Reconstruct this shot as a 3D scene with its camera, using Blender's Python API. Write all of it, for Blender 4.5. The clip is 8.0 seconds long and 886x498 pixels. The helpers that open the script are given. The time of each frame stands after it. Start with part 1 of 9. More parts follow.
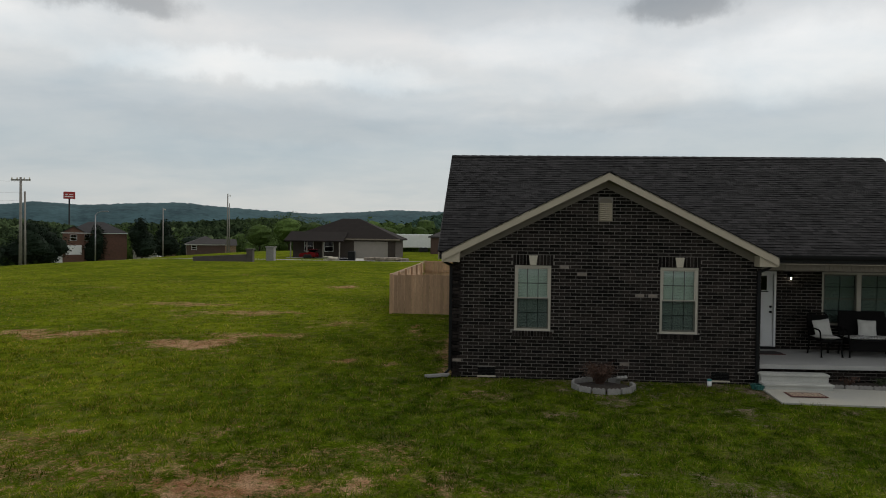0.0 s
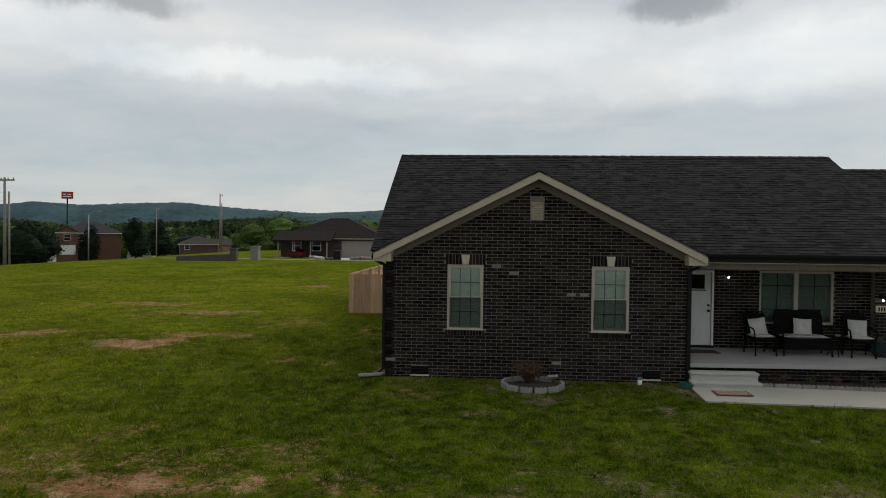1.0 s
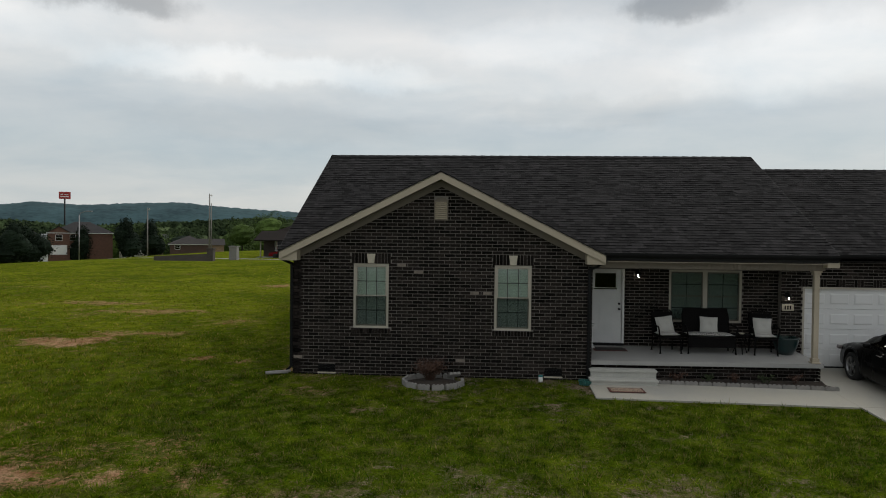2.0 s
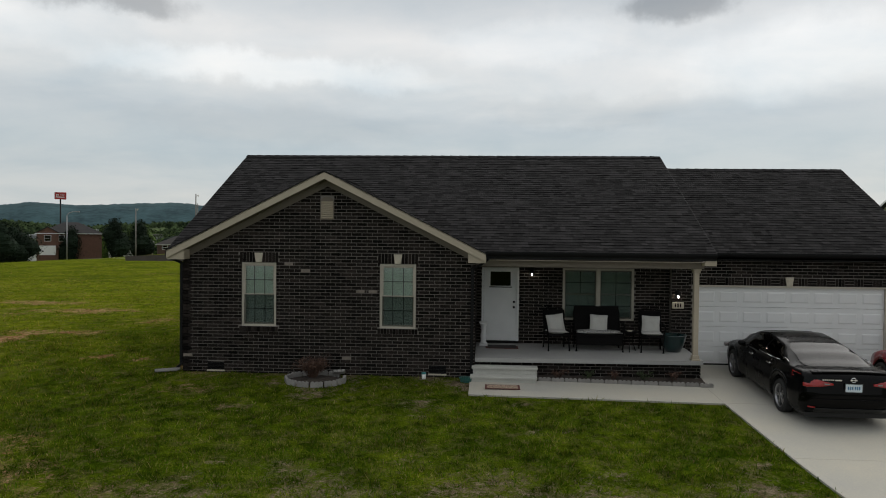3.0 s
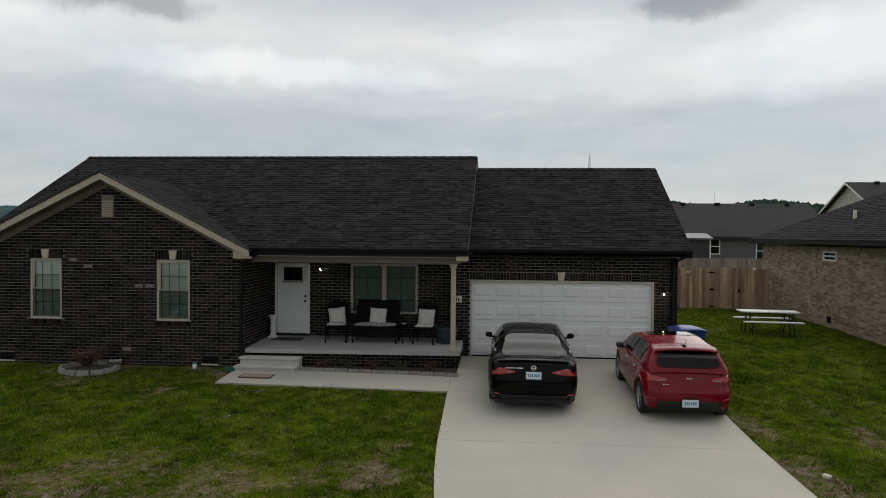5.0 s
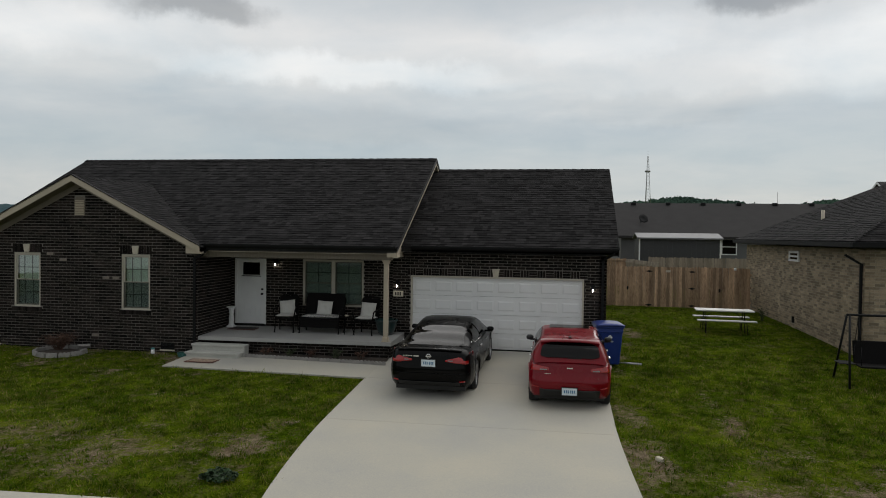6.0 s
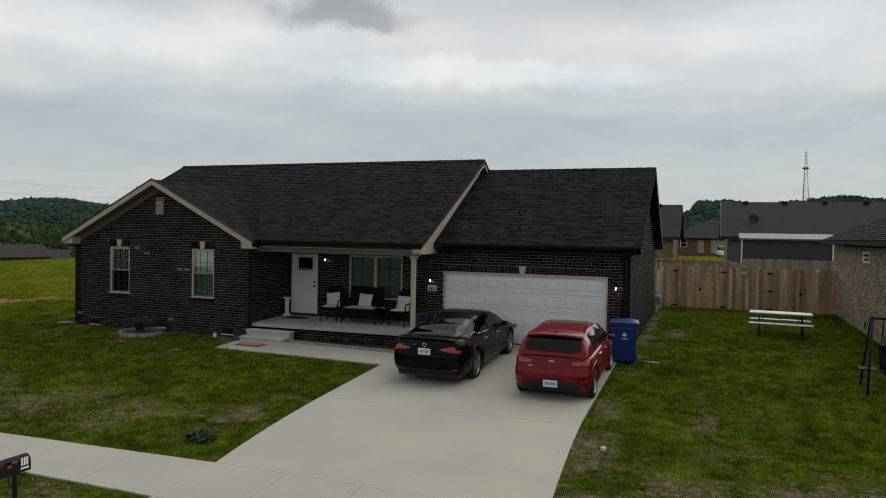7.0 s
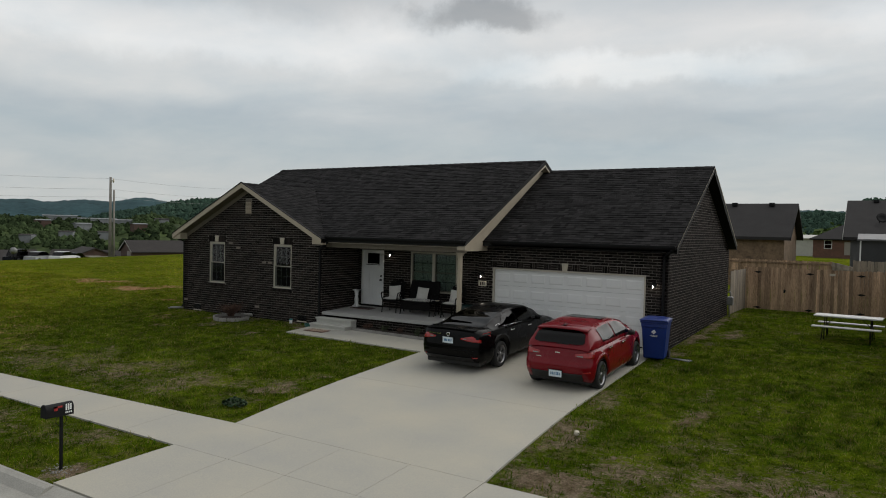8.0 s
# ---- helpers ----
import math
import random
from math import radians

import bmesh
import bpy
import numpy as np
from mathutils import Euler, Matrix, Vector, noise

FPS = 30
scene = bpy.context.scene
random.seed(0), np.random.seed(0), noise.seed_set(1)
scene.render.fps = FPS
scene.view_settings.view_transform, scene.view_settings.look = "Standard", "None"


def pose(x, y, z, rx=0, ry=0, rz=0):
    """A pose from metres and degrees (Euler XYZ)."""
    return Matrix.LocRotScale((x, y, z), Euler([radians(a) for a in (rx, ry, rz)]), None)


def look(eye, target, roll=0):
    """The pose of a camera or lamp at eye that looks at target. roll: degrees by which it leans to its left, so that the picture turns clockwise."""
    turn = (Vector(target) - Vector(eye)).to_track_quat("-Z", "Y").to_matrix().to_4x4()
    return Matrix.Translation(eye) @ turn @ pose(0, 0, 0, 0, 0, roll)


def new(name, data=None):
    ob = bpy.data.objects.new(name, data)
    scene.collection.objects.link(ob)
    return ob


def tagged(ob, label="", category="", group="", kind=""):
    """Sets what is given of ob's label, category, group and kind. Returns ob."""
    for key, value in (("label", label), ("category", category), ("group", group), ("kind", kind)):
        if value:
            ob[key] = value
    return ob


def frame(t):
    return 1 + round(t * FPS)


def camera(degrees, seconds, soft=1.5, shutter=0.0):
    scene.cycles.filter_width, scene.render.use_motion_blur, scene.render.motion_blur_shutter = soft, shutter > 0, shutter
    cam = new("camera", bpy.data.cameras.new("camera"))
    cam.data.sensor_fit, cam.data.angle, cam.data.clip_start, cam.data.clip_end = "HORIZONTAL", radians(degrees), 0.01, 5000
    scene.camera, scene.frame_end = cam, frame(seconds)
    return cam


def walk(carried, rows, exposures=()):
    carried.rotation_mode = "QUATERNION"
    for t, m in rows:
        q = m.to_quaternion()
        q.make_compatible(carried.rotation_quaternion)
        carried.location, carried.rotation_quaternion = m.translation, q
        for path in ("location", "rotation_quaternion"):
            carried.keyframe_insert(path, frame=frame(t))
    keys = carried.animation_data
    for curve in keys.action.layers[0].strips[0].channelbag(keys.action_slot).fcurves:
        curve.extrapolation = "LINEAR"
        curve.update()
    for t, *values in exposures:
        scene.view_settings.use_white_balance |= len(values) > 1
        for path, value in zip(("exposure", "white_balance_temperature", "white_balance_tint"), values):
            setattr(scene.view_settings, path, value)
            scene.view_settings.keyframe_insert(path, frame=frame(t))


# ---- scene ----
cam = camera(64.7, 8.0, 1.0)
PATH = [
    (0, (0.862, -16.757, 3.503), (0.73, -14.762, 3.468), 0.8),
    (0.5, (1.561, -16.681, 3.525), (1.43, -14.686, 3.488), 0.7),
    (1, (2.469, -16.681, 3.526), (2.337, -14.685, 3.489), 0.7),
    (1.5, (3.536, -16.733, 3.531), (3.404, -14.738, 3.494), 0.7),
    (3, (7.498, -16.776, 3.542), (7.369, -14.78, 3.505), 0.6),
    (3.5, (8.972, -16.719, 3.541), (8.846, -14.724, 3.505), 0.6),
    (4, (10.513, -16.702, 3.556), (10.388, -14.706, 3.519), 0.5),
    (4.5, (12.078, -16.805, 3.557), (11.955, -14.809, 3.522), 0.5),
    (5, (13.686, -17.154, 3.524), (13.516, -15.161, 3.486), 0.5),
    (6.5, (18.72, -17.995, 3.496), (18.23, -16.056, 3.455), 0.9),
    (7, (20.309, -17.999, 3.47), (19.598, -16.13, 3.426), 1.0),
    (7.5, (21.792, -18.039, 3.453), (20.894, -16.253, 3.405), 1.2),
    (8, (23.287, -17.999, 3.49), (22.227, -16.304, 3.436), 1.3),
]
walk(cam, [(t, look(eye, target, roll)) for t, eye, target, roll in PATH], [(0, -0.08), (3, 0.0), (5, -0.04), (6.5, -0.10), (8, -0.14)])

# ---- light ----
SUN_DIR = Vector((0.42, 0.58, 0.70)).normalized()
sun = new("sun", bpy.data.lights.new("sun", "SUN"))
sun.data.energy, sun.data.angle, sun.data.color = 1.6, radians(84), (1.0, 0.96, 0.9)
sun.matrix_world = look(SUN_DIR * 100, (0, 0, 0))

world = bpy.data.worlds.new("overcast")
scene.world = world
world.use_nodes = True
wn, wl = world.node_tree.nodes, world.node_tree.links
wn.clear()


def wnode(kind, **values):
    n = wn.new(kind)
    for key, v in values.items():
        n.inputs[key].default_value = v
    return n


w_out, w_bg = wn.new("ShaderNodeOutputWorld"), wn.new("ShaderNodeBackground")
w_sky = wn.new("ShaderNodeTexSky")
w_sky.sky_type, w_sky.sun_disc = "NISHITA", False
w_sky.sun_elevation, w_sky.sun_rotation = math.asin(SUN_DIR.z), math.atan2(SUN_DIR.x, SUN_DIR.y)
w_dim = wn.new("ShaderNodeVectorMath")
w_dim.operation = "SCALE"
w_dim.inputs["Scale"].default_value = 0.10
wl.new(w_sky.outputs["Color"], w_dim.inputs[0])
w_co = wn.new("ShaderNodeTexCoord")
w_sep = wn.new("ShaderNodeSeparateXYZ")
wl.new(w_co.outputs["Generated"], w_sep.inputs[0])
# cloud deck: the view direction laid onto a flat layer overhead
w_den = wn.new("ShaderNodeMath")
w_den.operation = "MAXIMUM"
w_den.inputs[1].default_value = 0.0
wl.new(w_sep.outputs["Z"], w_den.inputs[0])
w_add = wn.new("ShaderNodeMath")
w_add.operation = "ADD"
w_add.inputs[1].default_value = 0.16
wl.new(w_den.outputs[0], w_add.inputs[0])
w_div = wn.new("ShaderNodeVectorMath")
w_div.operation = "DIVIDE"
w_rep = wn.new("ShaderNodeCombineXYZ")
for k in ("X", "Y", "Z"):
    wl.new(w_add.outputs[0], w_rep.inputs[k])
wl.new(w_co.outputs["Generated"], w_div.inputs[0])
wl.new(w_rep.outputs[0], w_div.inputs[1])
w_map = wn.new("ShaderNodeMapping")
w_map.inputs["Location"].default_value = (3.1, 1.7, 0.0)
w_map.inputs["Scale"].default_value = (0.75, 0.95, 0.4)
wl.new(w_div.outputs[0], w_map.inputs[0])
w_big = wnode("ShaderNodeTexNoise", Scale=1.0, Detail=6.0, Roughness=0.5, Distortion=0.2)
wl.new(w_map.outputs[0], w_big.inputs["Vector"])
# height in the sky, bent by the cloud noise, picks the cloud tone
w_bend = wn.new("ShaderNodeMath")
w_bend.operation = "MULTIPLY_ADD"
w_bend.inputs[1].default_value, w_bend.inputs[2].default_value = 0.15, -0.075
wl.new(w_big.outputs["Fac"], w_bend.inputs[0])
w_h = wn.new("ShaderNodeMath")
w_h.operation = "ADD"
wl.new(w_sep.outputs["Z"], w_h.inputs[0])
wl.new(w_bend.outputs[0], w_h.inputs[1])
w_ramp = wn.new("ShaderNodeValToRGB")
TONES = ((0.0, (0.63, 0.64, 0.63)), (0.06, (0.60, 0.62, 0.62)), (0.12, (0.53, 0.58, 0.60)), (0.165, (0.56, 0.60, 0.62)), (0.20, (0.74, 0.75, 0.74)), (0.255, (0.80, 0.80, 0.79)), (0.325, (0.60, 0.62, 0.63)), (0.42, (0.72, 0.73, 0.73)), (1.0, (0.70, 0.71, 0.71)))
els = w_ramp.color_ramp.elements
els[0].position, els[0].color = TONES[0][0], (*TONES[0][1], 1)
els[1].position, els[1].color = TONES[-1][0], (*TONES[-1][1], 1)
for p_, c_ in TONES[1:-1]:
    els.new(p_).color = (*c_, 1)
wl.new(w_h.outputs[0], w_ramp.inputs[0])
w_fine = wnode("ShaderNodeTexNoise", Scale=2.4, Detail=9.0, Roughness=0.56, Distortion=0.3)
wl.new(w_map.outputs[0], w_fine.inputs["Vector"])
w_tone = wn.new("ShaderNodeMapRange")
w_tone.inputs["From Min"].default_value, w_tone.inputs["From Max"].default_value = 0.30, 0.62
w_tone.inputs["To Min"].default_value, w_tone.inputs["To Max"].default_value = 0.0, 0.34
wl.new(w_fine.outputs["Fac"], w_tone.inputs[0])
w_low = wn.new("ShaderNodeMix")
w_low.data_type, w_low.blend_type = "RGBA", "MULTIPLY"
w_low.inputs["Factor"].default_value = 1.0
w_puff = wnode("ShaderNodeTexNoise", Scale=7.0, Detail=9.0, Roughness=0.58, Distortion=0.4)
w_wide = wn.new("ShaderNodeMapping")
w_wide.inputs["Scale"].default_value = (1.0, 1.0, 2.2)
wl.new(w_co.outputs["Generated"], w_wide.inputs[0])
wl.new(w_wide.outputs[0], w_puff.inputs["Vector"])
w_both = wn.new("ShaderNodeMath")
w_both.operation = "MULTIPLY_ADD"
w_both.inputs[1].default_value = 0.8
wl.new(w_puff.outputs["Fac"], w_both.inputs[0])
wl.new(w_tone.outputs[0], w_both.inputs[2])
w_tint = wn.new("ShaderNodeValToRGB")
w_tint.color_ramp.elements[0].position, w_tint.color_ramp.elements[0].color = 0.22, (0.84, 0.90, 0.94, 1)
w_tint.color_ramp.elements[1].position, w_tint.color_ramp.elements[1].color = 0.92, (1.10, 1.08, 1.06, 1)
wl.new(w_both.outputs[0], w_tint.inputs[0])
wl.new(w_ramp.outputs[0], w_low.inputs["A"])
wl.new(w_tint.outputs[0], w_low.inputs["B"])


def sky_factor(value, low, high, to_low, to_high):
    """A smooth brightness factor as a colour, for the sky."""
    r = wn.new("ShaderNodeMapRange")
    r.interpolation_type = "SMOOTHSTEP"
    for key, v in (("From Min", low), ("From Max", high), ("To Min", to_low), ("To Max", to_high)):
        r.inputs[key].default_value = v
    wl.new(value, r.inputs[0])
    return r.outputs[0]


def dimmed(colour, factor):
    s = wn.new("ShaderNodeVectorMath")
    s.operation = "SCALE"
    wl.new(colour, s.inputs[0])
    wl.new(factor, s.inputs["Scale"])
    return s.outputs[0]


# the cloud is brighter on the sun's side of the sky
w_side = wn.new("ShaderNodeVectorMath")
w_side.operation = "DOT_PRODUCT"
w_side.inputs[1].default_value = (-0.1, 0.99, 0.0)
wl.new(w_co.outputs["Generated"], w_side.inputs[0])
sky_colour = dimmed(w_low.outputs["Result"], sky_factor(w_side.outputs["Value"], -0.8, 0.5, 0.88, 1.0))
# darker scraps of cloud below the deck and brighter breaks in it
w_warp = wn.new("ShaderNodeVectorMath")
w_warp.operation = "MULTIPLY_ADD"
w_warp.inputs[1].default_value, w_warp.inputs[2].default_value = (0.16, 0.0, 0.075), (-0.08, 0.0, -0.0375)
w_ragged = wnode("ShaderNodeTexNoise", Scale=11.0, Detail=7.0, Roughness=0.6, Distortion=0.0)
wl.new(w_co.outputs["Generated"], w_ragged.inputs["Vector"])
wl.new(w_ragged.outputs["Color"], w_warp.inputs[0])
w_dir = wn.new("ShaderNodeVectorMath")
w_dir.operation = "ADD"
wl.new(w_co.outputs["Generated"], w_dir.inputs[0])
wl.new(w_warp.outputs[0], w_dir.inputs[1])
for bearing, height, wide, tall, depth in ((-28.8, 16.6, 0.085, 0.022, 0.62), (14.6, 17.8, 0.075, 0.024, 0.58), (-40.0, 18.6, 0.05, 0.012, 0.84), (-31.0, 19.6, 0.16, 0.02, 0.86), (-18.0, 12.7, 0.24, 0.022, 1.20), (24.0, 13.2, 0.16, 0.05, 1.15), (-50.0, 14.5, 0.28, 0.04, 1.16), (4.0, 15.2, 0.14, 0.03, 1.10), (-16.0, 8.5, 0.22, 0.025, 0.94), (8.0, 10.0, 0.16, 0.022, 0.92)):
    e_, b_ = radians(height), radians(bearing)
    w_off = wn.new("ShaderNodeVectorMath")
    w_off.operation = "SUBTRACT"
    w_off.inputs[1].default_value = (math.sin(b_) * math.cos(e_), math.cos(b_) * math.cos(e_), math.sin(e_))
    wl.new(w_dir.outputs[0], w_off.inputs[0])
    w_sc = wn.new("ShaderNodeVectorMath")
    w_sc.operation = "MULTIPLY"
    w_sc.inputs[1].default_value = (1 / wide, 1.2, 1 / tall)
    wl.new(w_off.outputs[0], w_sc.inputs[0])
    w_len = wn.new("ShaderNodeVectorMath")
    w_len.operation = "LENGTH"
    wl.new(w_sc.outputs[0], w_len.inputs[0])
    sky_colour = dimmed(sky_colour, sky_factor(w_len.outputs["Value"], 0.45, 1.25, depth, 1.0))
w_mix = wn.new("ShaderNodeMix")
w_mix.data_type = "RGBA"
w_mix.inputs["Factor"].default_value = 0.9
wl.new(w_dim.outputs[0], w_mix.inputs["A"])
wl.new(sky_colour, w_mix.inputs["B"])
wl.new(w_mix.outputs["Result"], w_bg.inputs["Color"])
w_bg.inputs["Strength"].default_value = 1.0
wl.new(w_bg.outputs[0], w_out.inputs[0])


# ---- materials ----
def material(name, color, rough=0.7, metal=0.0, vary=0.25, scale=6.0, fine=80.0, bump=0.15, bump_scale=None, tint=None, random_mix=0.0, coat=0.0, spec=0.5, grain=1.0):
    """A two-scale procedural surface; random_mix: how far pieces differ among each other."""
    m = bpy.data.materials.new(name)
    m.use_nodes = True
    nt = m.node_tree
    n, l = nt.nodes, nt.links
    bsdf = n["Principled BSDF"]
    bsdf.inputs["Metallic"].default_value = metal
    bsdf.inputs["Specular IOR Level"].default_value = spec
    if coat:
        bsdf.inputs["Coat Weight"].default_value, bsdf.inputs["Coat Roughness"].default_value = coat, 0.03
    co = n.new("ShaderNodeTexCoord")
    geo = n.new("ShaderNodeNewGeometry")
    big, small = n.new("ShaderNodeTexNoise"), n.new("ShaderNodeTexNoise")
    for tex, s, d in ((big, scale, 5.0), (small, fine, 3.0)):
        tex.inputs["Scale"].default_value, tex.inputs["Detail"].default_value = s, d
        if grain != 1.0:
            along = n.new("ShaderNodeVectorMath")
            along.operation = "MULTIPLY"
            along.inputs[1].default_value = (1.0, 1.0, grain)
            l.new(geo.outputs["Position"], along.inputs[0])
            l.new(along.outputs[0], tex.inputs["Vector"])
        else:
            l.new(geo.outputs["Position"], tex.inputs["Vector"])
    dark = [c * (1 - vary) for c in color]
    light = [min(1, c * (1 + vary)) for c in (tint or color)]
    mix = n.new("ShaderNodeMix")
    mix.data_type = "RGBA"
    mix.inputs["A"].default_value, mix.inputs["B"].default_value = (*dark, 1), (*light, 1)
    avg = n.new("ShaderNodeMath")
    avg.operation = "MULTIPLY_ADD"
    avg.inputs[1].default_value, avg.inputs[2].default_value = 0.45, 0.0
    l.new(small.outputs["Fac"], avg.inputs[0])
    add = n.new("ShaderNodeMath")
    add.operation = "MULTIPLY_ADD"
    add.inputs[1].default_value = 0.55
    l.new(big.outputs["Fac"], add.inputs[0])
    l.new(avg.outputs[0], add.inputs[2])
    spread = n.new("ShaderNodeMapRange")
    spread.inputs["From Min"].default_value, spread.inputs["From Max"].default_value = 0.32, 0.68
    l.new(add.outputs[0], spread.inputs[0])
    l.new(spread.outputs[0], mix.inputs["Factor"])
    out = mix.outputs["Result"]
    if random_mix:
        info = n.new("ShaderNodeObjectInfo")
        both = n.new("ShaderNodeMath")
        both.operation = "ADD"
        l.new(info.outputs["Random"], both.inputs[0])
        l.new(geo.outputs["Random Per Island"], both.inputs[1])
        frac = n.new("ShaderNodeMath")
        frac.operation = "FRACT"
        l.new(both.outputs[0], frac.inputs[0])
        val = n.new("ShaderNodeMapRange")
        val.inputs["To Min"].default_value, val.inputs["To Max"].default_value = 1 - random_mix, 1 + random_mix
        l.new(frac.outputs[0], val.inputs[0])
        sc = n.new("ShaderNodeVectorMath")
        sc.operation = "SCALE"
        l.new(out, sc.inputs[0])
        l.new(val.outputs[0], sc.inputs["Scale"])
        out = sc.outputs[0]
    l.new(out, bsdf.inputs["Base Color"])
    rr = n.new("ShaderNodeMapRange")
    rr.inputs["To Min"].default_value, rr.inputs["To Max"].default_value = max(0.02, rough - 0.08), min(1, rough + 0.08)
    l.new(big.outputs["Fac"], rr.inputs[0])
    l.new(rr.outputs[0], bsdf.inputs["Roughness"])
    if bump:
        bn = n.new("ShaderNodeBump")
        bn.inputs["Strength"].default_value = bump
        bn.inputs["Distance"].default_value = 0.01
        if bump_scale:
            third = n.new("ShaderNodeTexNoise")
            third.inputs["Scale"].default_value, third.inputs["Detail"].default_value = bump_scale, 4.0
            l.new(geo.outputs["Position"], third.inputs["Vector"])
            l.new(third.outputs["Fac"], bn.inputs["Height"])
        else:
            l.new(small.outputs["Fac"], bn.inputs["Height"])
        l.new(bn.outputs[0], bsdf.inputs["Normal"])
    return m


def glass(name, tint=(0.75, 0.8, 0.8), gloss=0.06, ior=1.5):
    m = bpy.data.materials.new(name)
    m.use_nodes = True
    n, l = m.node_tree.nodes, m.node_tree.links
    n.clear()
    out, mixer = n.new("ShaderNodeOutputMaterial"), n.new("ShaderNodeMixShader")
    clear, shine, fr = n.new("ShaderNodeBsdfTransparent"), n.new("ShaderNodeBsdfGlossy"), n.new("ShaderNodeFresnel")
    clear.inputs["Color"].default_value = (*tint, 1)
    shine.inputs["Roughness"].default_value = gloss
    fr.inputs["IOR"].default_value = ior
    l.new(fr.outputs[0], mixer.inputs[0])
    l.new(clear.outputs[0], mixer.inputs[1])
    l.new(shine.outputs[0], mixer.inputs[2])
    l.new(mixer.outputs[0], out.inputs[0])
    return m


def emitter(name, color, strength):
    m = bpy.data.materials.new(name)
    m.use_nodes = True
    bsdf = m.node_tree.nodes["Principled BSDF"]
    bsdf.inputs["Base Color"].default_value = (*color, 1)
    bsdf.inputs["Emission Color"].default_value = (*color, 1)
    bsdf.inputs["Emission Strength"].default_value = strength
    return m


M_BRICK = material("dark_brick", (0.0085, 0.0078, 0.0076), 0.88, vary=0.4, scale=2.0, fine=60, tint=(0.021, 0.0165, 0.0145), random_mix=0.75, bump=0.3, spec=0.1)
M_MORTAR = material("mortar", (0.205, 0.185, 0.165), 0.95, vary=0.25, scale=1.2, fine=90)
M_TANBRICK = material("tan_brick", (0.255, 0.20, 0.135), 0.85, vary=0.3, scale=2.0, fine=40, tint=(0.29, 0.225, 0.15), random_mix=0.42, bump=0.3)
M_REDBRICK = material("red_brick", (0.13, 0.065, 0.045), 0.85, vary=0.3, scale=2.0, fine=30, random_mix=0.3)
M_SHINGLE = material("shingle", (0.0150, 0.0142, 0.0145), 0.95, vary=0.45, scale=1.5, fine=160, random_mix=0.62, bump=0.5, spec=0.12)
M_ROOFDECK = material("roof_deck", (0.02, 0.02, 0.02), 0.95, vary=0.2)
M_CREAM = material("cream_trim", (0.42, 0.36, 0.27), 0.55, vary=0.10, scale=3, bump=0.05)
M_SOFFIT = material("soffit", (0.36, 0.31, 0.24), 0.6, vary=0.1, scale=3, bump=0.05)
# cream trim with the shade of eaves and louvres put into its colour
M_CREAMSHADE = material("shaded_cream", (0.175, 0.148, 0.115), 0.65, vary=0.1, scale=3, bump=0.05)
M_BLACK = material("black_metal", (0.005, 0.005, 0.0055), 0.55, vary=0.3, scale=5, bump=0.05, spec=0.2)
M_WHITE = material("white_paint", (0.72, 0.72, 0.71), 0.5, vary=0.06, scale=2.5, bump=0.04)
M_FRAME = material("window_vinyl", (0.45, 0.41, 0.34), 0.5, vary=0.08, bump=0.03)
M_STONE = material("cast_stone", (0.50, 0.45, 0.36), 0.8, vary=0.15, scale=8)
M_CONCRETE = material("concrete", (0.375, 0.372, 0.345), 0.85, vary=0.15, tint=(0.385, 0.355, 0.285), scale=0.55, fine=45, bump=0.12)
M_STEP = material("step_concrete", (0.42, 0.415, 0.38), 0.85, vary=0.16, scale=2.2, fine=45, bump=0.12)
M_PORCH = material("porch_concrete", (0.34, 0.335, 0.32), 0.8, vary=0.12, scale=1.2, fine=45, bump=0.1)
M_WOOD = material("fence_wood", (0.275, 0.165, 0.098), 0.85, vary=0.42, scale=7.0, fine=60, random_mix=0.42, tint=(0.39, 0.265, 0.17), bump=0.3, grain=0.12)
M_OLDWOOD = material("weathered_wood", (0.24, 0.20, 0.155), 0.9, vary=0.3, scale=3.0, fine=35, random_mix=0.22, bump=0.3, grain=0.12)
M_BLIND = material("blind", (0.82, 0.88, 0.80), 0.6, vary=0.05, bump=0.0)
M_SCREEN = glass("insect_screen", (0.70, 0.72, 0.72), 0.5, 1.1)
M_GLASS = glass("window_glass", (0.92, 0.96, 0.95), 0.02)
M_GRILLE = material("window_grille", (0.06, 0.065, 0.06), 0.6, vary=0.1, bump=0)
M_DARK = material("dark_interior", (0.005, 0.005, 0.005), 0.9, vary=0.2, bump=0, spec=0.1)
M_LAMP = emitter("lamp_glow", (1.0, 0.9, 0.74), 30.0)


# ---- mesh helpers ----
def box(bm, x0, x1, y0, y1, z0, z1, m=None):
    vs = [bm.verts.new(p) for p in ((x0, y0, z0), (x1, y0, z0), (x1, y1, z0), (x0, y1, z0), (x0, y0, z1), (x1, y0, z1), (x1, y1, z1), (x0, y1, z1))]
    if m is not None:
        for v in vs:
            v.co = m @ v.co
    for f in ((3, 2, 1, 0), (4, 5, 6, 7), (0, 1, 5, 4), (1, 2, 6, 5), (2, 3, 7, 6), (3, 0, 4, 7)):
        bm.faces.new([vs[i] for i in f])
    return vs


def rbox(bm, x0, x1, y0, y1, z0, z1, r=0.01, seg=1, m=None):
    """A box with rounded edges."""
    t = bmesh.new()
    box(t, x0, x1, y0, y1, z0, z1)
    bmesh.ops.bevel(t, geom=t.edges[:], offset=r, segments=seg, affect="EDGES", profile=0.5)
    join(bm, t, m)


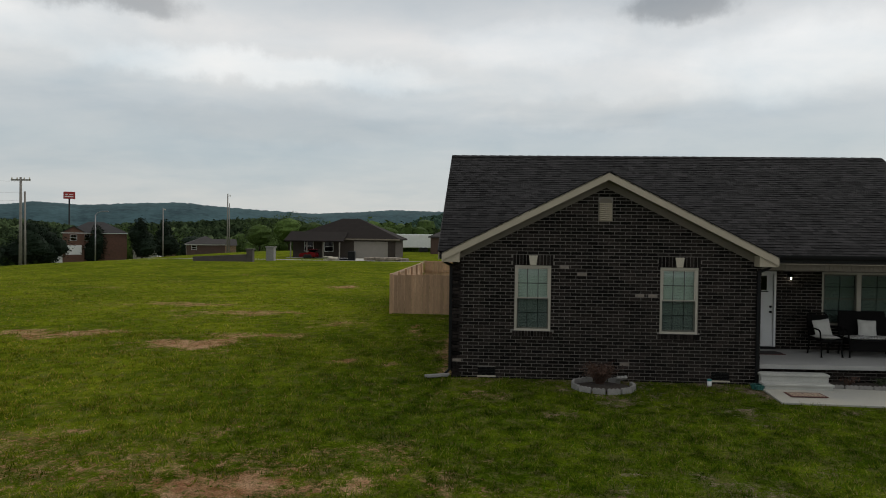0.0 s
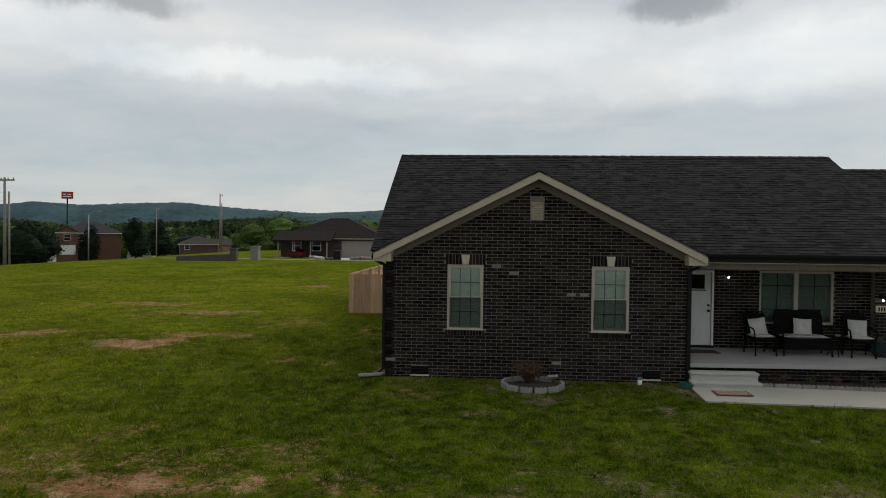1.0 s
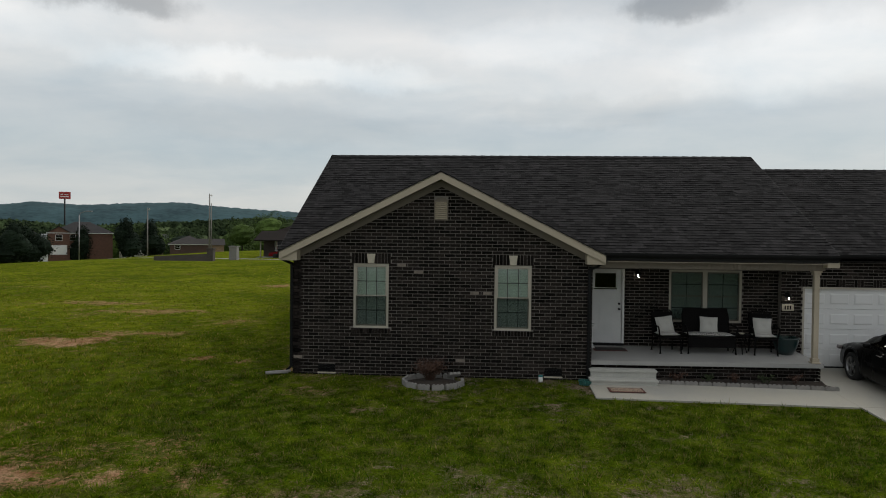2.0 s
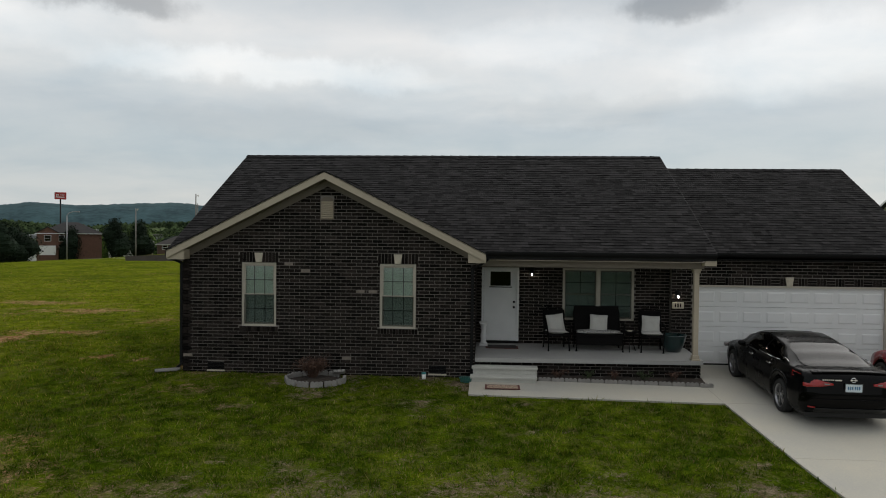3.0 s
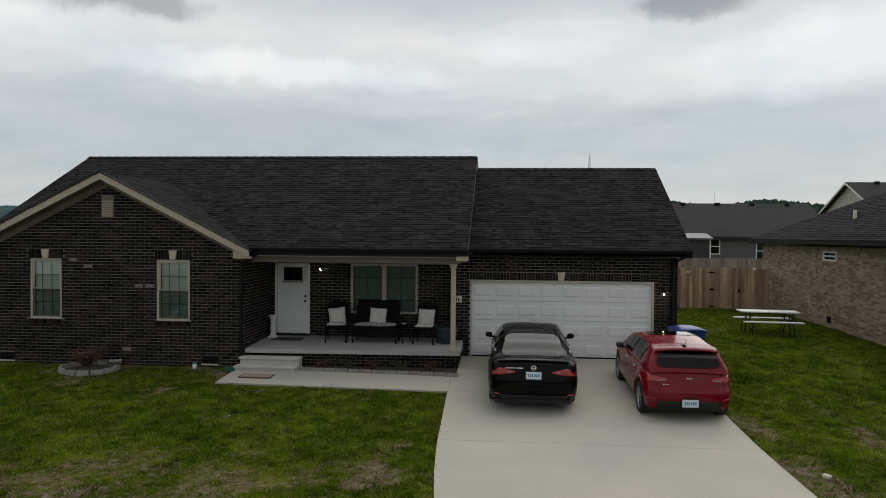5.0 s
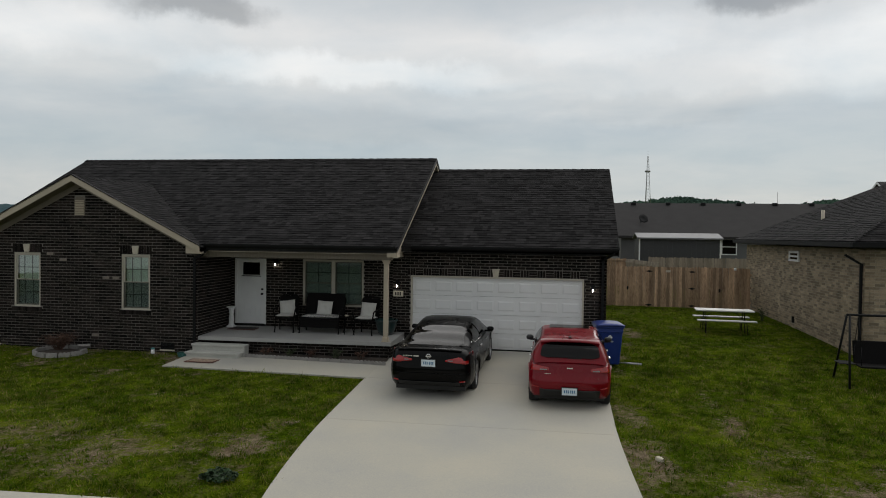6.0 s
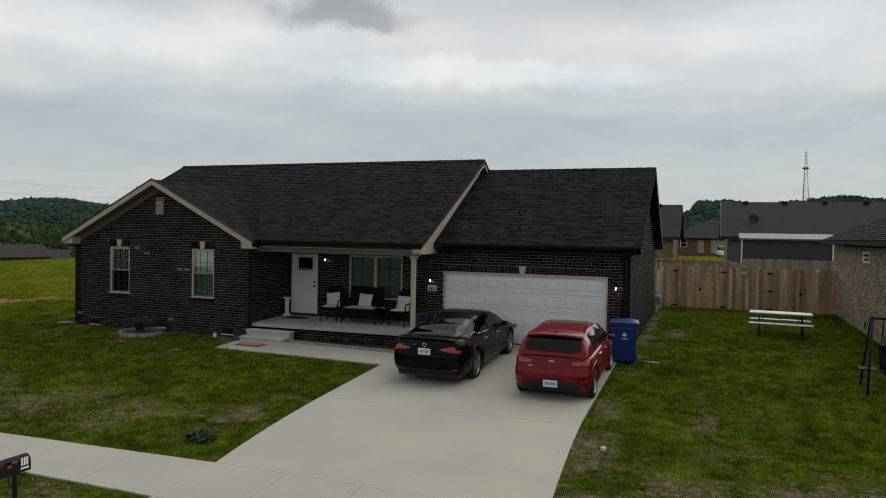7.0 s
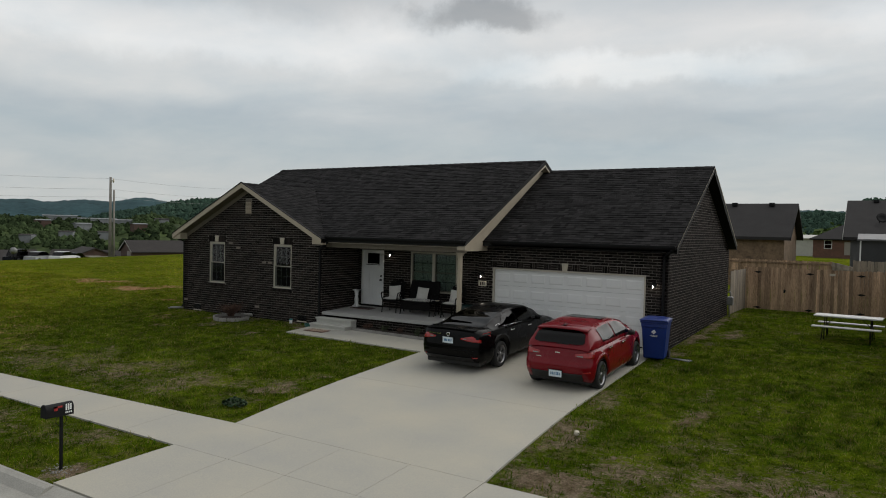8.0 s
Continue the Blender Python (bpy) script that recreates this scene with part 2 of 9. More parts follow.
def join(bm, t, m=None):
    """Adds the bmesh t to bm, moved by m."""
    t.verts.index_update()
    vs = [bm.verts.new(m @ v.co if m is not None else v.co) for v in t.verts]
    for f in t.faces:
        nf = bm.faces.new([vs[v.index] for v in f.verts])
        nf.smooth = f.smooth
    t.free()


def prism(bm, poly, a, b, axis="y"):
    """A polygon (in the two other axes) drawn out along an axis from a to b."""
    def at(p, s):
        return {"x": (s, p[0], p[1]), "y": (p[0], s, p[1]), "z": (p[0], p[1], s)}[axis]
    lo, hi = [bm.verts.new(at(p, a)) for p in poly], [bm.verts.new(at(p, b)) for p in poly]
    n = len(poly)
    bm.faces.new(lo)
    bm.faces.new(hi[::-1])
    for i in range(n):
        bm.faces.new((lo[(i + 1) % n], lo[i], hi[i], hi[(i + 1) % n]))
    bmesh.ops.recalc_face_normals(bm, faces=bm.faces[:])


def cyl(bm, p0, p1, r0, r1=None, n=10, caps=True):
    r1 = r0 if r1 is None else r1
    p0, p1 = Vector(p0), Vector(p1)
    q = (p1 - p0).to_track_quat("Z", "Y").to_matrix()
    ring = [[bm.verts.new(p + q @ Vector((r * math.cos(2 * math.pi * i / n), r * math.sin(2 * math.pi * i / n), 0))) for i in range(n)] for p, r in ((p0, r0), (p1, r1))]
    for i in range(n):
        f = bm.faces.new((ring[0][i], ring[0][(i + 1) % n], ring[1][(i + 1) % n], ring[1][i]))
        f.smooth = True
    if caps:
        bm.faces.new(ring[0][::-1])
        bm.faces.new(ring[1])


def pipe(bm, pts, r, n=8):
    for a, b in zip(pts, pts[1:]):
        cyl(bm, a, b, r, n=n)


def lathe(bm, profile, n=24, m=None, closed=True):
    """Turns (radius, height) pairs round z."""
    rings = []
    for r, z in profile:
        ring = [Vector((r * math.cos(2 * math.pi * i / n), r * math.sin(2 * math.pi * i / n), z)) for i in range(n)]
        rings.append([bm.verts.new(m @ v if m is not None else v) for v in ring])
    for a, b in zip(rings, rings[1:]):
        for i in range(n):
            bm.faces.new((a[i], a[(i + 1) % n], b[(i + 1) % n], b[i])).smooth = True
    if closed:
        bm.faces.new(rings[0][::-1])
        bm.faces.new(rings[-1])


def part(name, bm, mat, parent=None, label="", smooth=False):
    """Links a bmesh as one mesh object under a thing or a part."""
    me = bpy.data.meshes.new(name)
    if smooth:
        for f in bm.faces:
            f.smooth = True
    bm.to_mesh(me)
    bm.free()
    for mm in (mat if isinstance(mat, (list, tuple)) else [mat]):
        me.materials.append(mm)
    ob = new(name, me)
    ob.parent = parent
    if label:
        ob["label"] = label
    return ob


def thing(name, label, category, m=None, group="", kind=""):
    ob = new(name)
    ob.empty_display_size = 0.2
    if m is not None:
        ob.matrix_world = m
    return tagged(ob, label, category, group, kind)


def raw(name, verts, faces, mat, parent=None):
    me = bpy.data.meshes.new(name)
    me.from_pydata(verts, [], faces)
    me.materials.append(mat)
    ob = new(name, me)
    ob.parent = parent
    return ob


def ground(x, y):
    """Height of the terrain: rises from the street to the house, then levels; falls away to the valley in the west and north."""
    z = 0.14 + 0.052 * y if y < 0 else 0.14 + 0.36 * (1 - math.exp(-y / 6.9))
    if y < -12.23:
        z = -0.85 if y > -20.6 else -0.5
    d = max(0.0, -25 - x - 0.10 * y)
    z += 0.35 * math.exp(-((y - 48) / 16) ** 2) * (1 if y > 0 else 0)
    z -= (0.085 + 0.035 * min(1.0, max(0.0, (y - 28) / 20))) * d * d / (d + 24)
    e = max(0.0, y - 100)
    z -= 0.035 * e * e / (e + 60)
    z -= 0.12 * math.exp(-((x + 75) / 11) ** 2 - ((y - 34) / 9) ** 2)
    z = max(z, -22 + 2 * math.sin(x * 0.01) * math.cos(y * 0.008))
    return z + 0.05 * noise.noise(Vector((x * 0.15, y * 0.15, 0))) * min(1.0, max(0.0, -x - 1) / 4)


# ---- ground ----
def steps(a, b, near, lo, hi, far):
    """Grid lines: fine between lo and hi, coarser outwards."""
    out, v = [], lo
    while v < hi:
        out.append(v)
        v += near
    s, v = near, hi
    while v < b:
        out.append(v)
        s *= far
        v += s
    out.append(b)
    s, v = near * far, lo - near * far
    while v > a:
        out.insert(0, v)
        s *= far
        v -= s
    out.insert(0, a)
    return out


# worn spots: x, y, half-length, half-width, turn in degrees, strength
BARE = ((-3.0, -6.75, 1.35, 0.50, 10, 0.80), (-0.95, -6.45, 0.45, 0.40, 0, 0.80), (-1.8, -6.75, 0.9, 0.35, 0, 0.76), (-2.1, -6.05, 0.55, 0.20, 20, 0.62), (-4.85, -6.9, 0.45, 0.16, 0, 0.74), (-6.6, -4.6, 0.30, 0.14, 0, 0.66), (-7.7, 3.16, 1.7, 0.95, 0, 0.84), (-6.6, 4.6, 1.8, 0.5, 0, 0.64),
        (-8.6, 10.2, 2.2, 0.9, 0, 0.68), (-7.5, 23.4, 1.3, 0.8, 0, 0.75), (-12.9, 4.15, 2.4, 0.8, 0, 0.74), (-3.0, 1.36, 0.50, 0.20, 8, 0.85), (-1.9, 1.1, 0.40, 0.13, 0, 0.60), (-12.5, 12.5, 3.0, 0.9, 0, 0.62), (-7.8, -5.6, 0.9, 0.3, 0, 0.5),
        (6.5, -7.2, 6.2, 1.5, 0, 0.52), (6.5, -11.3, 6.0, 0.8, 0, 0.50), (21.5, -7.4, 4.0, 1.9, 0, 0.44), (-5.0, -6.2, 6.0, 1.7, 0, 0.42), (7.3, -7.5, 0.9, 0.35, 0, 0.72), (8.9, -7.55, 2.0, 0.5, 0, 0.62), (11.68, -6.75, 0.65, 0.42, 25, 0.82), (11.96, -5.16, 0.30, 0.20, 0, 0.72), (5.97, -7.8, 0.55, 0.24, 0, 0.86), (3.2, -7.8, 0.7, 0.24, 0, 0.62), (9.5, -7.1, 1.5, 0.45, 0, 0.60), (10.6, -6.9, 0.9, 0.3, 0, 0.60), (2.8, -7.2, 2.8, 0.5, 0, 0.42),
        (11.7, -10.6, 0.7, 0.3, 0, 0.60), (12.5, -11.85, 0.6, 0.30, 0, 0.90), (8.5, -11.3, 3.0, 0.5, 0, 0.45), (18.5, -6.2, 0.45, 1.7, 0, 0.70), (20.3, -3.8, 0.24, 0.85, -8, 0.76), (20.2, -2.3, 0.22, 0.7, 0, 0.55), (19.2, -8.3, 0.9, 0.45, 0, 0.86), (20.0, -7.2, 0.9, 0.5, 0, 0.74), (18.45, -4.0, 0.30, 1.4, 0, 0.64),
        (21.9, -6.8, 0.9, 0.5, 0, 0.70), (23.4, -7.5, 1.0, 0.5, 0, 0.60), (21.0, -5.4, 0.7, 0.4, 0, 0.45), (21.5, -2.5, 0.8, 0.6, 0, 0.30), (-0.25, 4.0, 0.30, 4.5, 0, 0.7), (3.6, -0.15, 3.6, 0.10, 0, 0.6), (18.55, 6.0, 0.22, 4.5, 0, 0.8), (5.0, 5.5, 4.5, 5.5, 0, 1.0), (15, 6, 3.2, 4.0, 0, 1.0))


def worn(x, y):
    """How bare the lawn is, 0 to 1."""
    edge = 0.9 * noise.noise(Vector((x * 0.9, y * 0.9, 3))) + 0.7 * noise.noise(Vector((x * 2.7, y * 2.7, 5)))
    v = 0.0
    for cx_, cy_, a, b, turn, k in BARE:
        dx, dy = x - cx_, y - cy_
        if abs(dx) > 2.2 * max(a, b) or abs(dy) > 2.2 * max(a, b):
            continue
        c, s_ = math.cos(radians(turn)), math.sin(radians(turn))
        r = math.hypot((dx * c + dy * s_) / a, (dy * c - dx * s_) / b)
        v = max(v, k * min(1.0, max(0.0, (1.45 + edge * 1.1 - r) * 1.0)))
    n = noise.noise(Vector((x * 0.33, y * 0.33, 9))) + 0.55 * noise.noise(Vector((x * 1.3, y * 1.3, 2)))
    return min(1.0, max(v, 0.85 * max(0.0, n - 0.30)))


def open_field(x, y):
    """Where the lawn passes into the paler mown field, 0 to 1."""
    v = max(min(1.0, (-x - 1.0 + 0.25 * y) / 9), min(1.0, (y - 14) / 8) if x > 0 else 0.0)
    v *= min(1.0, max(0.0, (y + 14) / 9))
    return max(0.0, v * (0.8 + 0.5 * noise.noise(Vector((x * 0.12, y * 0.12, 1)))))


def build_ground():
    xs, ys = steps(-4000, 4000, 0.28, -26, 27, 1.12), steps(-60, 4500, 0.28, -13, 14, 1.10)
    ys = sorted(ys + [-12.225, -12.235, -20.55, -20.65])
    vs = [(x, y, ground(x, y)) for y in ys for x in xs]
    w = len(xs)
    fs = [(j * w + i, j * w + i + 1, (j + 1) * w + i + 1, (j + 1) * w + i) for j in range(len(ys) - 1) for i in range(w - 1)]
    ob = raw("ground", vs, fs, M_GRASS)
    ob.data.polygons.foreach_set("use_smooth", [True] * len(fs))
    at = ob.data.attributes.new("worn", "FLOAT", "POINT")
    at.data.foreach_set("value", [worn(x, y) if -60 < x < 40 and -13 < y < 60 else 0.0 for x, y, z in vs])
    fd = ob.data.attributes.new("field", "FLOAT", "POINT")
    fd.data.foreach_set("value", [open_field(x, y) for x, y, z in vs])
    tagged(ob, "patchy green lawn with bare clay spots", "ground", kind="structure")


def grass_material():
    m = bpy.data.materials.new("lawn")
    m.use_nodes = True
    n, l = m.node_tree.nodes, m.node_tree.links
    bsdf = n["Principled BSDF"]
    geo = n.new("ShaderNodeNewGeometry")

    def tex(scale, detail=4.0, rough=0.55):
        t = n.new("ShaderNodeTexNoise")
        t.inputs["Scale"].default_value, t.inputs["Detail"].default_value, t.inputs["Roughness"].default_value = scale, detail, rough
        l.new(geo.outputs["Position"], t.inputs["Vector"])
        return t

    def ramp(src, a, b, ca, cb):
        r = n.new("ShaderNodeValToRGB")
        r.color_ramp.elements[0].position, r.color_ramp.elements[1].position = a, b
        r.color_ramp.elements[0].color, r.color_ramp.elements[1].color = (*ca, 1), (*cb, 1)
        l.new(src, r.inputs[0])
        return r

    def mixed(fac, a, b, kind="MIX"):
        x = n.new("ShaderNodeMix")
        x.data_type, x.blend_type = "RGBA", kind
        if fac is None:
            x.inputs["Factor"].default_value = 1.0
        else:
            l.new(fac, x.inputs["Factor"])
        l.new(a, x.inputs["A"])
        l.new(b, x.inputs["B"])
        return x.outputs["Result"]

    green = ramp(tex(0.55, 6, 0.65).outputs["Fac"], 0.34, 0.66, (0.030, 0.058, 0.003), (0.068, 0.096, 0.006))
    clump = ramp(tex(2.6, 6, 0.7).outputs["Fac"], 0.36, 0.64, (0.40, 0.46, 0.45), (1.55, 1.40, 1.3))
    blades = ramp(tex(24, 5, 0.75).outputs["Fac"], 0.34, 0.66, (0.40, 0.42, 0.40), (1.6, 1.55, 1.4))
    g = mixed(None, mixed(None, green.outputs[0], clump.outputs[0], "MULTIPLY"), blades.outputs[0], "MULTIPLY")
    field = n.new("ShaderNodeAttribute")
    field.attribute_name = "field"
    mown = ramp(tex(9, 6, 0.75).outputs["Fac"], 0.32, 0.68, (0.066, 0.100, 0.006), (0.178, 0.202, 0.015))
    patch = ramp(tex(0.30, 6, 0.7).outputs["Fac"], 0.38, 0.62, (0.55, 0.64, 0.55), (1.22, 1.12, 1.05))
    tuft = ramp(tex(2.2, 6, 0.75).outputs["Fac"], 0.36, 0.64, (0.52, 0.60, 0.5), (1.35, 1.28, 1.2))
    g = mixed(field.outputs["Fac"], g, mixed(None, mixed(None, mown.outputs[0], patch.outputs[0], "MULTIPLY"), tuft.outputs[0], "MULTIPLY"))
    straw = ramp(tex(3.2, 8, 0.8).outputs["Fac"], 0.50, 0.68, (0, 0, 0), (0.72, 0.72, 0.72))
    dry = ramp(tex(18, 4, 0.7).outputs["Fac"], 0.3, 0.7, (0.085, 0.070, 0.026), (0.20, 0.165, 0.075))
    g = mixed(straw.outputs[0], g, dry.outputs[0])
    clay = ramp(tex(2.2, 7, 0.7).outputs["Fac"], 0.36, 0.64, (0.18, 0.080, 0.037), (0.36, 0.225, 0.13))
    dirt = ramp(tex(4.5, 7, 0.7).outputs["Fac"], 0.34, 0.68, (0.080, 0.056, 0.034), (0.235, 0.185, 0.13))
    across = n.new("ShaderNodeSeparateXYZ")
    l.new(geo.outputs["Position"], across.inputs[0])
    west_of = n.new("ShaderNodeMapRange")
    west_of.inputs["From Min"].default_value, west_of.inputs["From Max"].default_value = 3.0, -0.5
    l.new(across.outputs["X"], west_of.inputs[0])
    grit = ramp(tex(45, 3, 0.6).outputs["Fac"], 0.35, 0.7, (0.55, 0.55, 0.55), (1.7, 1.7, 1.75))
    so = mixed(None, mixed(west_of.outputs[0], dirt.outputs[0], clay.outputs[0]), grit.outputs[0], "MULTIPLY")
    at = n.new("ShaderNodeAttribute")
    at.attribute_name = "worn"
    jag = n.new("ShaderNodeMath")
    jag.operation = "MULTIPLY_ADD"
    jag.inputs[1].default_value, jag.inputs[2].default_value = 4.4, -2.18
    l.new(tex(7.0, 10, 0.9).outputs["Fac"], jag.inputs[0])
    add = n.new("ShaderNodeMath")
    l.new(at.outputs["Fac"], add.inputs[0])
    l.new(jag.outputs[0], add.inputs[1])
    cut = ramp(add.outputs[0], 0.44, 0.78, (0, 0, 0), (1, 1, 1))
    l.new(mixed(cut.outputs[0], g, so), bsdf.inputs["Base Color"])
    bsdf.inputs["Roughness"].default_value = 0.95
    bsdf.inputs["Specular IOR Level"].default_value = 0.0
    bn = n.new("ShaderNodeBump")
    bn.inputs["Strength"].default_value, bn.inputs["Distance"].default_value = 0.9, 0.05
    l.new(tex(22, 5, 0.75).outputs["Fac"], bn.inputs["Height"])
    l.new(bn.outputs[0], bsdf.inputs["Normal"])
    return m


M_GRASS = grass_material()
build_ground()


# ---- house ----
BL, BH, JOINT, PROUD = 0.254, 0.0813, 0.013, 0.009
Z0 = 0.02
house = thing("house", "single-storey dark brick ranch house with charcoal shingle roof", "house")


def lay_bricks(u0, u1, z0, z1, holes=(), half=None):
    """Running bond as (ua, ub, za, zb); holes are rectangles; half(z): the span left at a height."""
    out, row, z = [], 0, z0
    while z < z1 - 0.02:
        za, zb = z + JOINT / 2, min(z + BH - JOINT / 2, z1)
        a, b = (u0, u1) if half is None else half(zb)
        u = u0 - (BL / 2 if row % 2 else 0)
        while u < b:
            spans = [(max(u + JOINT / 2, a), min(u + BL - JOINT / 2, b))]
            for ha, hb, hz0, hz1 in holes:
                if zb > hz0 + 0.01 and za < hz1 - 0.01:
                    spans = [s for sa, sb in spans for s in ((sa, min(sb, ha)), (max(sa, hb), sb))]
            out += [(sa, sb, za, zb) for sa, sb in spans if sb - sa > 0.03]
            u += BL
        row, z = row + 1, z + BH
    return out


def brick_mesh(bricks, place, name, parent, mat, keep=None):
    """Bricks proud of the mortar: those inside keep(u, z) as parts, the rest joined."""
    vs, fs, singles = [], [], []
    for ua, ub, za, zb in bricks:
        if keep and keep((ua + ub) / 2, (za + zb) / 2) and abs(ub - ua - BL + JOINT) < 1e-4 and len(singles) < 300:
            singles.append((ua, za))
            continue
        k = len(vs)
        d = PROUD + random.uniform(-0.002, 0.002)
        for u, z, w in ((ua, za, 0), (ub, za, 0), (ub, zb, 0), (ua, zb, 0), (ua, za, d), (ub, za, d), (ub, zb, d), (ua, zb, d)):
            vs.append(place(u, z, w))
        fs += [(k + 4, k + 5, k + 6, k + 7), (k, k + 1, k + 5, k + 4), (k + 1, k + 2, k + 6, k + 5), (k + 2, k + 3, k + 7, k + 6), (k + 3, k, k + 4, k + 7)]
    if vs:
        tagged(raw(name, vs, fs, mat, parent), kind="stuff")
    if singles:
        w, h, d = BL - JOINT, BH - JOINT, PROUD
        o = Vector(place(0, 0, 0))
        ux, uz, un = (Vector(place(1, 0, 0)) - o), (Vector(place(0, 1, 0)) - o), (Vector(place(0, 0, 1)) - o)
        cs = [(0, 0, 0), (w, 0, 0), (w, h, 0), (0, h, 0), (0, 0, d), (w, 0, d), (w, h, d), (0, h, d)]
        me = bpy.data.meshes.new("brick")
        me.from_pydata([ux * a + uz * b + un * c for a, b, c in cs], [], [(4, 5, 6, 7), (0, 1, 5, 4), (1, 2, 6, 5), (2, 3, 7, 6), (3, 0, 4, 7)])
        me.materials.append(mat)
        for ua, za in singles:
            ob = new("brick", me)
            ob.parent, ob.location = parent, Vector(place(ua, za, 0)) 


def slab(bm, place, u0, u1, z0, z1, holes, thick=0.2):
    """A wall slab with real openings, as a grid of blocks."""
    us = sorted({u0, u1, *[max(u0, min(u1, v)) for h in holes for v in h[:2]]})
    zs = sorted({z0, z1, *[max(z0, min(z1, v)) for h in holes for v in h[2:]]})
    vert = {}

    def v(i, j, k):
        if (i, j, k) not in vert:
            vert[i, j, k] = bm.verts.new(place(us[i], zs[j], 0 if k else -thick))
        return vert[i, j, k]

    def solid(i, j):
        if not (0 <= i < len(us) - 1 and 0 <= j < len(zs) - 1):
            return False
        cu, cz = (us[i] + us[i + 1]) / 2, (zs[j] + zs[j + 1]) / 2
        return not any(a < cu < b and c < cz < d for a, b, c, d in holes)

    for i in range(len(us) - 1):
        for j in range(len(zs) - 1):
            if not solid(i, j):
                continue
            bm.faces.new((v(i, j, 1), v(i + 1, j, 1), v(i + 1, j + 1, 1), v(i, j + 1, 1)))
            bm.faces.new((v(i, j + 1, 0), v(i + 1, j + 1, 0), v(i + 1, j, 0), v(i, j, 0)))
            if not solid(i - 1, j):
                bm.faces.new((v(i, j, 0), v(i, j, 1), v(i, j + 1, 1), v(i, j + 1, 0)))
            if not solid(i + 1, j):
                bm.faces.new((v(i + 1, j, 1), v(i + 1, j, 0), v(i + 1, j + 1, 0), v(i + 1, j + 1, 1)))
            if not solid(i, j - 1):
                bm.faces.new((v(i, j, 0), v(i + 1, j, 0), v(i + 1, j, 1), v(i, j, 1)))
            if not solid(i, j + 1):
                bm.faces.new((v(i, j + 1, 1), v(i + 1, j + 1, 1), v(i + 1, j + 1, 0), v(i, j + 1, 0)))


def front(y):
    return lambda u, z, d: (u, y - d, z)


def west(x):
    return lambda u, z, d: (x - d, -u, z)


def east(x):
    return lambda u, z, d: (x + d, u, z)


# main dimensions
GX0, GX1, GAPEX, GAPZ, GEAVE = 0.0, 7.20, 3.60, 5.03, 3.10
PITCH = 0.50
RIDGE_Y, RIDGE_Z, EAVE_Y, EAVE_Z = 5.62, 6.10, -0.06, 3.18
MSLOPE = (RIDGE_Z - EAVE_Z) / (RIDGE_Y - EAVE_Y)
ROOF_X0, ROOF_X1 = -0.36, 12.84
PORCH_Y, PORCH_X1, FLOOR_Z = 1.98, 12.58, 0.70
GAR_Y, GAR_X1 = 1.80, 18.30
GR_Y, GR_Z, GE_Y, GE_Z, GR_X1 = 6.16, 5.77, 1.50, 3.18, 18.60
GSLOPE = (GR_Z - GE_Z) / (GR_Y - GE_Y)
BACK_Y = 11.2
WINDOWS = ((1.48, 2.34, 1.29, 2.85), (4.89, 5.77, 1.29, 2.85))
VENTS = ((0.63, 1.05, 0.20, 0.40), (6.10, 6.52, 0.22, 0.42))
LINTELS = tuple((a - 0.05, b + 0.05, d, d + 0.259) for a, b, c, d in WINDOWS)
SILLS = tuple((a - 0.05, b + 0.05, c - 0.132, c) for a, b, c, d in WINDOWS)
GVENT = (3.42, 3.76, 3.91, 4.46)
PWIN = (9.49, 11.36, 1.35, 2.72)
DOOR = (7.34, 8.33, 0.74, 2.72)
GDOOR = (12.82, 17.70, 0.22, 2.34)


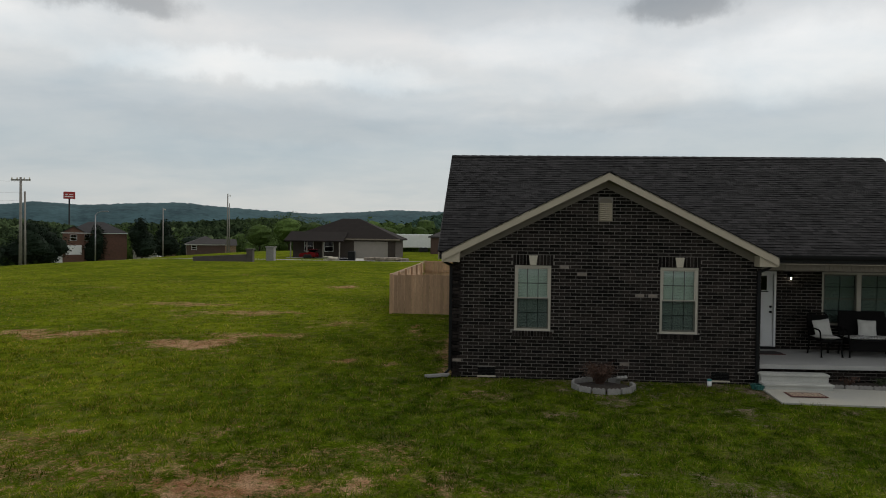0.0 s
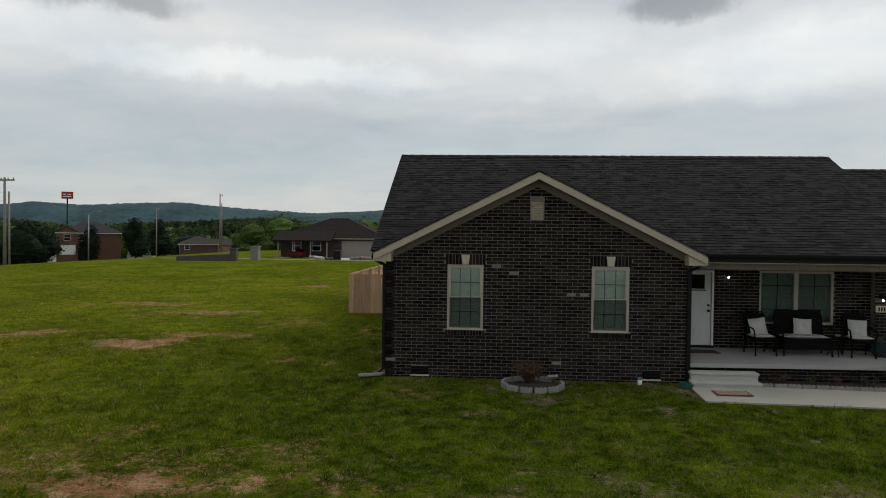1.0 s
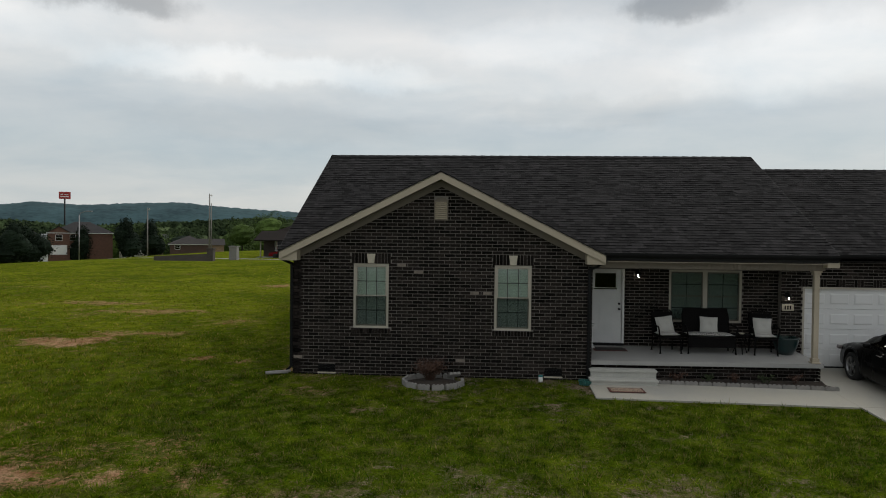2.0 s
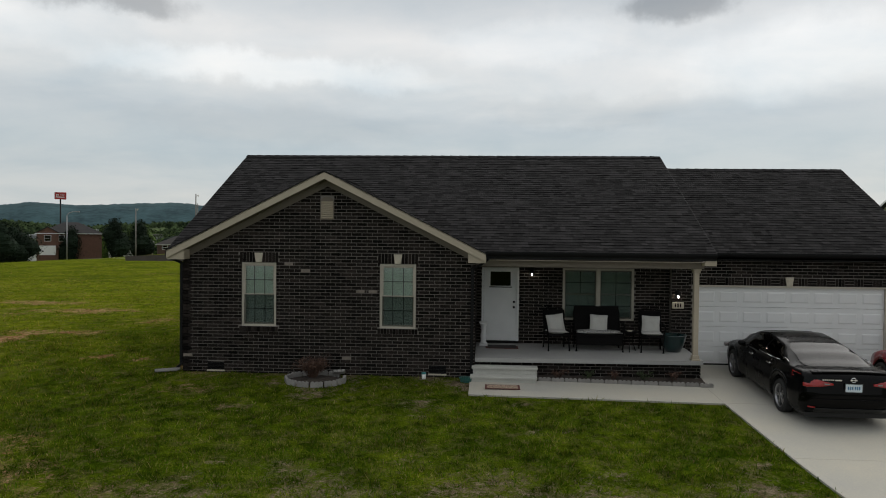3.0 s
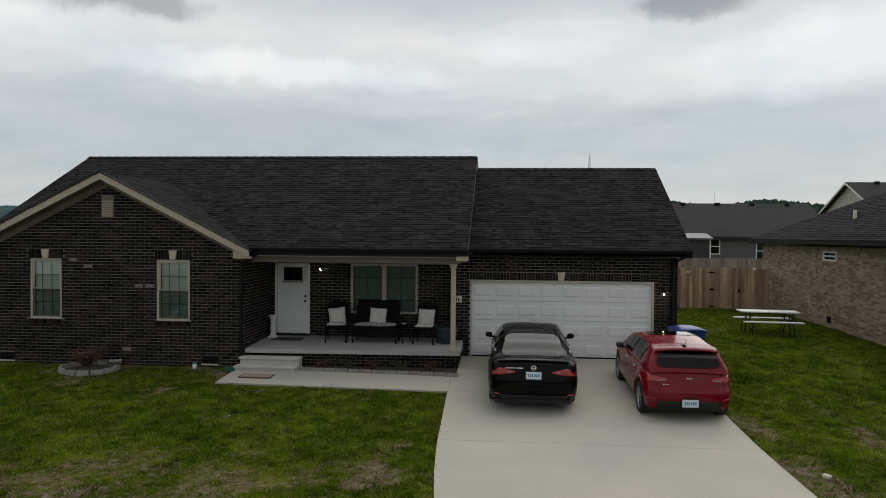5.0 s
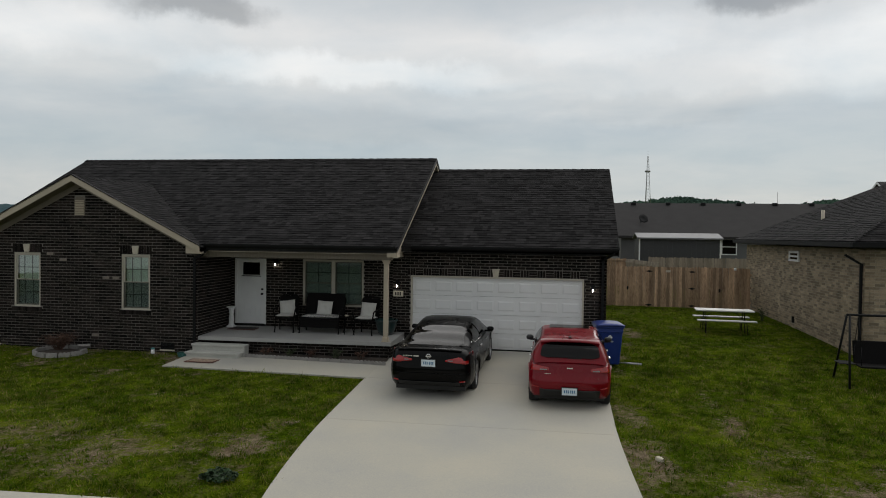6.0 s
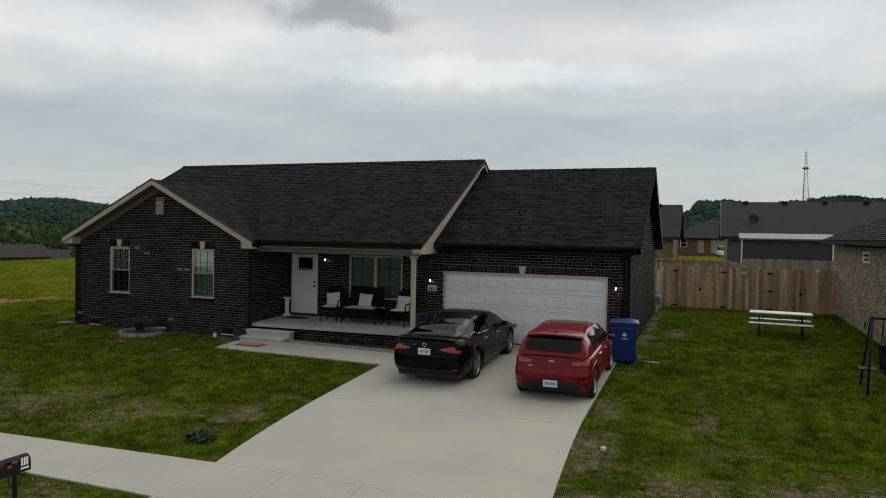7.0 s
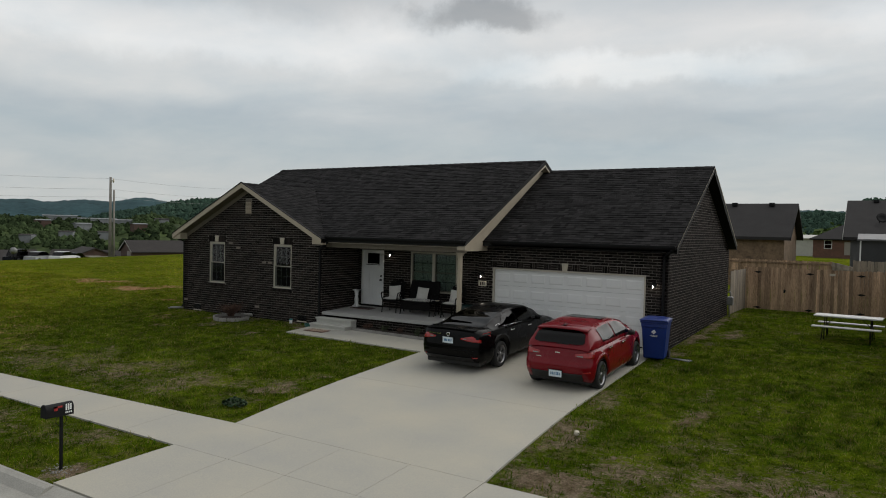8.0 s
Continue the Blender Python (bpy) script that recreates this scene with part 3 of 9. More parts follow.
def build_walls():
    holes = list(WINDOWS) + [GVENT]
    bm = bmesh.new()
    slab(bm, front(0), GX0, GX1, -0.6, 3.0, WINDOWS)
    prism(bm, [(GX0, 3.0), (GX1, 3.0), (GAPEX, 3.0 + (GX1 - GAPEX) * PITCH)], 0.0, 0.2)
    wall = part("wall", bm, M_MORTAR, house, "dark brown brick gable wall")
    bricks = lay_bricks(GX0, GX1, Z0, 3.0 + (GX1 - GAPEX) * PITCH, holes + list(LINTELS) + list(SILLS) + list(VENTS),
                        lambda z: (GX0 + max(0, z - 3.0) / PITCH, GX1 - max(0, z - 3.0) / PITCH))
    brick_mesh(bricks, front(0), "brickwork", wall, M_BRICK, lambda u, z: 2.5 < u < 4.8 and 0.75 < z < 2.9)
    for a, b, c, d in LINTELS:
        soldier_course(a, b, c, d, 0.0, wall)
    for a, b, c, d in SILLS:
        soldier_course(a, b, c, d, -0.03, wall, 0.075)
    # gable's west side
    bm = bmesh.new()
    slab(bm, west(GX0), -BACK_Y, 0, -0.6, 3.0, ())
    prism(bm, [(-0.0, 3.0), (BACK_Y, 3.0), (RIDGE_Y, RIDGE_Z - 0.25)], GX0, GX0 + 0.2, "x")
    side = part("wall", bm, M_MORTAR, house)
    brick_mesh(lay_bricks(-BACK_Y, 0, Z0, 3.0), west(GX0), "brickwork", side, M_BRICK)
    # return wall beside the porch
    bm = bmesh.new()
    slab(bm, east(GX1), 0.2, PORCH_Y, -0.6, 3.0, ())
    side = part("wall", bm, M_MORTAR, house)
    brick_mesh(lay_bricks(0.0, PORCH_Y, Z0, 3.0), east(GX1), "brickwork", side, M_BRICK)
    # wall behind the porch
    bm = bmesh.new()
    slab(bm, front(PORCH_Y), GX1, PORCH_X1, -0.2, 3.0, (PWIN, DOOR))
    back = part("wall", bm, M_MORTAR, house)
    brick_mesh(lay_bricks(GX1, PORCH_X1, FLOOR_Z, 2.9, (PWIN, DOOR)), front(PORCH_Y), "brickwork", back, M_BRICK)
    # garage front and east side
    bm = bmesh.new()
    slab(bm, front(GAR_Y), PORCH_X1 - 0.3, GAR_X1, -0.6, 3.0, (GDOOR,))
    gar = part("wall", bm, M_MORTAR, house)
    lint = (GDOOR[0] - 0.1, GDOOR[1] + 0.1, GDOOR[3], GDOOR[3] + 0.21)
    brick_mesh(lay_bricks(PORCH_X1 - 0.3, GAR_X1, 0.12, 3.0, (GDOOR, lint)), front(GAR_Y), "brickwork", gar, M_BRICK)
    basket_course(*lint, GAR_Y, gar)
    bm = bmesh.new()
    slab(bm, east(GAR_X1), GAR_Y, 10.9, -0.6, 3.0, ())
    prism(bm, [(GAR_Y, 3.0), (10.9, 3.0), (GR_Y, 3.0 + (GR_Y - GAR_Y) * GSLOPE)], GAR_X1 - 0.2, GAR_X1, "x")
    gside = part("wall", bm, M_MORTAR, house)

    def gspan(z):
        k = max(0, z - 3.0) / GSLOPE
        return (GAR_Y + k, 10.9 - k * (10.9 - GR_Y) / (GR_Y - GAR_Y))
    brick_mesh(lay_bricks(GAR_Y, 10.9, 0.12, 5.2, (), gspan), east(GAR_X1), "brickwork", gside, M_BRICK)
    # rear wall
    bm = bmesh.new()
    box(bm, GX0, PORCH_X1, BACK_Y - 0.2, BACK_Y, -0.6, 3.0)
    box(bm, PORCH_X1 - 0.3, GAR_X1 - 0.2, 10.7, 10.9, -0.6, 3.0)
    part("wall", bm, M_BRICK, house)


def soldier_course(a, b, c, d, y, parent, w=0.081):
    """Upright bricks in a row, each one a piece."""
    n = max(1, round((b - a) / w))
    step = (b - a) / n
    bm = bmesh.new()
    box(bm, 0.006, step - 0.006, -PROUD - 0.004, 0.05, 0.006, d - c - 0.006)
    me = bpy.data.meshes.new("soldier_brick")
    bm.to_mesh(me)
    bm.free()
    me.materials.append(M_BRICK)
    for i in range(n):
        ob = new("soldier_brick", me)
        ob.parent, ob.location = parent, (a + i * step, y, c)


def basket_course(a, b, c, d, y, parent):
    """Three upright bricks, then three lying ones, in turn along a lintel."""
    h = d - c
    n = max(2, round((b - a) / (h * 1.08)))
    step = (b - a) / n
    shapes = []
    for upright in (True, False):
        u = step / 3 if upright else step
        v = h if upright else h / 3
        bm = bmesh.new()
        box(bm, 0.006, u - 0.006, -PROUD - 0.004, 0.05, 0.006, v - 0.006)
        me = bpy.data.meshes.new("lintel_brick")
        bm.to_mesh(me)
        bm.free()
        me.materials.append(M_BRICK)
        shapes.append(me)
    for i in range(n):
        for k in range(3):
            ob = new("lintel_brick", shapes[i % 2])
            ob.parent = parent
            ob.location = (a + i * step + k * step / 3, y, c) if i % 2 == 0 else (a + i * step, y, c + k * h / 3)


def window(x0, x1, z0, z1, y, units=1, cols=3, parent=None, screen=0.5):
    """A vinyl double-hung window with grilles, blinds and a screen over the lower sash."""
    bm = bmesh.new()
    f = 0.05
    yo, yi = y + 0.015, y + 0.12
    for a, b, c, d in ((x0, x0 + f, z0, z1), (x1 - f, x1, z0, z1), (x0 + f, x1 - f, z1 - f, z1), (x0 + f, x1 - f, z0, z0 + f)):
        box(bm, a, b, yo, yi, c, d)
    win = part("window", bm, M_FRAME, parent, "cream vinyl double-hung window with closed blinds")
    wu = (x1 - x0 - 2 * f) / units
    for k in range(units):
        a, b = x0 + f + k * wu, x0 + f + (k + 1) * wu
        if k:
            bm = bmesh.new()
            box(bm, a - 0.05, a + 0.05, yo - 0.01, yi, z0 + f, z1 - f)
            part("mullion", bm, M_FRAME, win)
            a += 0.05
        if k < units - 1:
            b -= 0.05
        zm = (z0 + z1) / 2
        for name, c, d, yy in (("upper_sash", zm - 0.02, z1 - f, y + 0.04), ("lower_sash", z0 + f, zm + 0.02, y + 0.07)):
            bm, gr = bmesh.new(), bmesh.new()
            s = 0.035
            for p in ((a, a + s, c, d), (b - s, b, c, d), (a + s, b - s, d - s, d), (a + s, b - s, c, c + s)):
                box(bm, p[0], p[1], yy, yy + 0.025, p[2], p[3])
            for i in range(1, cols):
                xx = a + (b - a) * i / cols
                box(gr, xx - 0.008, xx + 0.008, yy + 0.006, yy + 0.018, c + s, d - s)
            zz = (c + d) / 2
            for i in range(cols):
                xa, xb = a + (b - a) * i / cols, a + (b - a) * (i + 1) / cols
                box(gr, max(xa + 0.008, a + s), min(xb - 0.008, b - s), yy + 0.006, yy + 0.018, zz - 0.008, zz + 0.008)
            part("grille", gr, M_GRILLE, part(name, bm, M_FRAME, win))
            bm = bmesh.new()
            box(bm, a + s, b - s, yy + 0.011, yy + 0.015, c + s, d - s)
            pane = part("pane", bm, M_GLASS, win)
            pane.visible_shadow = False
        bm = bmesh.new()
        box(bm, a + 0.01, b - 0.01, y + 0.03, y + 0.033, z0 + f, z0 + f + (z1 - z0 - 2 * f) * screen)
        sc = part("insect_screen", bm, M_SCREEN, win)
        sc.visible_shadow = False
        bm = bmesh.new()
        zz = z0 + f
        while zz < z1 - f - 0.02:
            box(bm, a + 0.012, b - 0.012, y + 0.125, y + 0.165, 0, 0.004, Matrix.Translation((0, 0, zz)) @ Matrix.Translation((0, y + 0.145, 0)) @ Matrix.Rotation(radians(-55), 4, "X") @ Matrix.Translation((0, -y - 0.145, 0)))
            zz += 0.036
        part("blind", bm, M_BLIND, win, "closed pale horizontal blind")


def keystone(x, z, y, parent, s=1.0):
    bm = bmesh.new()
    prism(bm, [(x - 0.07 * s, z), (x + 0.07 * s, z), (x + 0.105 * s, z + 0.23 * s), (x - 0.105 * s, z + 0.23 * s)], y - 0.045, y + 0.02)
    part("keystone", bm, M_STONE, parent, "cream cast-stone keystone")


def lay_shingles(origin, U, S, length, spans, name, parent, keep=0):
    """Rows of laminated tabs up a slope; spans(s): stretches of the row at distance s; the first keep tabs are pieces of their own."""
    U, S, O = Vector(U).normalized(), Vector(S).normalized(), Vector(origin)
    N = U.cross(S).normalized()
    basis = Matrix(((U.x, S.x, N.x), (U.y, S.y, N.y), (U.z, S.z, N.z))).to_4x4()
    vs, fs, singles, shared, s = [], [], 0, {}, 0.0
    EXP = 0.143
    quads = [(0, 1, 2, 3), (4, 5, 1, 0), (4, 0, 3), (1, 5, 2)]

    def tab(w, t, up):
        return [(0, 0, t + 0.006), (w, 0, t + 0.006), (w, up, 0.002), (0, up, 0.002), (0, 0, -0.004), (w, 0, -0.004)]
    while s < length - 0.01:
        up = min(EXP * 1.25, length - s)
        for a, b in spans(s):
            u = a
            while u < b - 0.01:
                w = random.choice((0.10, 0.14, 0.19, 0.24, 0.29))
                e = min(u + w, b)
                t = random.choice((0.006, 0.006, 0.013))
                p = O + U * u + S * s
                if singles < keep and abs(e - u - w) < 1e-6:
                    key = (w, t, round(up, 3))
                    if key not in shared:
                        me = bpy.data.meshes.new("shingle")
                        me.from_pydata(tab(w, t, up), [], quads)
                        me.materials.append(M_SHINGLE)
                        shared[key] = me
                    ob = new("shingle", shared[key])
                    ob.parent, ob.matrix_basis = parent, Matrix.Translation(p) @ basis
                    singles += 1
                else:
                    k = len(vs)
                    vs += [tuple(p + U * x + S * y + N * z) for x, y, z in tab(e - u, t, up)]
                    fs += [tuple(k + i for i in q) for q in quads]
                u = e
        s += EXP
    tagged(raw(name, vs, fs, M_SHINGLE, parent), kind="stuff")


def build_roof():
    main = bmesh.new()
    t = 0.16
    for xa, xb, ya in ((ROOF_X0, GX1 + 0.1, 0.12), (GX1 + 0.1, ROOF_X1, EAVE_Y)):
        za = EAVE_Z + (ya - EAVE_Y) * MSLOPE
        prism(main, [(ya, za - 0.02), (RIDGE_Y, RIDGE_Z - 0.02), (2 * RIDGE_Y - EAVE_Y, EAVE_Z - 0.02), (2 * RIDGE_Y - EAVE_Y, EAVE_Z - t), (RIDGE_Y, RIDGE_Z - t), (ya, za - t)], xa, xb, "x")
    roof = part("roof", main, M_ROOFDECK, house, "charcoal architectural shingle roof")

    def zmain(y):
        return EAVE_Z + (y - EAVE_Y) * MSLOPE
    L = math.hypot(RIDGE_Y - EAVE_Y, RIDGE_Z - EAVE_Z)
    cs, sn = (RIDGE_Y - EAVE_Y) / L, (RIDGE_Z - EAVE_Z) / L

    def spans(s):
        h = (GAPZ - (EAVE_Z + s * sn)) / PITCH
        if h <= 0:
            return [(0, ROOF_X1 - ROOF_X0)]
        return [(0, max(0, GAPEX - h - ROOF_X0 + 0.04)), (GAPEX + h - ROOF_X0 - 0.04, ROOF_X1 - ROOF_X0)]
    lay_shingles((ROOF_X0, EAVE_Y - 0.03 * cs, EAVE_Z - 0.03 * sn - 0.01), (1, 0, 0), (0, cs, sn), L + 0.05, spans, "shingling", roof)
    lay_shingles((ROOF_X1, 2 * RIDGE_Y - EAVE_Y, EAVE_Z - 0.01), (-1, 0, 0), (0, -cs, sn), L, lambda s: [(0, ROOF_X1 - ROOF_X0)], "shingling", roof)
    for i in range(44):
        x = ROOF_X0 + i * 0.3
        bm = bmesh.new()
        ridge_cap(bm, x, min(x + 0.32, ROOF_X1), RIDGE_Y, RIDGE_Z + 0.012, MSLOPE)
        part("ridge_cap", bm, M_SHINGLE, roof)
    # front gable
    hw = GAPEX + 0.25
    zb = GAPZ - hw * PITCH
    bm = bmesh.new()
    yv = EAVE_Y + (GAPZ - EAVE_Z) / MSLOPE
    prism(bm, [(GAPEX - hw, zb - 0.02), (GAPEX, GAPZ - 0.02), (GAPEX + hw, zb - 0.02), (GAPEX + hw, zb - 0.14), (GAPEX, GAPZ - 0.14), (GAPEX - hw, zb - 0.14)], -0.36, 0.6)
    groof = part("gable_roof", bm, M_ROOFDECK, house, "charcoal shingled front gable roof")
    bm = bmesh.new()
    for sg in (-1, 1):
        a = [bm.verts.new(p) for p in ((GAPEX, 0.6, GAPZ - 0.03), (GAPEX + sg * hw, 0.6, zb - 0.03), (GAPEX + sg * (hw - 0.9), EAVE_Y + 1.0, zb + 0.40), (GAPEX, yv, GAPZ - 0.03))]
        bm.faces.new(a)
    part("valley_deck", bm, M_ROOFDECK, groof)
    Lg = hw * math.hypot(1, PITCH)
    cg, sg_ = 1 / math.hypot(1, PITCH), PITCH / math.hypot(1, PITCH)
    for sgn in (1, -1):
        def gs(s, sgn=sgn):
            z = zb + s * sg_
            yy = EAVE_Y + (z - EAVE_Z) / MSLOPE
            n = max(0.05, yy + 0.36 + 0.04)
            return [(0, n)] if sgn > 0 else [(-n, 0)]
        if sgn > 0:
            lay_shingles((GAPEX + hw + 0.03, -0.39, zb - 0.015), (0, 1, 0), (-cg, 0, sg_), Lg + 0.04, gs, "shingling", groof, 300)
        else:
            lay_shingles((GAPEX - hw - 0.03, -0.39, zb - 0.015), (0, -1, 0), (cg, 0, sg_), Lg + 0.04, gs, "shingling", groof)
    y = -0.39
    while y < yv:
        bm = bmesh.new()
        ridge_cap_y(bm, y, min(y + 0.32, yv), GAPEX, GAPZ + 0.012, PITCH)
        part("ridge_cap", bm, M_SHINGLE, groof)
        y += 0.3
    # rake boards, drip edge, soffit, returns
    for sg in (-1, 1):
        # frieze and rake soffit take the darker trim to paint the overhang's shade
        for name, y0, y1, up, dn, mat, ext in (("rake_board", -0.39, -0.365, 0.022, -0.16, M_CREAM, 0.0), ("drip_edge", -0.41, -0.36, 0.045, 0.022, M_BLACK, 0.02), ("frieze_board", -0.02, -0.001, -0.12, -0.315, M_CREAMSHADE, -0.25), ("rake_soffit", -0.365, -0.0, -0.125, -0.15, M_CREAMSHADE, -0.02)):
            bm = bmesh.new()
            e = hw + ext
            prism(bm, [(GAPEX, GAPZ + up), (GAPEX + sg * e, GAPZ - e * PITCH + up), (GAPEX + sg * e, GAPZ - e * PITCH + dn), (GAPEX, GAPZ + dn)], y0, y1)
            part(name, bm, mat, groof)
        bm = bmesh.new()
        xa, xb = (GAPEX + sg * hw, GAPEX + sg * (hw - 0.42))
        prism(bm, [(xa, zb - 0.04), (xb, zb + 0.42 * PITCH - 0.16), (xb, zb - 0.19), (xa, zb - 0.19)], -0.345, -0.01)
        part("eave_return", bm, M_CREAM, groof, "boxed cream eave return")
    # garage roof
    bm = bmesh.new()
    gb = 2 * GR_Y - GE_Y
    prism(bm, [(GE_Y, GE_Z - 0.02), (GR_Y, GR_Z - 0.02), (gb, GE_Z - 0.02), (gb, GE_Z - t), (GR_Y, GR_Z - t), (GE_Y, GE_Z - t)], PORCH_X1 - 0.5, GR_X1, "x")
    gr = part("garage_roof", bm, M_ROOFDECK, house, "charcoal shingled garage roof")
    L2 = math.hypot(GR_Y - GE_Y, GR_Z - GE_Z)
    c2, s2 = (GR_Y - GE_Y) / L2, (GR_Z - GE_Z) / L2
    w2 = GR_X1 - PORCH_X1 + 0.02
    lay_shingles((PORCH_X1, GE_Y - 0.03, GE_Z - 0.025), (1, 0, 0), (0, c2, s2), L2 + 0.05, lambda s: [(0, w2)], "shingling", gr)
    x = PORCH_X1
    while x < GR_X1:
        bm = bmesh.new()
        ridge_cap(bm, x, min(x + 0.32, GR_X1), GR_Y, GR_Z + 0.012, GSLOPE)
        part("ridge_cap", bm, M_SHINGLE, gr)
        x += 0.3
    for name, x0, x1, up, dn, mat in (("rake_board", GR_X1 - 0.03, GR_X1 - 0.004, -0.04, -0.2, M_BLACK), ("drip_edge", GR_X1 - 0.05, GR_X1 + 0.014, -0.006, -0.04, M_CREAM), ("rake_soffit", GAR_X1, GR_X1 - 0.03, -0.17, -0.19, M_BLACK)):
        bm = bmesh.new()
        for ya, yb in ((GE_Y, GR_Y), (gb, GR_Y)):
            prism(bm, [(ya, GE_Z + up), (yb, GR_Z + up), (yb, GR_Z + dn), (ya, GE_Z + dn)], x0, x1, "x")
        part(name, bm, mat, gr)
    # main roof's east rake, with vinyl below it down to the garage roof
    back = 2 * RIDGE_Y - EAVE_Y
    for name, x0, x1, up, dn, mat in (("rake_board", ROOF_X1 - 0.03, ROOF_X1 - 0.004, -0.045, -0.22, M_CREAM), ("drip_edge", ROOF_X1 - 0.05, ROOF_X1 + 0.014, -0.006, -0.045, M_BLACK), ("rake_soffit", PORCH_X1, ROOF_X1 - 0.03, -0.165, -0.19, M_SOFFIT)):
        bm = bmesh.new()
        for ya, yb in ((EAVE_Y, RIDGE_Y), (back, RIDGE_Y)):
            prism(bm, [(ya, EAVE_Z + up), (yb, RIDGE_Z + up), (yb, RIDGE_Z + dn), (ya, EAVE_Z + dn)], x0, x1, "x")
        part(name, bm, mat, roof)
    bm = bmesh.new()
    z = 2.86
    while z < RIDGE_Z - 0.3:
        ya = max(EAVE_Y + 0.25, EAVE_Y + (z + 0.12 - EAVE_Z + 0.2) / MSLOPE)
        yb = 2 * RIDGE_Y - ya
        if yb > ya:
            prism(bm, [(PORCH_X1 - 0.05, z), (PORCH_X1 + 0.016, z), (PORCH_X1 + 0.002, z + 0.11), (PORCH_X1 - 0.05, z + 0.11)], ya, min(yb, 11), "y")
        z += 0.11
    part("vinyl_siding", bm, M_CREAM, house, "cream lap siding in the gable end")
    for x0 in (ROOF_X0,):
        for name, xa, xb, up, dn, mat in (("rake_board", x0 + 0.004, x0 + 0.03, -0.045, -0.22, M_CREAM), ("drip_edge", x0 - 0.014, x0 + 0.05, -0.006, -0.045, M_BLACK)):
            bm = bmesh.new()
            for ya, yb in ((EAVE_Y, RIDGE_Y), (back, RIDGE_Y)):
                prism(bm, [(ya, EAVE_Z + up), (yb, RIDGE_Z + up), (yb, RIDGE_Z + dn), (ya, EAVE_Z + dn)], xa, xb, "x")
            part(name, bm, mat, roof)


def ridge_cap(bm, x0, x1, y, z, k):
    w = 0.15
    a = [bm.verts.new(p) for p in ((x0, y - w, z - w * k + 0.012), (x1, y - w, z - w * k), (x1, y, z), (x0, y, z + 0.012), (x0, y + w, z - w * k + 0.012), (x1, y + w, z - w * k))]
    bm.faces.new((a[0], a[1], a[2], a[3]))
    bm.faces.new((a[3], a[2], a[5], a[4]))
    b = [bm.verts.new(p) for p in ((x0, y - w, z - w * k - 0.01), (x0, y, z - 0.01), (x1, y - w, z - w * k - 0.01))]
    bm.faces.new((b[0], a[0], a[3], b[1]))
    bm.faces.new((b[0], b[2], a[1], a[0]))


def ridge_cap_y(bm, y0, y1, x, z, k):
    w = 0.15
    a = [bm.verts.new(p) for p in ((x - w, y0, z - w * k + 0.012), (x - w, y1, z - w * k), (x, y1, z), (x, y0, z + 0.012), (x + w, y0, z - w * k + 0.012), (x + w, y1, z - w * k))]
    bm.faces.new((a[0], a[3], a[2], a[1]))
    bm.faces.new((a[3], a[4], a[5], a[2]))
    b = [bm.verts.new(p) for p in ((x - w, y0, z - w * k - 0.01), (x, y0, z - 0.01), (x + w, y0, z - w * k - 0.01))]
    bm.faces.new((b[0], b[1], a[3], a[0]))
    bm.faces.new((b[1], b[2], a[4], a[3]))


build_walls()
for wx0, wx1, wz0, wz1 in WINDOWS:
    window(wx0, wx1, wz0, wz1, 0.0, parent=house)
    keystone((wx0 + wx1) / 2, wz1 + 0.01, 0.0, house)
window(*PWIN, PORCH_Y, units=2, cols=2, parent=house, screen=1.0)
keystone((GDOOR[0] + GDOOR[1]) / 2, GDOOR[3] + 0.0, GAR_Y, house)
build_roof()


# ---- porch, doors, gutters ----
def deck(y):
    """Height of the porch floor, which falls a little to the front."""
    return 0.625 + (y - 0.1) * 0.036


def brow(x):
    """The porch's front edge."""
    return 0.02 + (x - 7.2) * 0.03


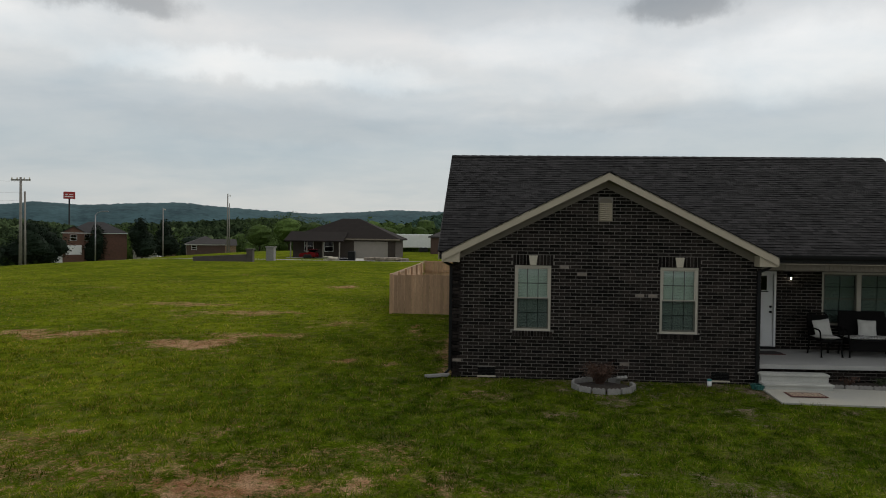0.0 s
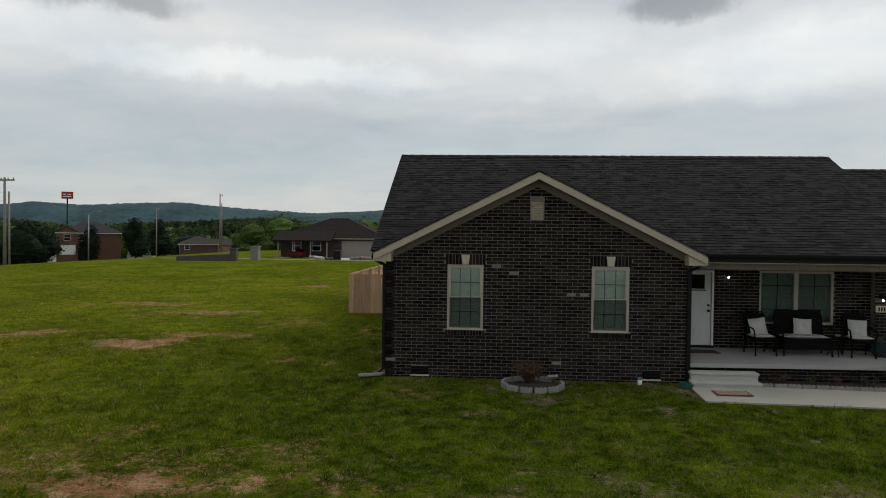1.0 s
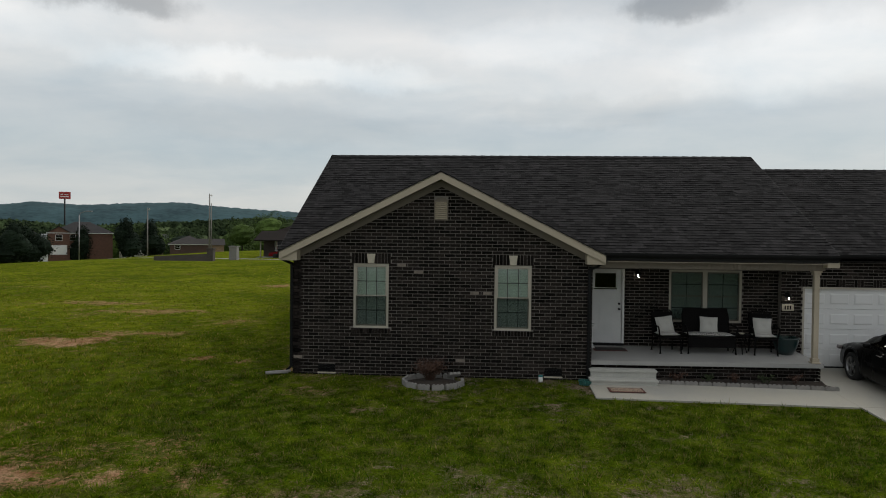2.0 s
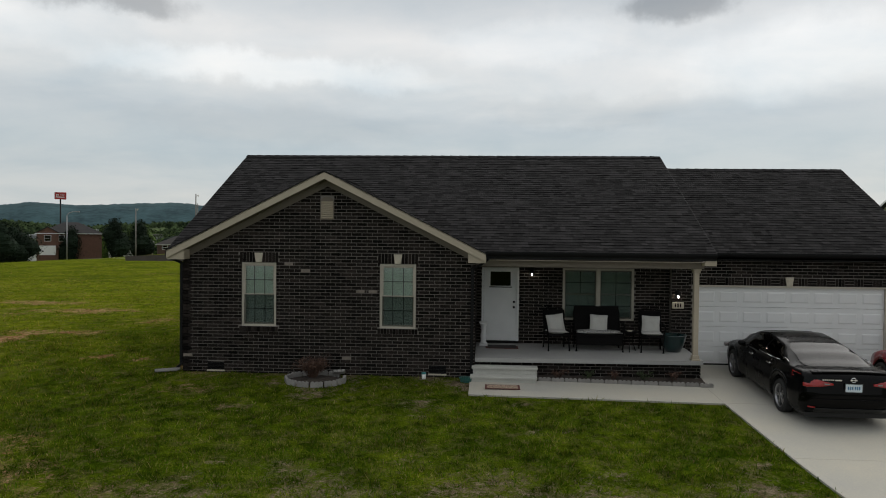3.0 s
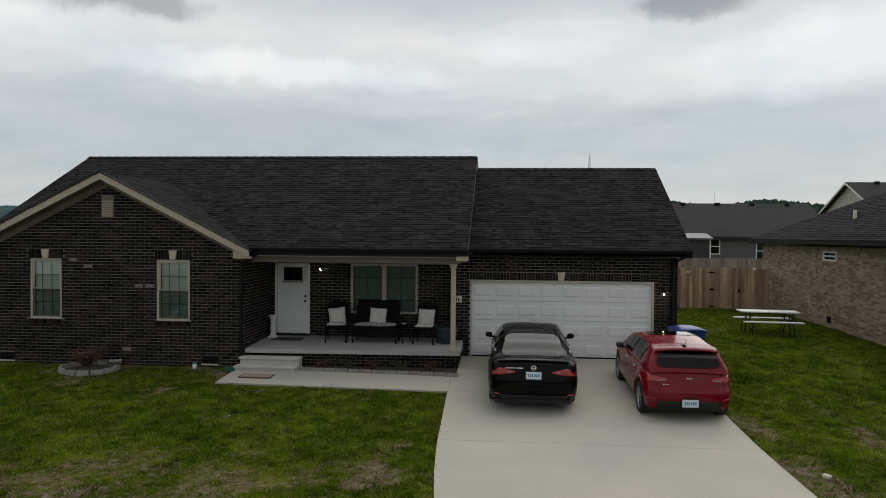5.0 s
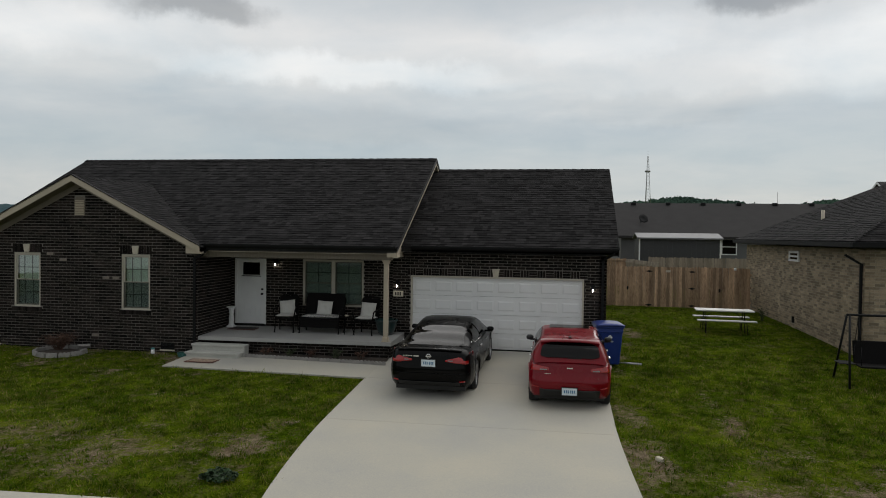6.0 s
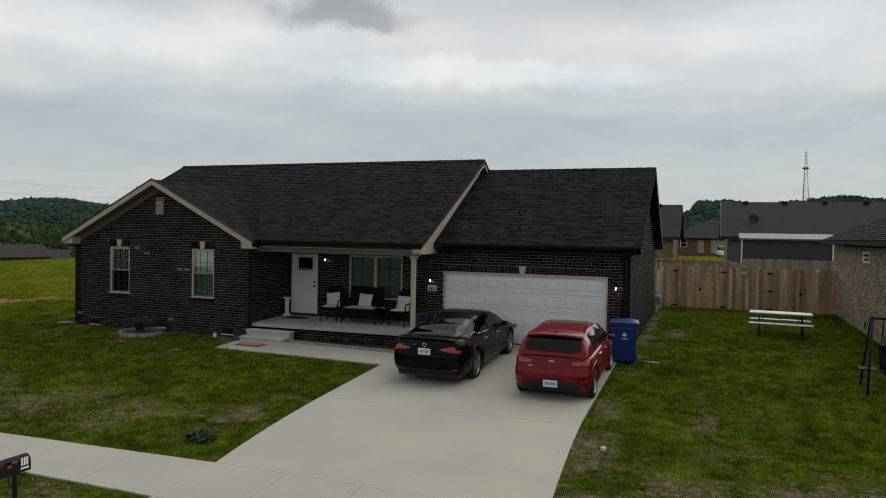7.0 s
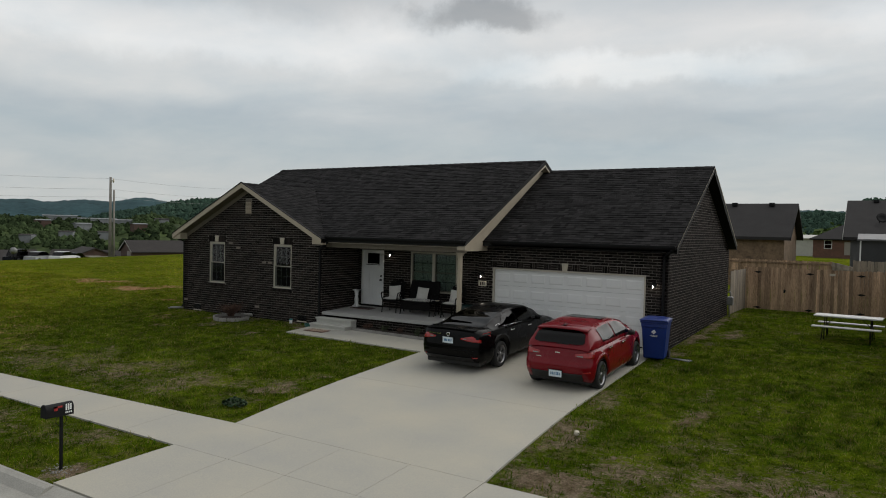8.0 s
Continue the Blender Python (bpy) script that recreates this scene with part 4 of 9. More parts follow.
def build_porch():
    x0, x1 = GX1, 12.64
    porch = thing("porch", "raised concrete porch with brick skirt and steps", "porch", kind="structure")
    bm = bmesh.new()
    prof = []
    for x in (x0, x1):
        f = brow(x)
        prof.append([bm.verts.new((x, y, z)) for y, z in ((f, deck(f)), (PORCH_Y, deck(PORCH_Y)), (PORCH_Y, 0.45), (f + 0.06, deck(f) - 0.11), (f, deck(f) - 0.10))])
    bm.faces.new(prof[0])
    bm.faces.new(prof[1][::-1])
    for i in range(5):
        j = (i + 1) % 5
        bm.faces.new((prof[0][j], prof[0][i], prof[1][i], prof[1][j]))
    bmesh.ops.recalc_face_normals(bm, faces=bm.faces[:])
    part("porch_floor", bm, M_PORCH, porch)
    bm = bmesh.new()
    fy = brow(x1) + 0.07
    prism(bm, [(x0, brow(x0) + 0.2), (x1 - 0.05, brow(x1 - 0.05) + 0.2), (x1 - 0.05, fy + 0.3), (x0, fy + 0.3)], -0.4, 0.5, "z")
    box(bm, x1 - 0.28, x1 - 0.05, fy + 0.3, GAR_Y, -0.4, 0.5)
    skirt = part("skirt_wall", bm, M_MORTAR, porch)
    brick_mesh(lay_bricks(x0, x1 - 0.05, 0.02, 0.51), lambda u, z, d: (u, brow(u) + 0.19 - d, z), "brickwork", skirt, M_BRICK)
    brick_mesh(lay_bricks(fy, GAR_Y, 0.02, 0.51), east(x1 - 0.05), "brickwork", skirt, M_BRICK)
    for k, (z, d) in enumerate(((0.455, 0.26), (0.28, 0.54))):
        bm = bmesh.new()
        rbox(bm, 7.17 - 0.03 * k, 8.68 - 0.03 * k, 0.02 - d + 0.03, 0.06 - 0.27 * k, -0.1, z - 0.055, 0.006)
        riser = part("step", bm, M_STEP, porch, "cast concrete step")
        bm = bmesh.new()
        rbox(bm, 7.14 - 0.03 * k, 8.70 - 0.03 * k, 0.02 - d, 0.06 - 0.27 * k, z - 0.055, z, 0.012, 2)
        part("tread", bm, M_STEP, riser)
    # post
    bm = bmesh.new()
    px, py = 12.47, 0.29
    rbox(bm, px - 0.06, px + 0.06, py - 0.06, py + 0.06, deck(py) + 0.12, 2.72, 0.008)
    post = part("porch_post", bm, M_CREAM, house, "square cream porch post")
    for name, r, za, zb in (("post_base", 0.10, deck(py), deck(py) + 0.035), ("post_plinth", 0.08, deck(py) + 0.035, deck(py) + 0.12), ("post_neck", 0.08, 2.72, 2.78), ("post_cap", 0.10, 2.78, 2.83)):
        bm = bmesh.new()
        rbox(bm, px - r, px + r, py - r, py + r, za, zb, 0.006)
        part(name, bm, M_CREAM, post)
    # beam with ribbed cream cladding; the eave's shade is painted in as darker trim
    bm = bmesh.new()
    box(bm, GX1, 12.62, 0.17, 0.42, 2.82, 3.0)
    beam = part("porch_beam", bm, M_CREAMSHADE, house, "cream ribbed porch beam, toned dark for eave shade")
    bm = bmesh.new()
    x = GX1 + 0.01
    while x < 12.56:
        box(bm, x, x + 0.085, 0.161, 0.172, 2.825, 2.99)
        x += 0.1
    tagged(part("cladding_rib", bm, M_CREAMSHADE, beam), kind="stuff")
    bm = bmesh.new()
    prism(bm, [(EAVE_Y + 0.02, 2.975), (0.17, 2.975), (0.17, 2.99), (EAVE_Y + 0.02, 2.99)], GX1 + 0.25, ROOF_X1 - 0.04, "x")
    part("eave_soffit", bm, M_SOFFIT, house)
    bm = bmesh.new()
    box(bm, GX1, PORCH_X1, 0.42, PORCH_Y, 2.92, 2.95)
    part("porch_ceiling", bm, M_CEIL, house)
    bm = bmesh.new()
    box(bm, 12.56, ROOF_X1 - 0.005, EAVE_Y + 0.005, 0.3, 2.90, 3.0)
    part("eave_return", bm, M_CREAM, house, "boxed cream eave end")


def gutter(x0, x1, y, z, parent):
    """A K-style gutter."""
    bm = bmesh.new()
    prof = [(0.0, 0.0), (-0.075, 0.0), (-0.09, 0.03), (-0.115, 0.06), (-0.12, 0.11), (-0.105, 0.11), (-0.10, 0.065), (-0.075, 0.035), (-0.065, 0.012), (-0.012, 0.012), (-0.012, 0.11), (0.0, 0.11)]
    prism(bm, [(y + a, z + b) for a, b in prof], x0, x1, "x")
    for x in (x0, x1 - 0.004):
        prism(bm, [(y, z), (y - 0.075, z), (y - 0.115, z + 0.06), (y - 0.12, z + 0.11), (y, z + 0.11)], x, x + 0.004, "x")
    part("gutter", bm, M_BLACK, parent, "black metal gutter")


def downspout(pts, parent):
    bm = bmesh.new()
    for a, b in zip(pts, pts[1:]):
        a, b = Vector(a), Vector(b)
        q = (b - a).to_track_quat("Z", "Y").to_matrix().to_4x4()
        L = (b - a).length
        rbox(bm, -0.038, 0.038, -0.028, 0.028, -0.02, L + 0.02, 0.008, 1, Matrix.Translation(a) @ q)
    part("downspout", bm, M_BLACK, parent, "black metal downspout")


def lantern(x, y, z, name="wall_lantern"):
    """A small black wall lantern with a bare glowing bulb; x, y, z: the bulb."""
    ob = thing(name, "small black wall lantern, lit, fixed to brick", "lamp", pose(x, y, z), "porch and garage lanterns")
    bm = bmesh.new()
    rbox(bm, -0.055, 0.055, 0.10, 0.125, -0.02, 0.17, 0.008)
    part("back_plate", bm, M_BLACK, ob)
    bm = bmesh.new()
    pipe(bm, [(0, 0.11, 0.12), (0, 0.05, 0.15), (0, 0, 0.12)], 0.011)
    part("arm", bm, M_BLACK, ob)
    bm = bmesh.new()
    lathe(bm, [(0.02, 0.13), (0.075, 0.06), (0.078, 0.05), (0.02, 0.055)], 16)
    part("hood", bm, M_BLACK, ob)
    bm = bmesh.new()
    lathe(bm, [(0.005, -0.02), (0.012, -0.014), (0.016, 0.0), (0.013, 0.018), (0.010, 0.05)], 14)
    part("bulb", bm, M_LAMP, ob, "glowing bulb")
    return ob


def build_front_door():
    x0, x1, z0, z1 = DOOR
    door = thing("door_1", "white panelled front door with dark top light, closed", "door", kind="structure")
    bm = bmesh.new()
    y = PORCH_Y
    for a, b, c, d in ((x0, x0 + 0.055, z0, z1), (x1 - 0.055, x1, z0, z1), (x0 + 0.055, x1 - 0.055, z1 - 0.05, z1)):
        box(bm, a, b, y - 0.02, y + 0.1, c, d)
    part("door_frame", bm, M_WHITE, door)
    a, b, c, d = x0 + 0.058, x1 - 0.058, z0 + 0.02, z1 - 0.053
    lx0, lx1, lz0, lz1 = a + 0.17, b - 0.16, d - 0.44, d - 0.06
    bm = bmesh.new()
    slab(bm, front(y + 0.03), a, b, c, d, ((lx0, lx1, lz0, lz1),), 0.045)
    leaf = part("door_leaf", bm, M_WHITE, door)
    bm = bmesh.new()
    n = 4
    pw = (b - a - 0.24) / n
    for i in range(n):
        box(bm, a + 0.12 + i * pw + 0.006, a + 0.12 + (i + 1) * pw - 0.006, y + 0.022, y + 0.032, c + 0.2, lz0 - 0.12)
    part("door_plank", bm, M_WHITE, leaf)
    bm = bmesh.new()
    box(bm, lx0 - 0.03, lx1 + 0.03, y + 0.005, y + 0.03, lz0 - 0.045, lz0 - 0.02)
    box(bm, lx0, lx1, y + 0.05, y + 0.056, lz0, lz1)
    part("top_light", bm, M_CARGLASS, leaf, "dark glazed top light")
    bm = bmesh.new()
    for zz in (1.66, 1.80):
        cyl(bm, (b - 0.07, y + 0.03, zz), (b - 0.07, y - 0.01, zz), 0.03, n=14)
    cyl(bm, (b - 0.07, y - 0.01, 1.66), (b - 0.07, y - 0.045, 1.66), 0.022, 0.03, n=14)
    part("door_knob", bm, M_BLACK, leaf, "black knob and deadbolt")
    bm = bmesh.new()
    box(bm, x0, x1, y - 0.05, y + 0.1, z0 - 0.04, z0 + 0.018)
    part("threshold", bm, M_BLACK, door)
    bm = bmesh.new()
    rbox(bm, x1 + 0.02, x1 + 0.06, y - 0.035, y - 0.008, 1.82, 1.94, 0.006)
    part("doorbell", bm, M_BLACK, door)


def build_garage_door():
    x0, x1, z0, z1 = GDOOR
    y = GAR_Y
    gd = thing("garage_door", "white raised-panel double garage door, closed", "garage door", kind="structure")
    bm = bmesh.new()
    for a, b, c, d in ((x0 - 0.0, x0 + 0.045, z0, z1), (x1 - 0.045, x1, z0, z1), (x0 + 0.045, x1 - 0.045, z1 - 0.045, z1)):
        box(bm, a, b, y - 0.02, y + 0.1, c, d)
    part("door_jamb", bm, M_FRAME, gd)
    bm = bmesh.new()
    box(bm, x0 + 0.047, x1 - 0.047, y + 0.035, y + 0.049, 0.24, 0.295)
    part("bottom_seal", bm, M_BLACK, gd, "black rubber bottom seal")
    rows, cols = 4, 8
    sh = (z1 - 0.045 - z0) / rows
    a, b = x0 + 0.047, x1 - 0.047
    for r in range(rows):
        bm = bmesh.new()
        box(bm, a, b, y + 0.05, y + 0.09, z0 + r * sh + 0.004, z0 + (r + 1) * sh - 0.004)
        sec = part("door_section", bm, M_WHITE, gd)
        w = (b - a) / cols
        for k in range(cols):
            bm = bmesh.new()
            xa, xb, za, zb = a + k * w + 0.06, a + (k + 1) * w - 0.06, z0 + r * sh + 0.12, z0 + (r + 1) * sh - 0.12
            o = [(xa, za), (xb, za), (xb, zb), (xa, zb)]
            i = [(xa + 0.035, za + 0.035), (xb - 0.035, za + 0.035), (xb - 0.035, zb - 0.035), (xa + 0.035, zb - 0.035)]
            vo = [bm.verts.new((p[0], y + 0.0505, p[1])) for p in o]
            vi = [bm.verts.new((p[0], y + 0.037, p[1])) for p in i]
            bm.faces.new(vi)
            for q in range(4):
                bm.faces.new((vo[q], vo[(q + 1) % 4], vi[(q + 1) % 4], vi[q]))
            bmesh.ops.recalc_face_normals(bm, faces=bm.faces[:])
            part("raised_panel", bm, M_WHITE, sec)


M_SMEARED = material("smeared_brick", (0.22, 0.185, 0.155), 0.9, vary=0.35, scale=9)
M_CEIL = material("brown_ceiling", (0.10, 0.085, 0.065), 0.7, vary=0.15, scale=3)
M_CARGLASS = glass("dark_glass", (0.05, 0.055, 0.06), 0.01, 1.36)
build_porch()
gutter(GX1 + 0.26, ROOF_X1 - 0.02, EAVE_Y + 0.0, EAVE_Z - 0.10, house)
gutter(ROOF_X1 + 0.06, GR_X1 - 0.02, GE_Y, GE_Z - 0.10, house)
bm = bmesh.new()
box(bm, GX1 + 0.26, ROOF_X1 - 0.04, EAVE_Y + 0.0, EAVE_Y + 0.02, EAVE_Z - 0.105, EAVE_Z - 0.02)
box(bm, ROOF_X1 + 0.06, GR_X1 - 0.03, GE_Y, GE_Y + 0.02, GE_Z - 0.15, GE_Z - 0.02)
part("fascia", bm, M_BLACK, house)
bm = bmesh.new()
box(bm, ROOF_X1 - 0.2, GR_X1 - 0.03, GE_Y + 0.02, GAR_Y + 0.02, GE_Z - 0.19, GE_Z - 0.175)
part("eave_soffit", bm, M_BLACK, house)
downspout([(GX1 + 0.3, EAVE_Y - 0.05, 3.0), (GX1 + 0.12, -0.05, 2.86), (GX1 - 0.07, -0.045, 2.78), (GX1 - 0.07, -0.045, 0.25), (GX1 - 0.07, -0.2, 0.16)], house)
downspout([(GR_X1 - 0.12, GE_Y - 0.05, 3.06), (GAR_X1 - 0.10, GAR_Y - 0.04, 2.86), (GAR_X1 - 0.10, GAR_Y - 0.045, 0.42), (GAR_X1 - 0.10, GAR_Y - 0.2, 0.30)], house)
downspout([(-0.22, -0.25, 3.0), (-0.20, -0.22, 2.93), (-0.045, 0.02, 2.82), (-0.045, 0.03, 0.32), (-0.15, 0.03, 0.22)], house)
bm = bmesh.new()
box(bm, -0.30, -0.19, -0.34, 11.5, 2.98, 3.085)
part("gutter", bm, M_BLACK, house)
build_front_door()
build_garage_door()
lantern(8.66, PORCH_Y - 0.125, 2.54)
lantern(12.43, GAR_Y - 0.125, 2.02)
lantern(17.93, GAR_Y - 0.125, 2.02)

# gable vent and foundation vents
bm = bmesh.new()
gx0, gx1, gz0, gz1 = GVENT
box(bm, gx0, gx1, -0.012, 0.02, gz0, gz1 - 0.09)
prism(bm, [(gx0, gz1 - 0.09), (gx1, gz1 - 0.09), (gx1 - 0.07, gz1 - 0.01), ((gx0 + gx1) / 2, gz1 + 0.01), (gx0 + 0.07, gz1 - 0.01)], -0.012, 0.02)
# backing in a darker tone paints the shade between the cream slats
gv = part("gable_vent", bm, M_CREAMSHADE, house, "cream louvred gable vent")
for i in range(9):
    bm = bmesh.new()
    z = gz0 + 0.03 + i * 0.047
    prism(bm, [(-0.04, z), (-0.012, z + 0.03), (-0.012, z + 0.038), (-0.044, z + 0.008)], gx0 + 0.03, gx1 - 0.03, "x")
    part("slat", bm, M_CREAM, gv)
for vx0, vx1, vz0, vz1 in VENTS:
    bm = bmesh.new()
    box(bm, vx0, vx1, -0.006, 0.0, vz0, vz1)
    v = part("foundation_vent", bm, M_DARK, house, "black foundation vent with white sill")
    for i in range(5):
        bm = bmesh.new()
        z = vz0 + 0.02 + i * 0.036
        box(bm, vx0 + 0.01, vx1 - 0.01, -0.014, -0.006, z, z + 0.012)
        part("slat", bm, M_BLACK, v)
    bm = bmesh.new()
    box(bm, vx0 - 0.01, vx1 + 0.01, -0.03, -0.0, vz0 - 0.035, vz0)
    part("vent_sill", bm, M_STONE, v)
# a few odd pale bricks
for bx, bz in ((2.55, 2.79), (2.95, 2.61), (4.31, 2.17), (4.62, 2.11), (0.02, 0.52), (3.98, 0.50)):
    bm = bmesh.new()
    r = round((bz - Z0) / BH) * BH + Z0
    box(bm, bx, bx + random.uniform(0.16, 0.23), -PROUD - 0.003, 0.0, r + 0.006, r + BH - 0.006)
    part("pale_brick", bm, M_SMEARED, house, "odd pale mortar-smeared brick")


# ---- driveway, walk, pavement, street ----
def slab_on(bm, pts, top=0.035, deep=0.12):
    """A slab following the ground; pts anticlockwise in plan."""
    up = [bm.verts.new((x, y, gl(x, y) + top)) for x, y in pts]
    dn = [bm.verts.new((x, y, gl(x, y) - deep)) for x, y in pts]
    bm.faces.new(up)
    n = len(pts)
    for i in range(n):
        bm.faces.new((dn[i], dn[(i + 1) % n], up[(i + 1) % n], up[i]))


def gl(x, y):
    return 0.14 + 0.052 * y if y < 0 else 0.14 + 0.36 * (1 - math.exp(-y / 6.9))


def edge_l(y):
    return 12.50 + 0.024 * max(0.0, -1.8 - y) + 0.28 * min(1.2, max(0.0, (-4.6 - y) / 4.2)) ** 2


def far_edge(x):
    return -8.80 - 0.042 * min(10.0, max(0.0, 13.0 - x))


def edge_r(y):
    return 18.12 + 0.24 * min(1.0, max(0.0, (-4.4 - y) / 4.4)) ** 1.5


drive = thing("driveway", "broad pale concrete driveway with fine joints", "driveway", kind="structure")
J = 0.0035
rows = [(1.82, 0.4), (0.4, -1.75), (-1.75, -4.9), (-4.9, -8.80)]
for ya, yb in rows:
    bm = bmesh.new()
    n = 12
    ys = [ya - J + (yb - ya + 2 * J) * i / n for i in range(n + 1)]
    slab_on(bm, [(edge_l(y), y) for y in ys] + [(edge_r(y), y) for y in ys[::-1]])
    part("concrete_slab", bm, M_CONCRETE, drive)
for ya, yb in ((-8.80, -10.17), (-10.17, -12.20)):
    xs = [edge_l(-8.80), 14.3, 15.6, 17.0, edge_r(-8.80)]
    flare = 0.0 if ya > -9 else 0.15
    for i in range(4):
        bm = bmesh.new()
        xa, xb = xs[i] + J, xs[i + 1] - J
        fa, fb = (-flare if i == 0 else 0), (flare if i == 3 else 0)
        slab_on(bm, [(xa, ya - J), (xa + fa, yb + J), (xb + fb, yb + J), (xb, ya - J)])
        part("concrete_slab", bm, M_CONCRETE, drive)
walkway = thing("front_walk", "narrow concrete walk along the porch", "path", kind="structure")
bm = bmesh.new()
slab_on(bm, [(7.10, -1.56), (12.495, -1.78), (12.495, -0.50), (8.7, -0.28), (7.10, -0.2)], 0.035)
part("concrete_slab", bm, M_CONCRETE, walkway)
pavement = thing("pavement", "concrete pavement along the street", "pavement", kind="structure")
for side in (-1, 1):
    x = edge_l(-8.8) - J if side < 0 else edge_r(-8.8) + J
    for i in range(34 if side < 0 else 12):
        bm = bmesh.new()
        xa, xb = (x - 1.5 + J, x - J) if side < 0 else (x + J, x + 1.5 - J)
        slab_on(bm, [(xa, far_edge(xa)), (xa, -10.17), (xb, -10.17), (xb, far_edge(xb))], 0.03)
        part("concrete_slab", bm, M_CONCRETE, pavement)
        x += side * 1.5
bm = bmesh.new()
zc = gl(0, -12.25)
prism(bm, [(-12.22, zc - 0.25), (-12.22, zc + 0.02), (-12.28, zc + 0.03), (-12.37, zc + 0.01), (-12.49, zc - 0.09), (-12.95, zc - 0.12), (-12.95, zc - 0.25)], -60, 12.9, "x")
prism(bm, [(-12.22, zc - 0.25), (-12.22, zc + 0.02), (-12.28, zc + 0.03), (-12.37, zc + 0.01), (-12.49, zc - 0.09), (-12.95, zc - 0.12), (-12.95, zc - 0.25)], 18.6, 60, "x")
prism(bm, [(-12.22, zc - 0.25), (-12.22, zc + 0.02), (-12.49, zc - 0.08), (-12.95, zc - 0.12), (-12.95, zc - 0.25)], 12.9, 18.6, "x")
tagged(part("kerb", bm, M_KERB := material("kerb_concrete", (0.30, 0.29, 0.26), 0.85, vary=0.25, scale=1.5, fine=40)), "rolled concrete kerb", "kerb", kind="structure")
bm = bmesh.new()
prism(bm, [(-12.95, zc - 0.25), (-12.95, zc - 0.13), (-16.5, zc - 0.05), (-20.5, zc - 0.12), (-20.5, zc - 0.25)], -60, 60, "x")
tagged(part("road", bm, material("asphalt", (0.055, 0.055, 0.056), 0.9, vary=0.3, scale=2, fine=120, bump=0.4)), "grey asphalt residential road", "road", kind="structure")


# ---- cars ----
def curve(pts):
    """A smooth function through (y, value) knots."""
    def f(y):
        if y <= pts[0][0]:
            return pts[0][1]
        for (a, va), (b, vb) in zip(pts, pts[1:]):
            if y <= b:
                t = (y - a) / (b - a)
                t = t * t * (3 - 2 * t) * 0.5 + t * 0.5
                return va + (vb - va) * t
        return pts[-1][1]
    return f


def grid_part(name, rows, mat, parent, label="", thick=0.0):
    """A smooth sheet through rows of points, with a rim turned in."""
    bm = bmesh.new()
    vs = [[bm.verts.new(p) for p in r] for r in rows]
    for a, b in zip(vs, vs[1:]):
        for i in range(len(a) - 1):
            try:
                bm.faces.new((a[i], a[i + 1], b[i + 1], b[i]))
            except ValueError:
                pass
    bmesh.ops.remove_doubles(bm, verts=bm.verts[:], dist=1e-5)
    bmesh.ops.recalc_face_normals(bm, faces=bm.faces[:])
    if thick:
        bmesh.ops.solidify(bm, geom=bm.faces[:], thickness=thick)
    return part(name, bm, mat, parent, label, smooth=True)


def car_paint(name, color, rough=0.28, coat=0.4):
    return material(name, color, rough, metal=0.0, vary=0.10, scale=2.0, fine=300, bump=0.0, coat=coat, spec=0.05)


M_TYRE = material("tyre_rubber", (0.012, 0.012, 0.012), 0.85, vary=0.3, scale=20)
M_RIM = material("alloy", (0.30, 0.30, 0.31), 0.30, metal=0.9, vary=0.1, bump=0.02)
M_CHROME = material("chrome", (0.7, 0.7, 0.7), 0.12, metal=1.0, vary=0.05, bump=0)
M_TRIM = material("black_plastic", (0.007, 0.007, 0.007), 0.55, vary=0.25, scale=10, bump=0.05)
M_TAIL = material("tail_light_red", (0.30, 0.010, 0.010), 0.18, vary=0.3, scale=12, bump=0.0, coat=0.5)
M_CLEARLAMP = material("lamp_clear", (0.15, 0.13, 0.125), 0.15, vary=0.15, scale=20, bump=0.0, coat=1.0)
M_PLATE = material("plate_white", (0.62, 0.70, 0.74), 0.4, vary=0.08, scale=15, bump=0.0)
M_PLATEBAR = material("plate_print", (0.05, 0.16, 0.30), 0.5, vary=0.1, bump=0.0)
M_BLACKCAR = car_paint("black_car_paint", (0.0015, 0.0015, 0.0017), coat=0.2)
M_REDCAR = car_paint("red_car_paint", (0.15, 0.002, 0.007), coat=0.5)


def wheel(car, x, y, r, side):
    """Tyre and alloy rim; side: +1 outward to +x."""
    m = Matrix.Translation((x, y, r)) @ Matrix.Rotation(radians(90 * side), 4, "Y")
    bm = bmesh.new()
    w = 0.10
    lathe(bm, [(r * 0.66, -w), (r * 0.9, -w * 1.05), (r * 0.985, -w * 0.8), (r, -w * 0.4), (r, w * 0.4), (r * 0.985, w * 0.8), (r * 0.9, w * 1.05), (r * 0.70, w), (r * 0.66, w * 0.7)], 36, m, closed=False)
    tyre = part("wheel", bm, M_TYRE, car, "tyre on a spoked alloy rim")
    bm = bmesh.new()
    lathe(bm, [(r * 0.70, w * 0.98), (r * 0.665, w * 0.95), (r * 0.63, w * 0.55), (r * 0.62, -w * 0.5)], 36, m, closed=False)
    for k in range(5):
        for d in (-0.16, 0.16):
            a = 2 * math.pi * k / 5
            t = bmesh.new()
            vs = box(t, -0.013, 0.013, r * 0.12, r * 0.66, w * 0.55, w * 0.80)
            join(bm, t, m @ Matrix.Rotation(a + d, 4, "Z"))
    lathe(bm, [(0.001, w * 0.86), (r * 0.17, w * 0.84), (r * 0.19, w * 0.5)], 16, m, closed=False)
    part("rim", bm, M_RIM, tyre, "machined alloy rim")
    bm = bmesh.new()
    lathe(bm, [(0.001, w * 0.2), (r * 0.62, w * 0.15)], 24, m, closed=False)
    part("brake_disc", bm, M_TRIM, tyre)


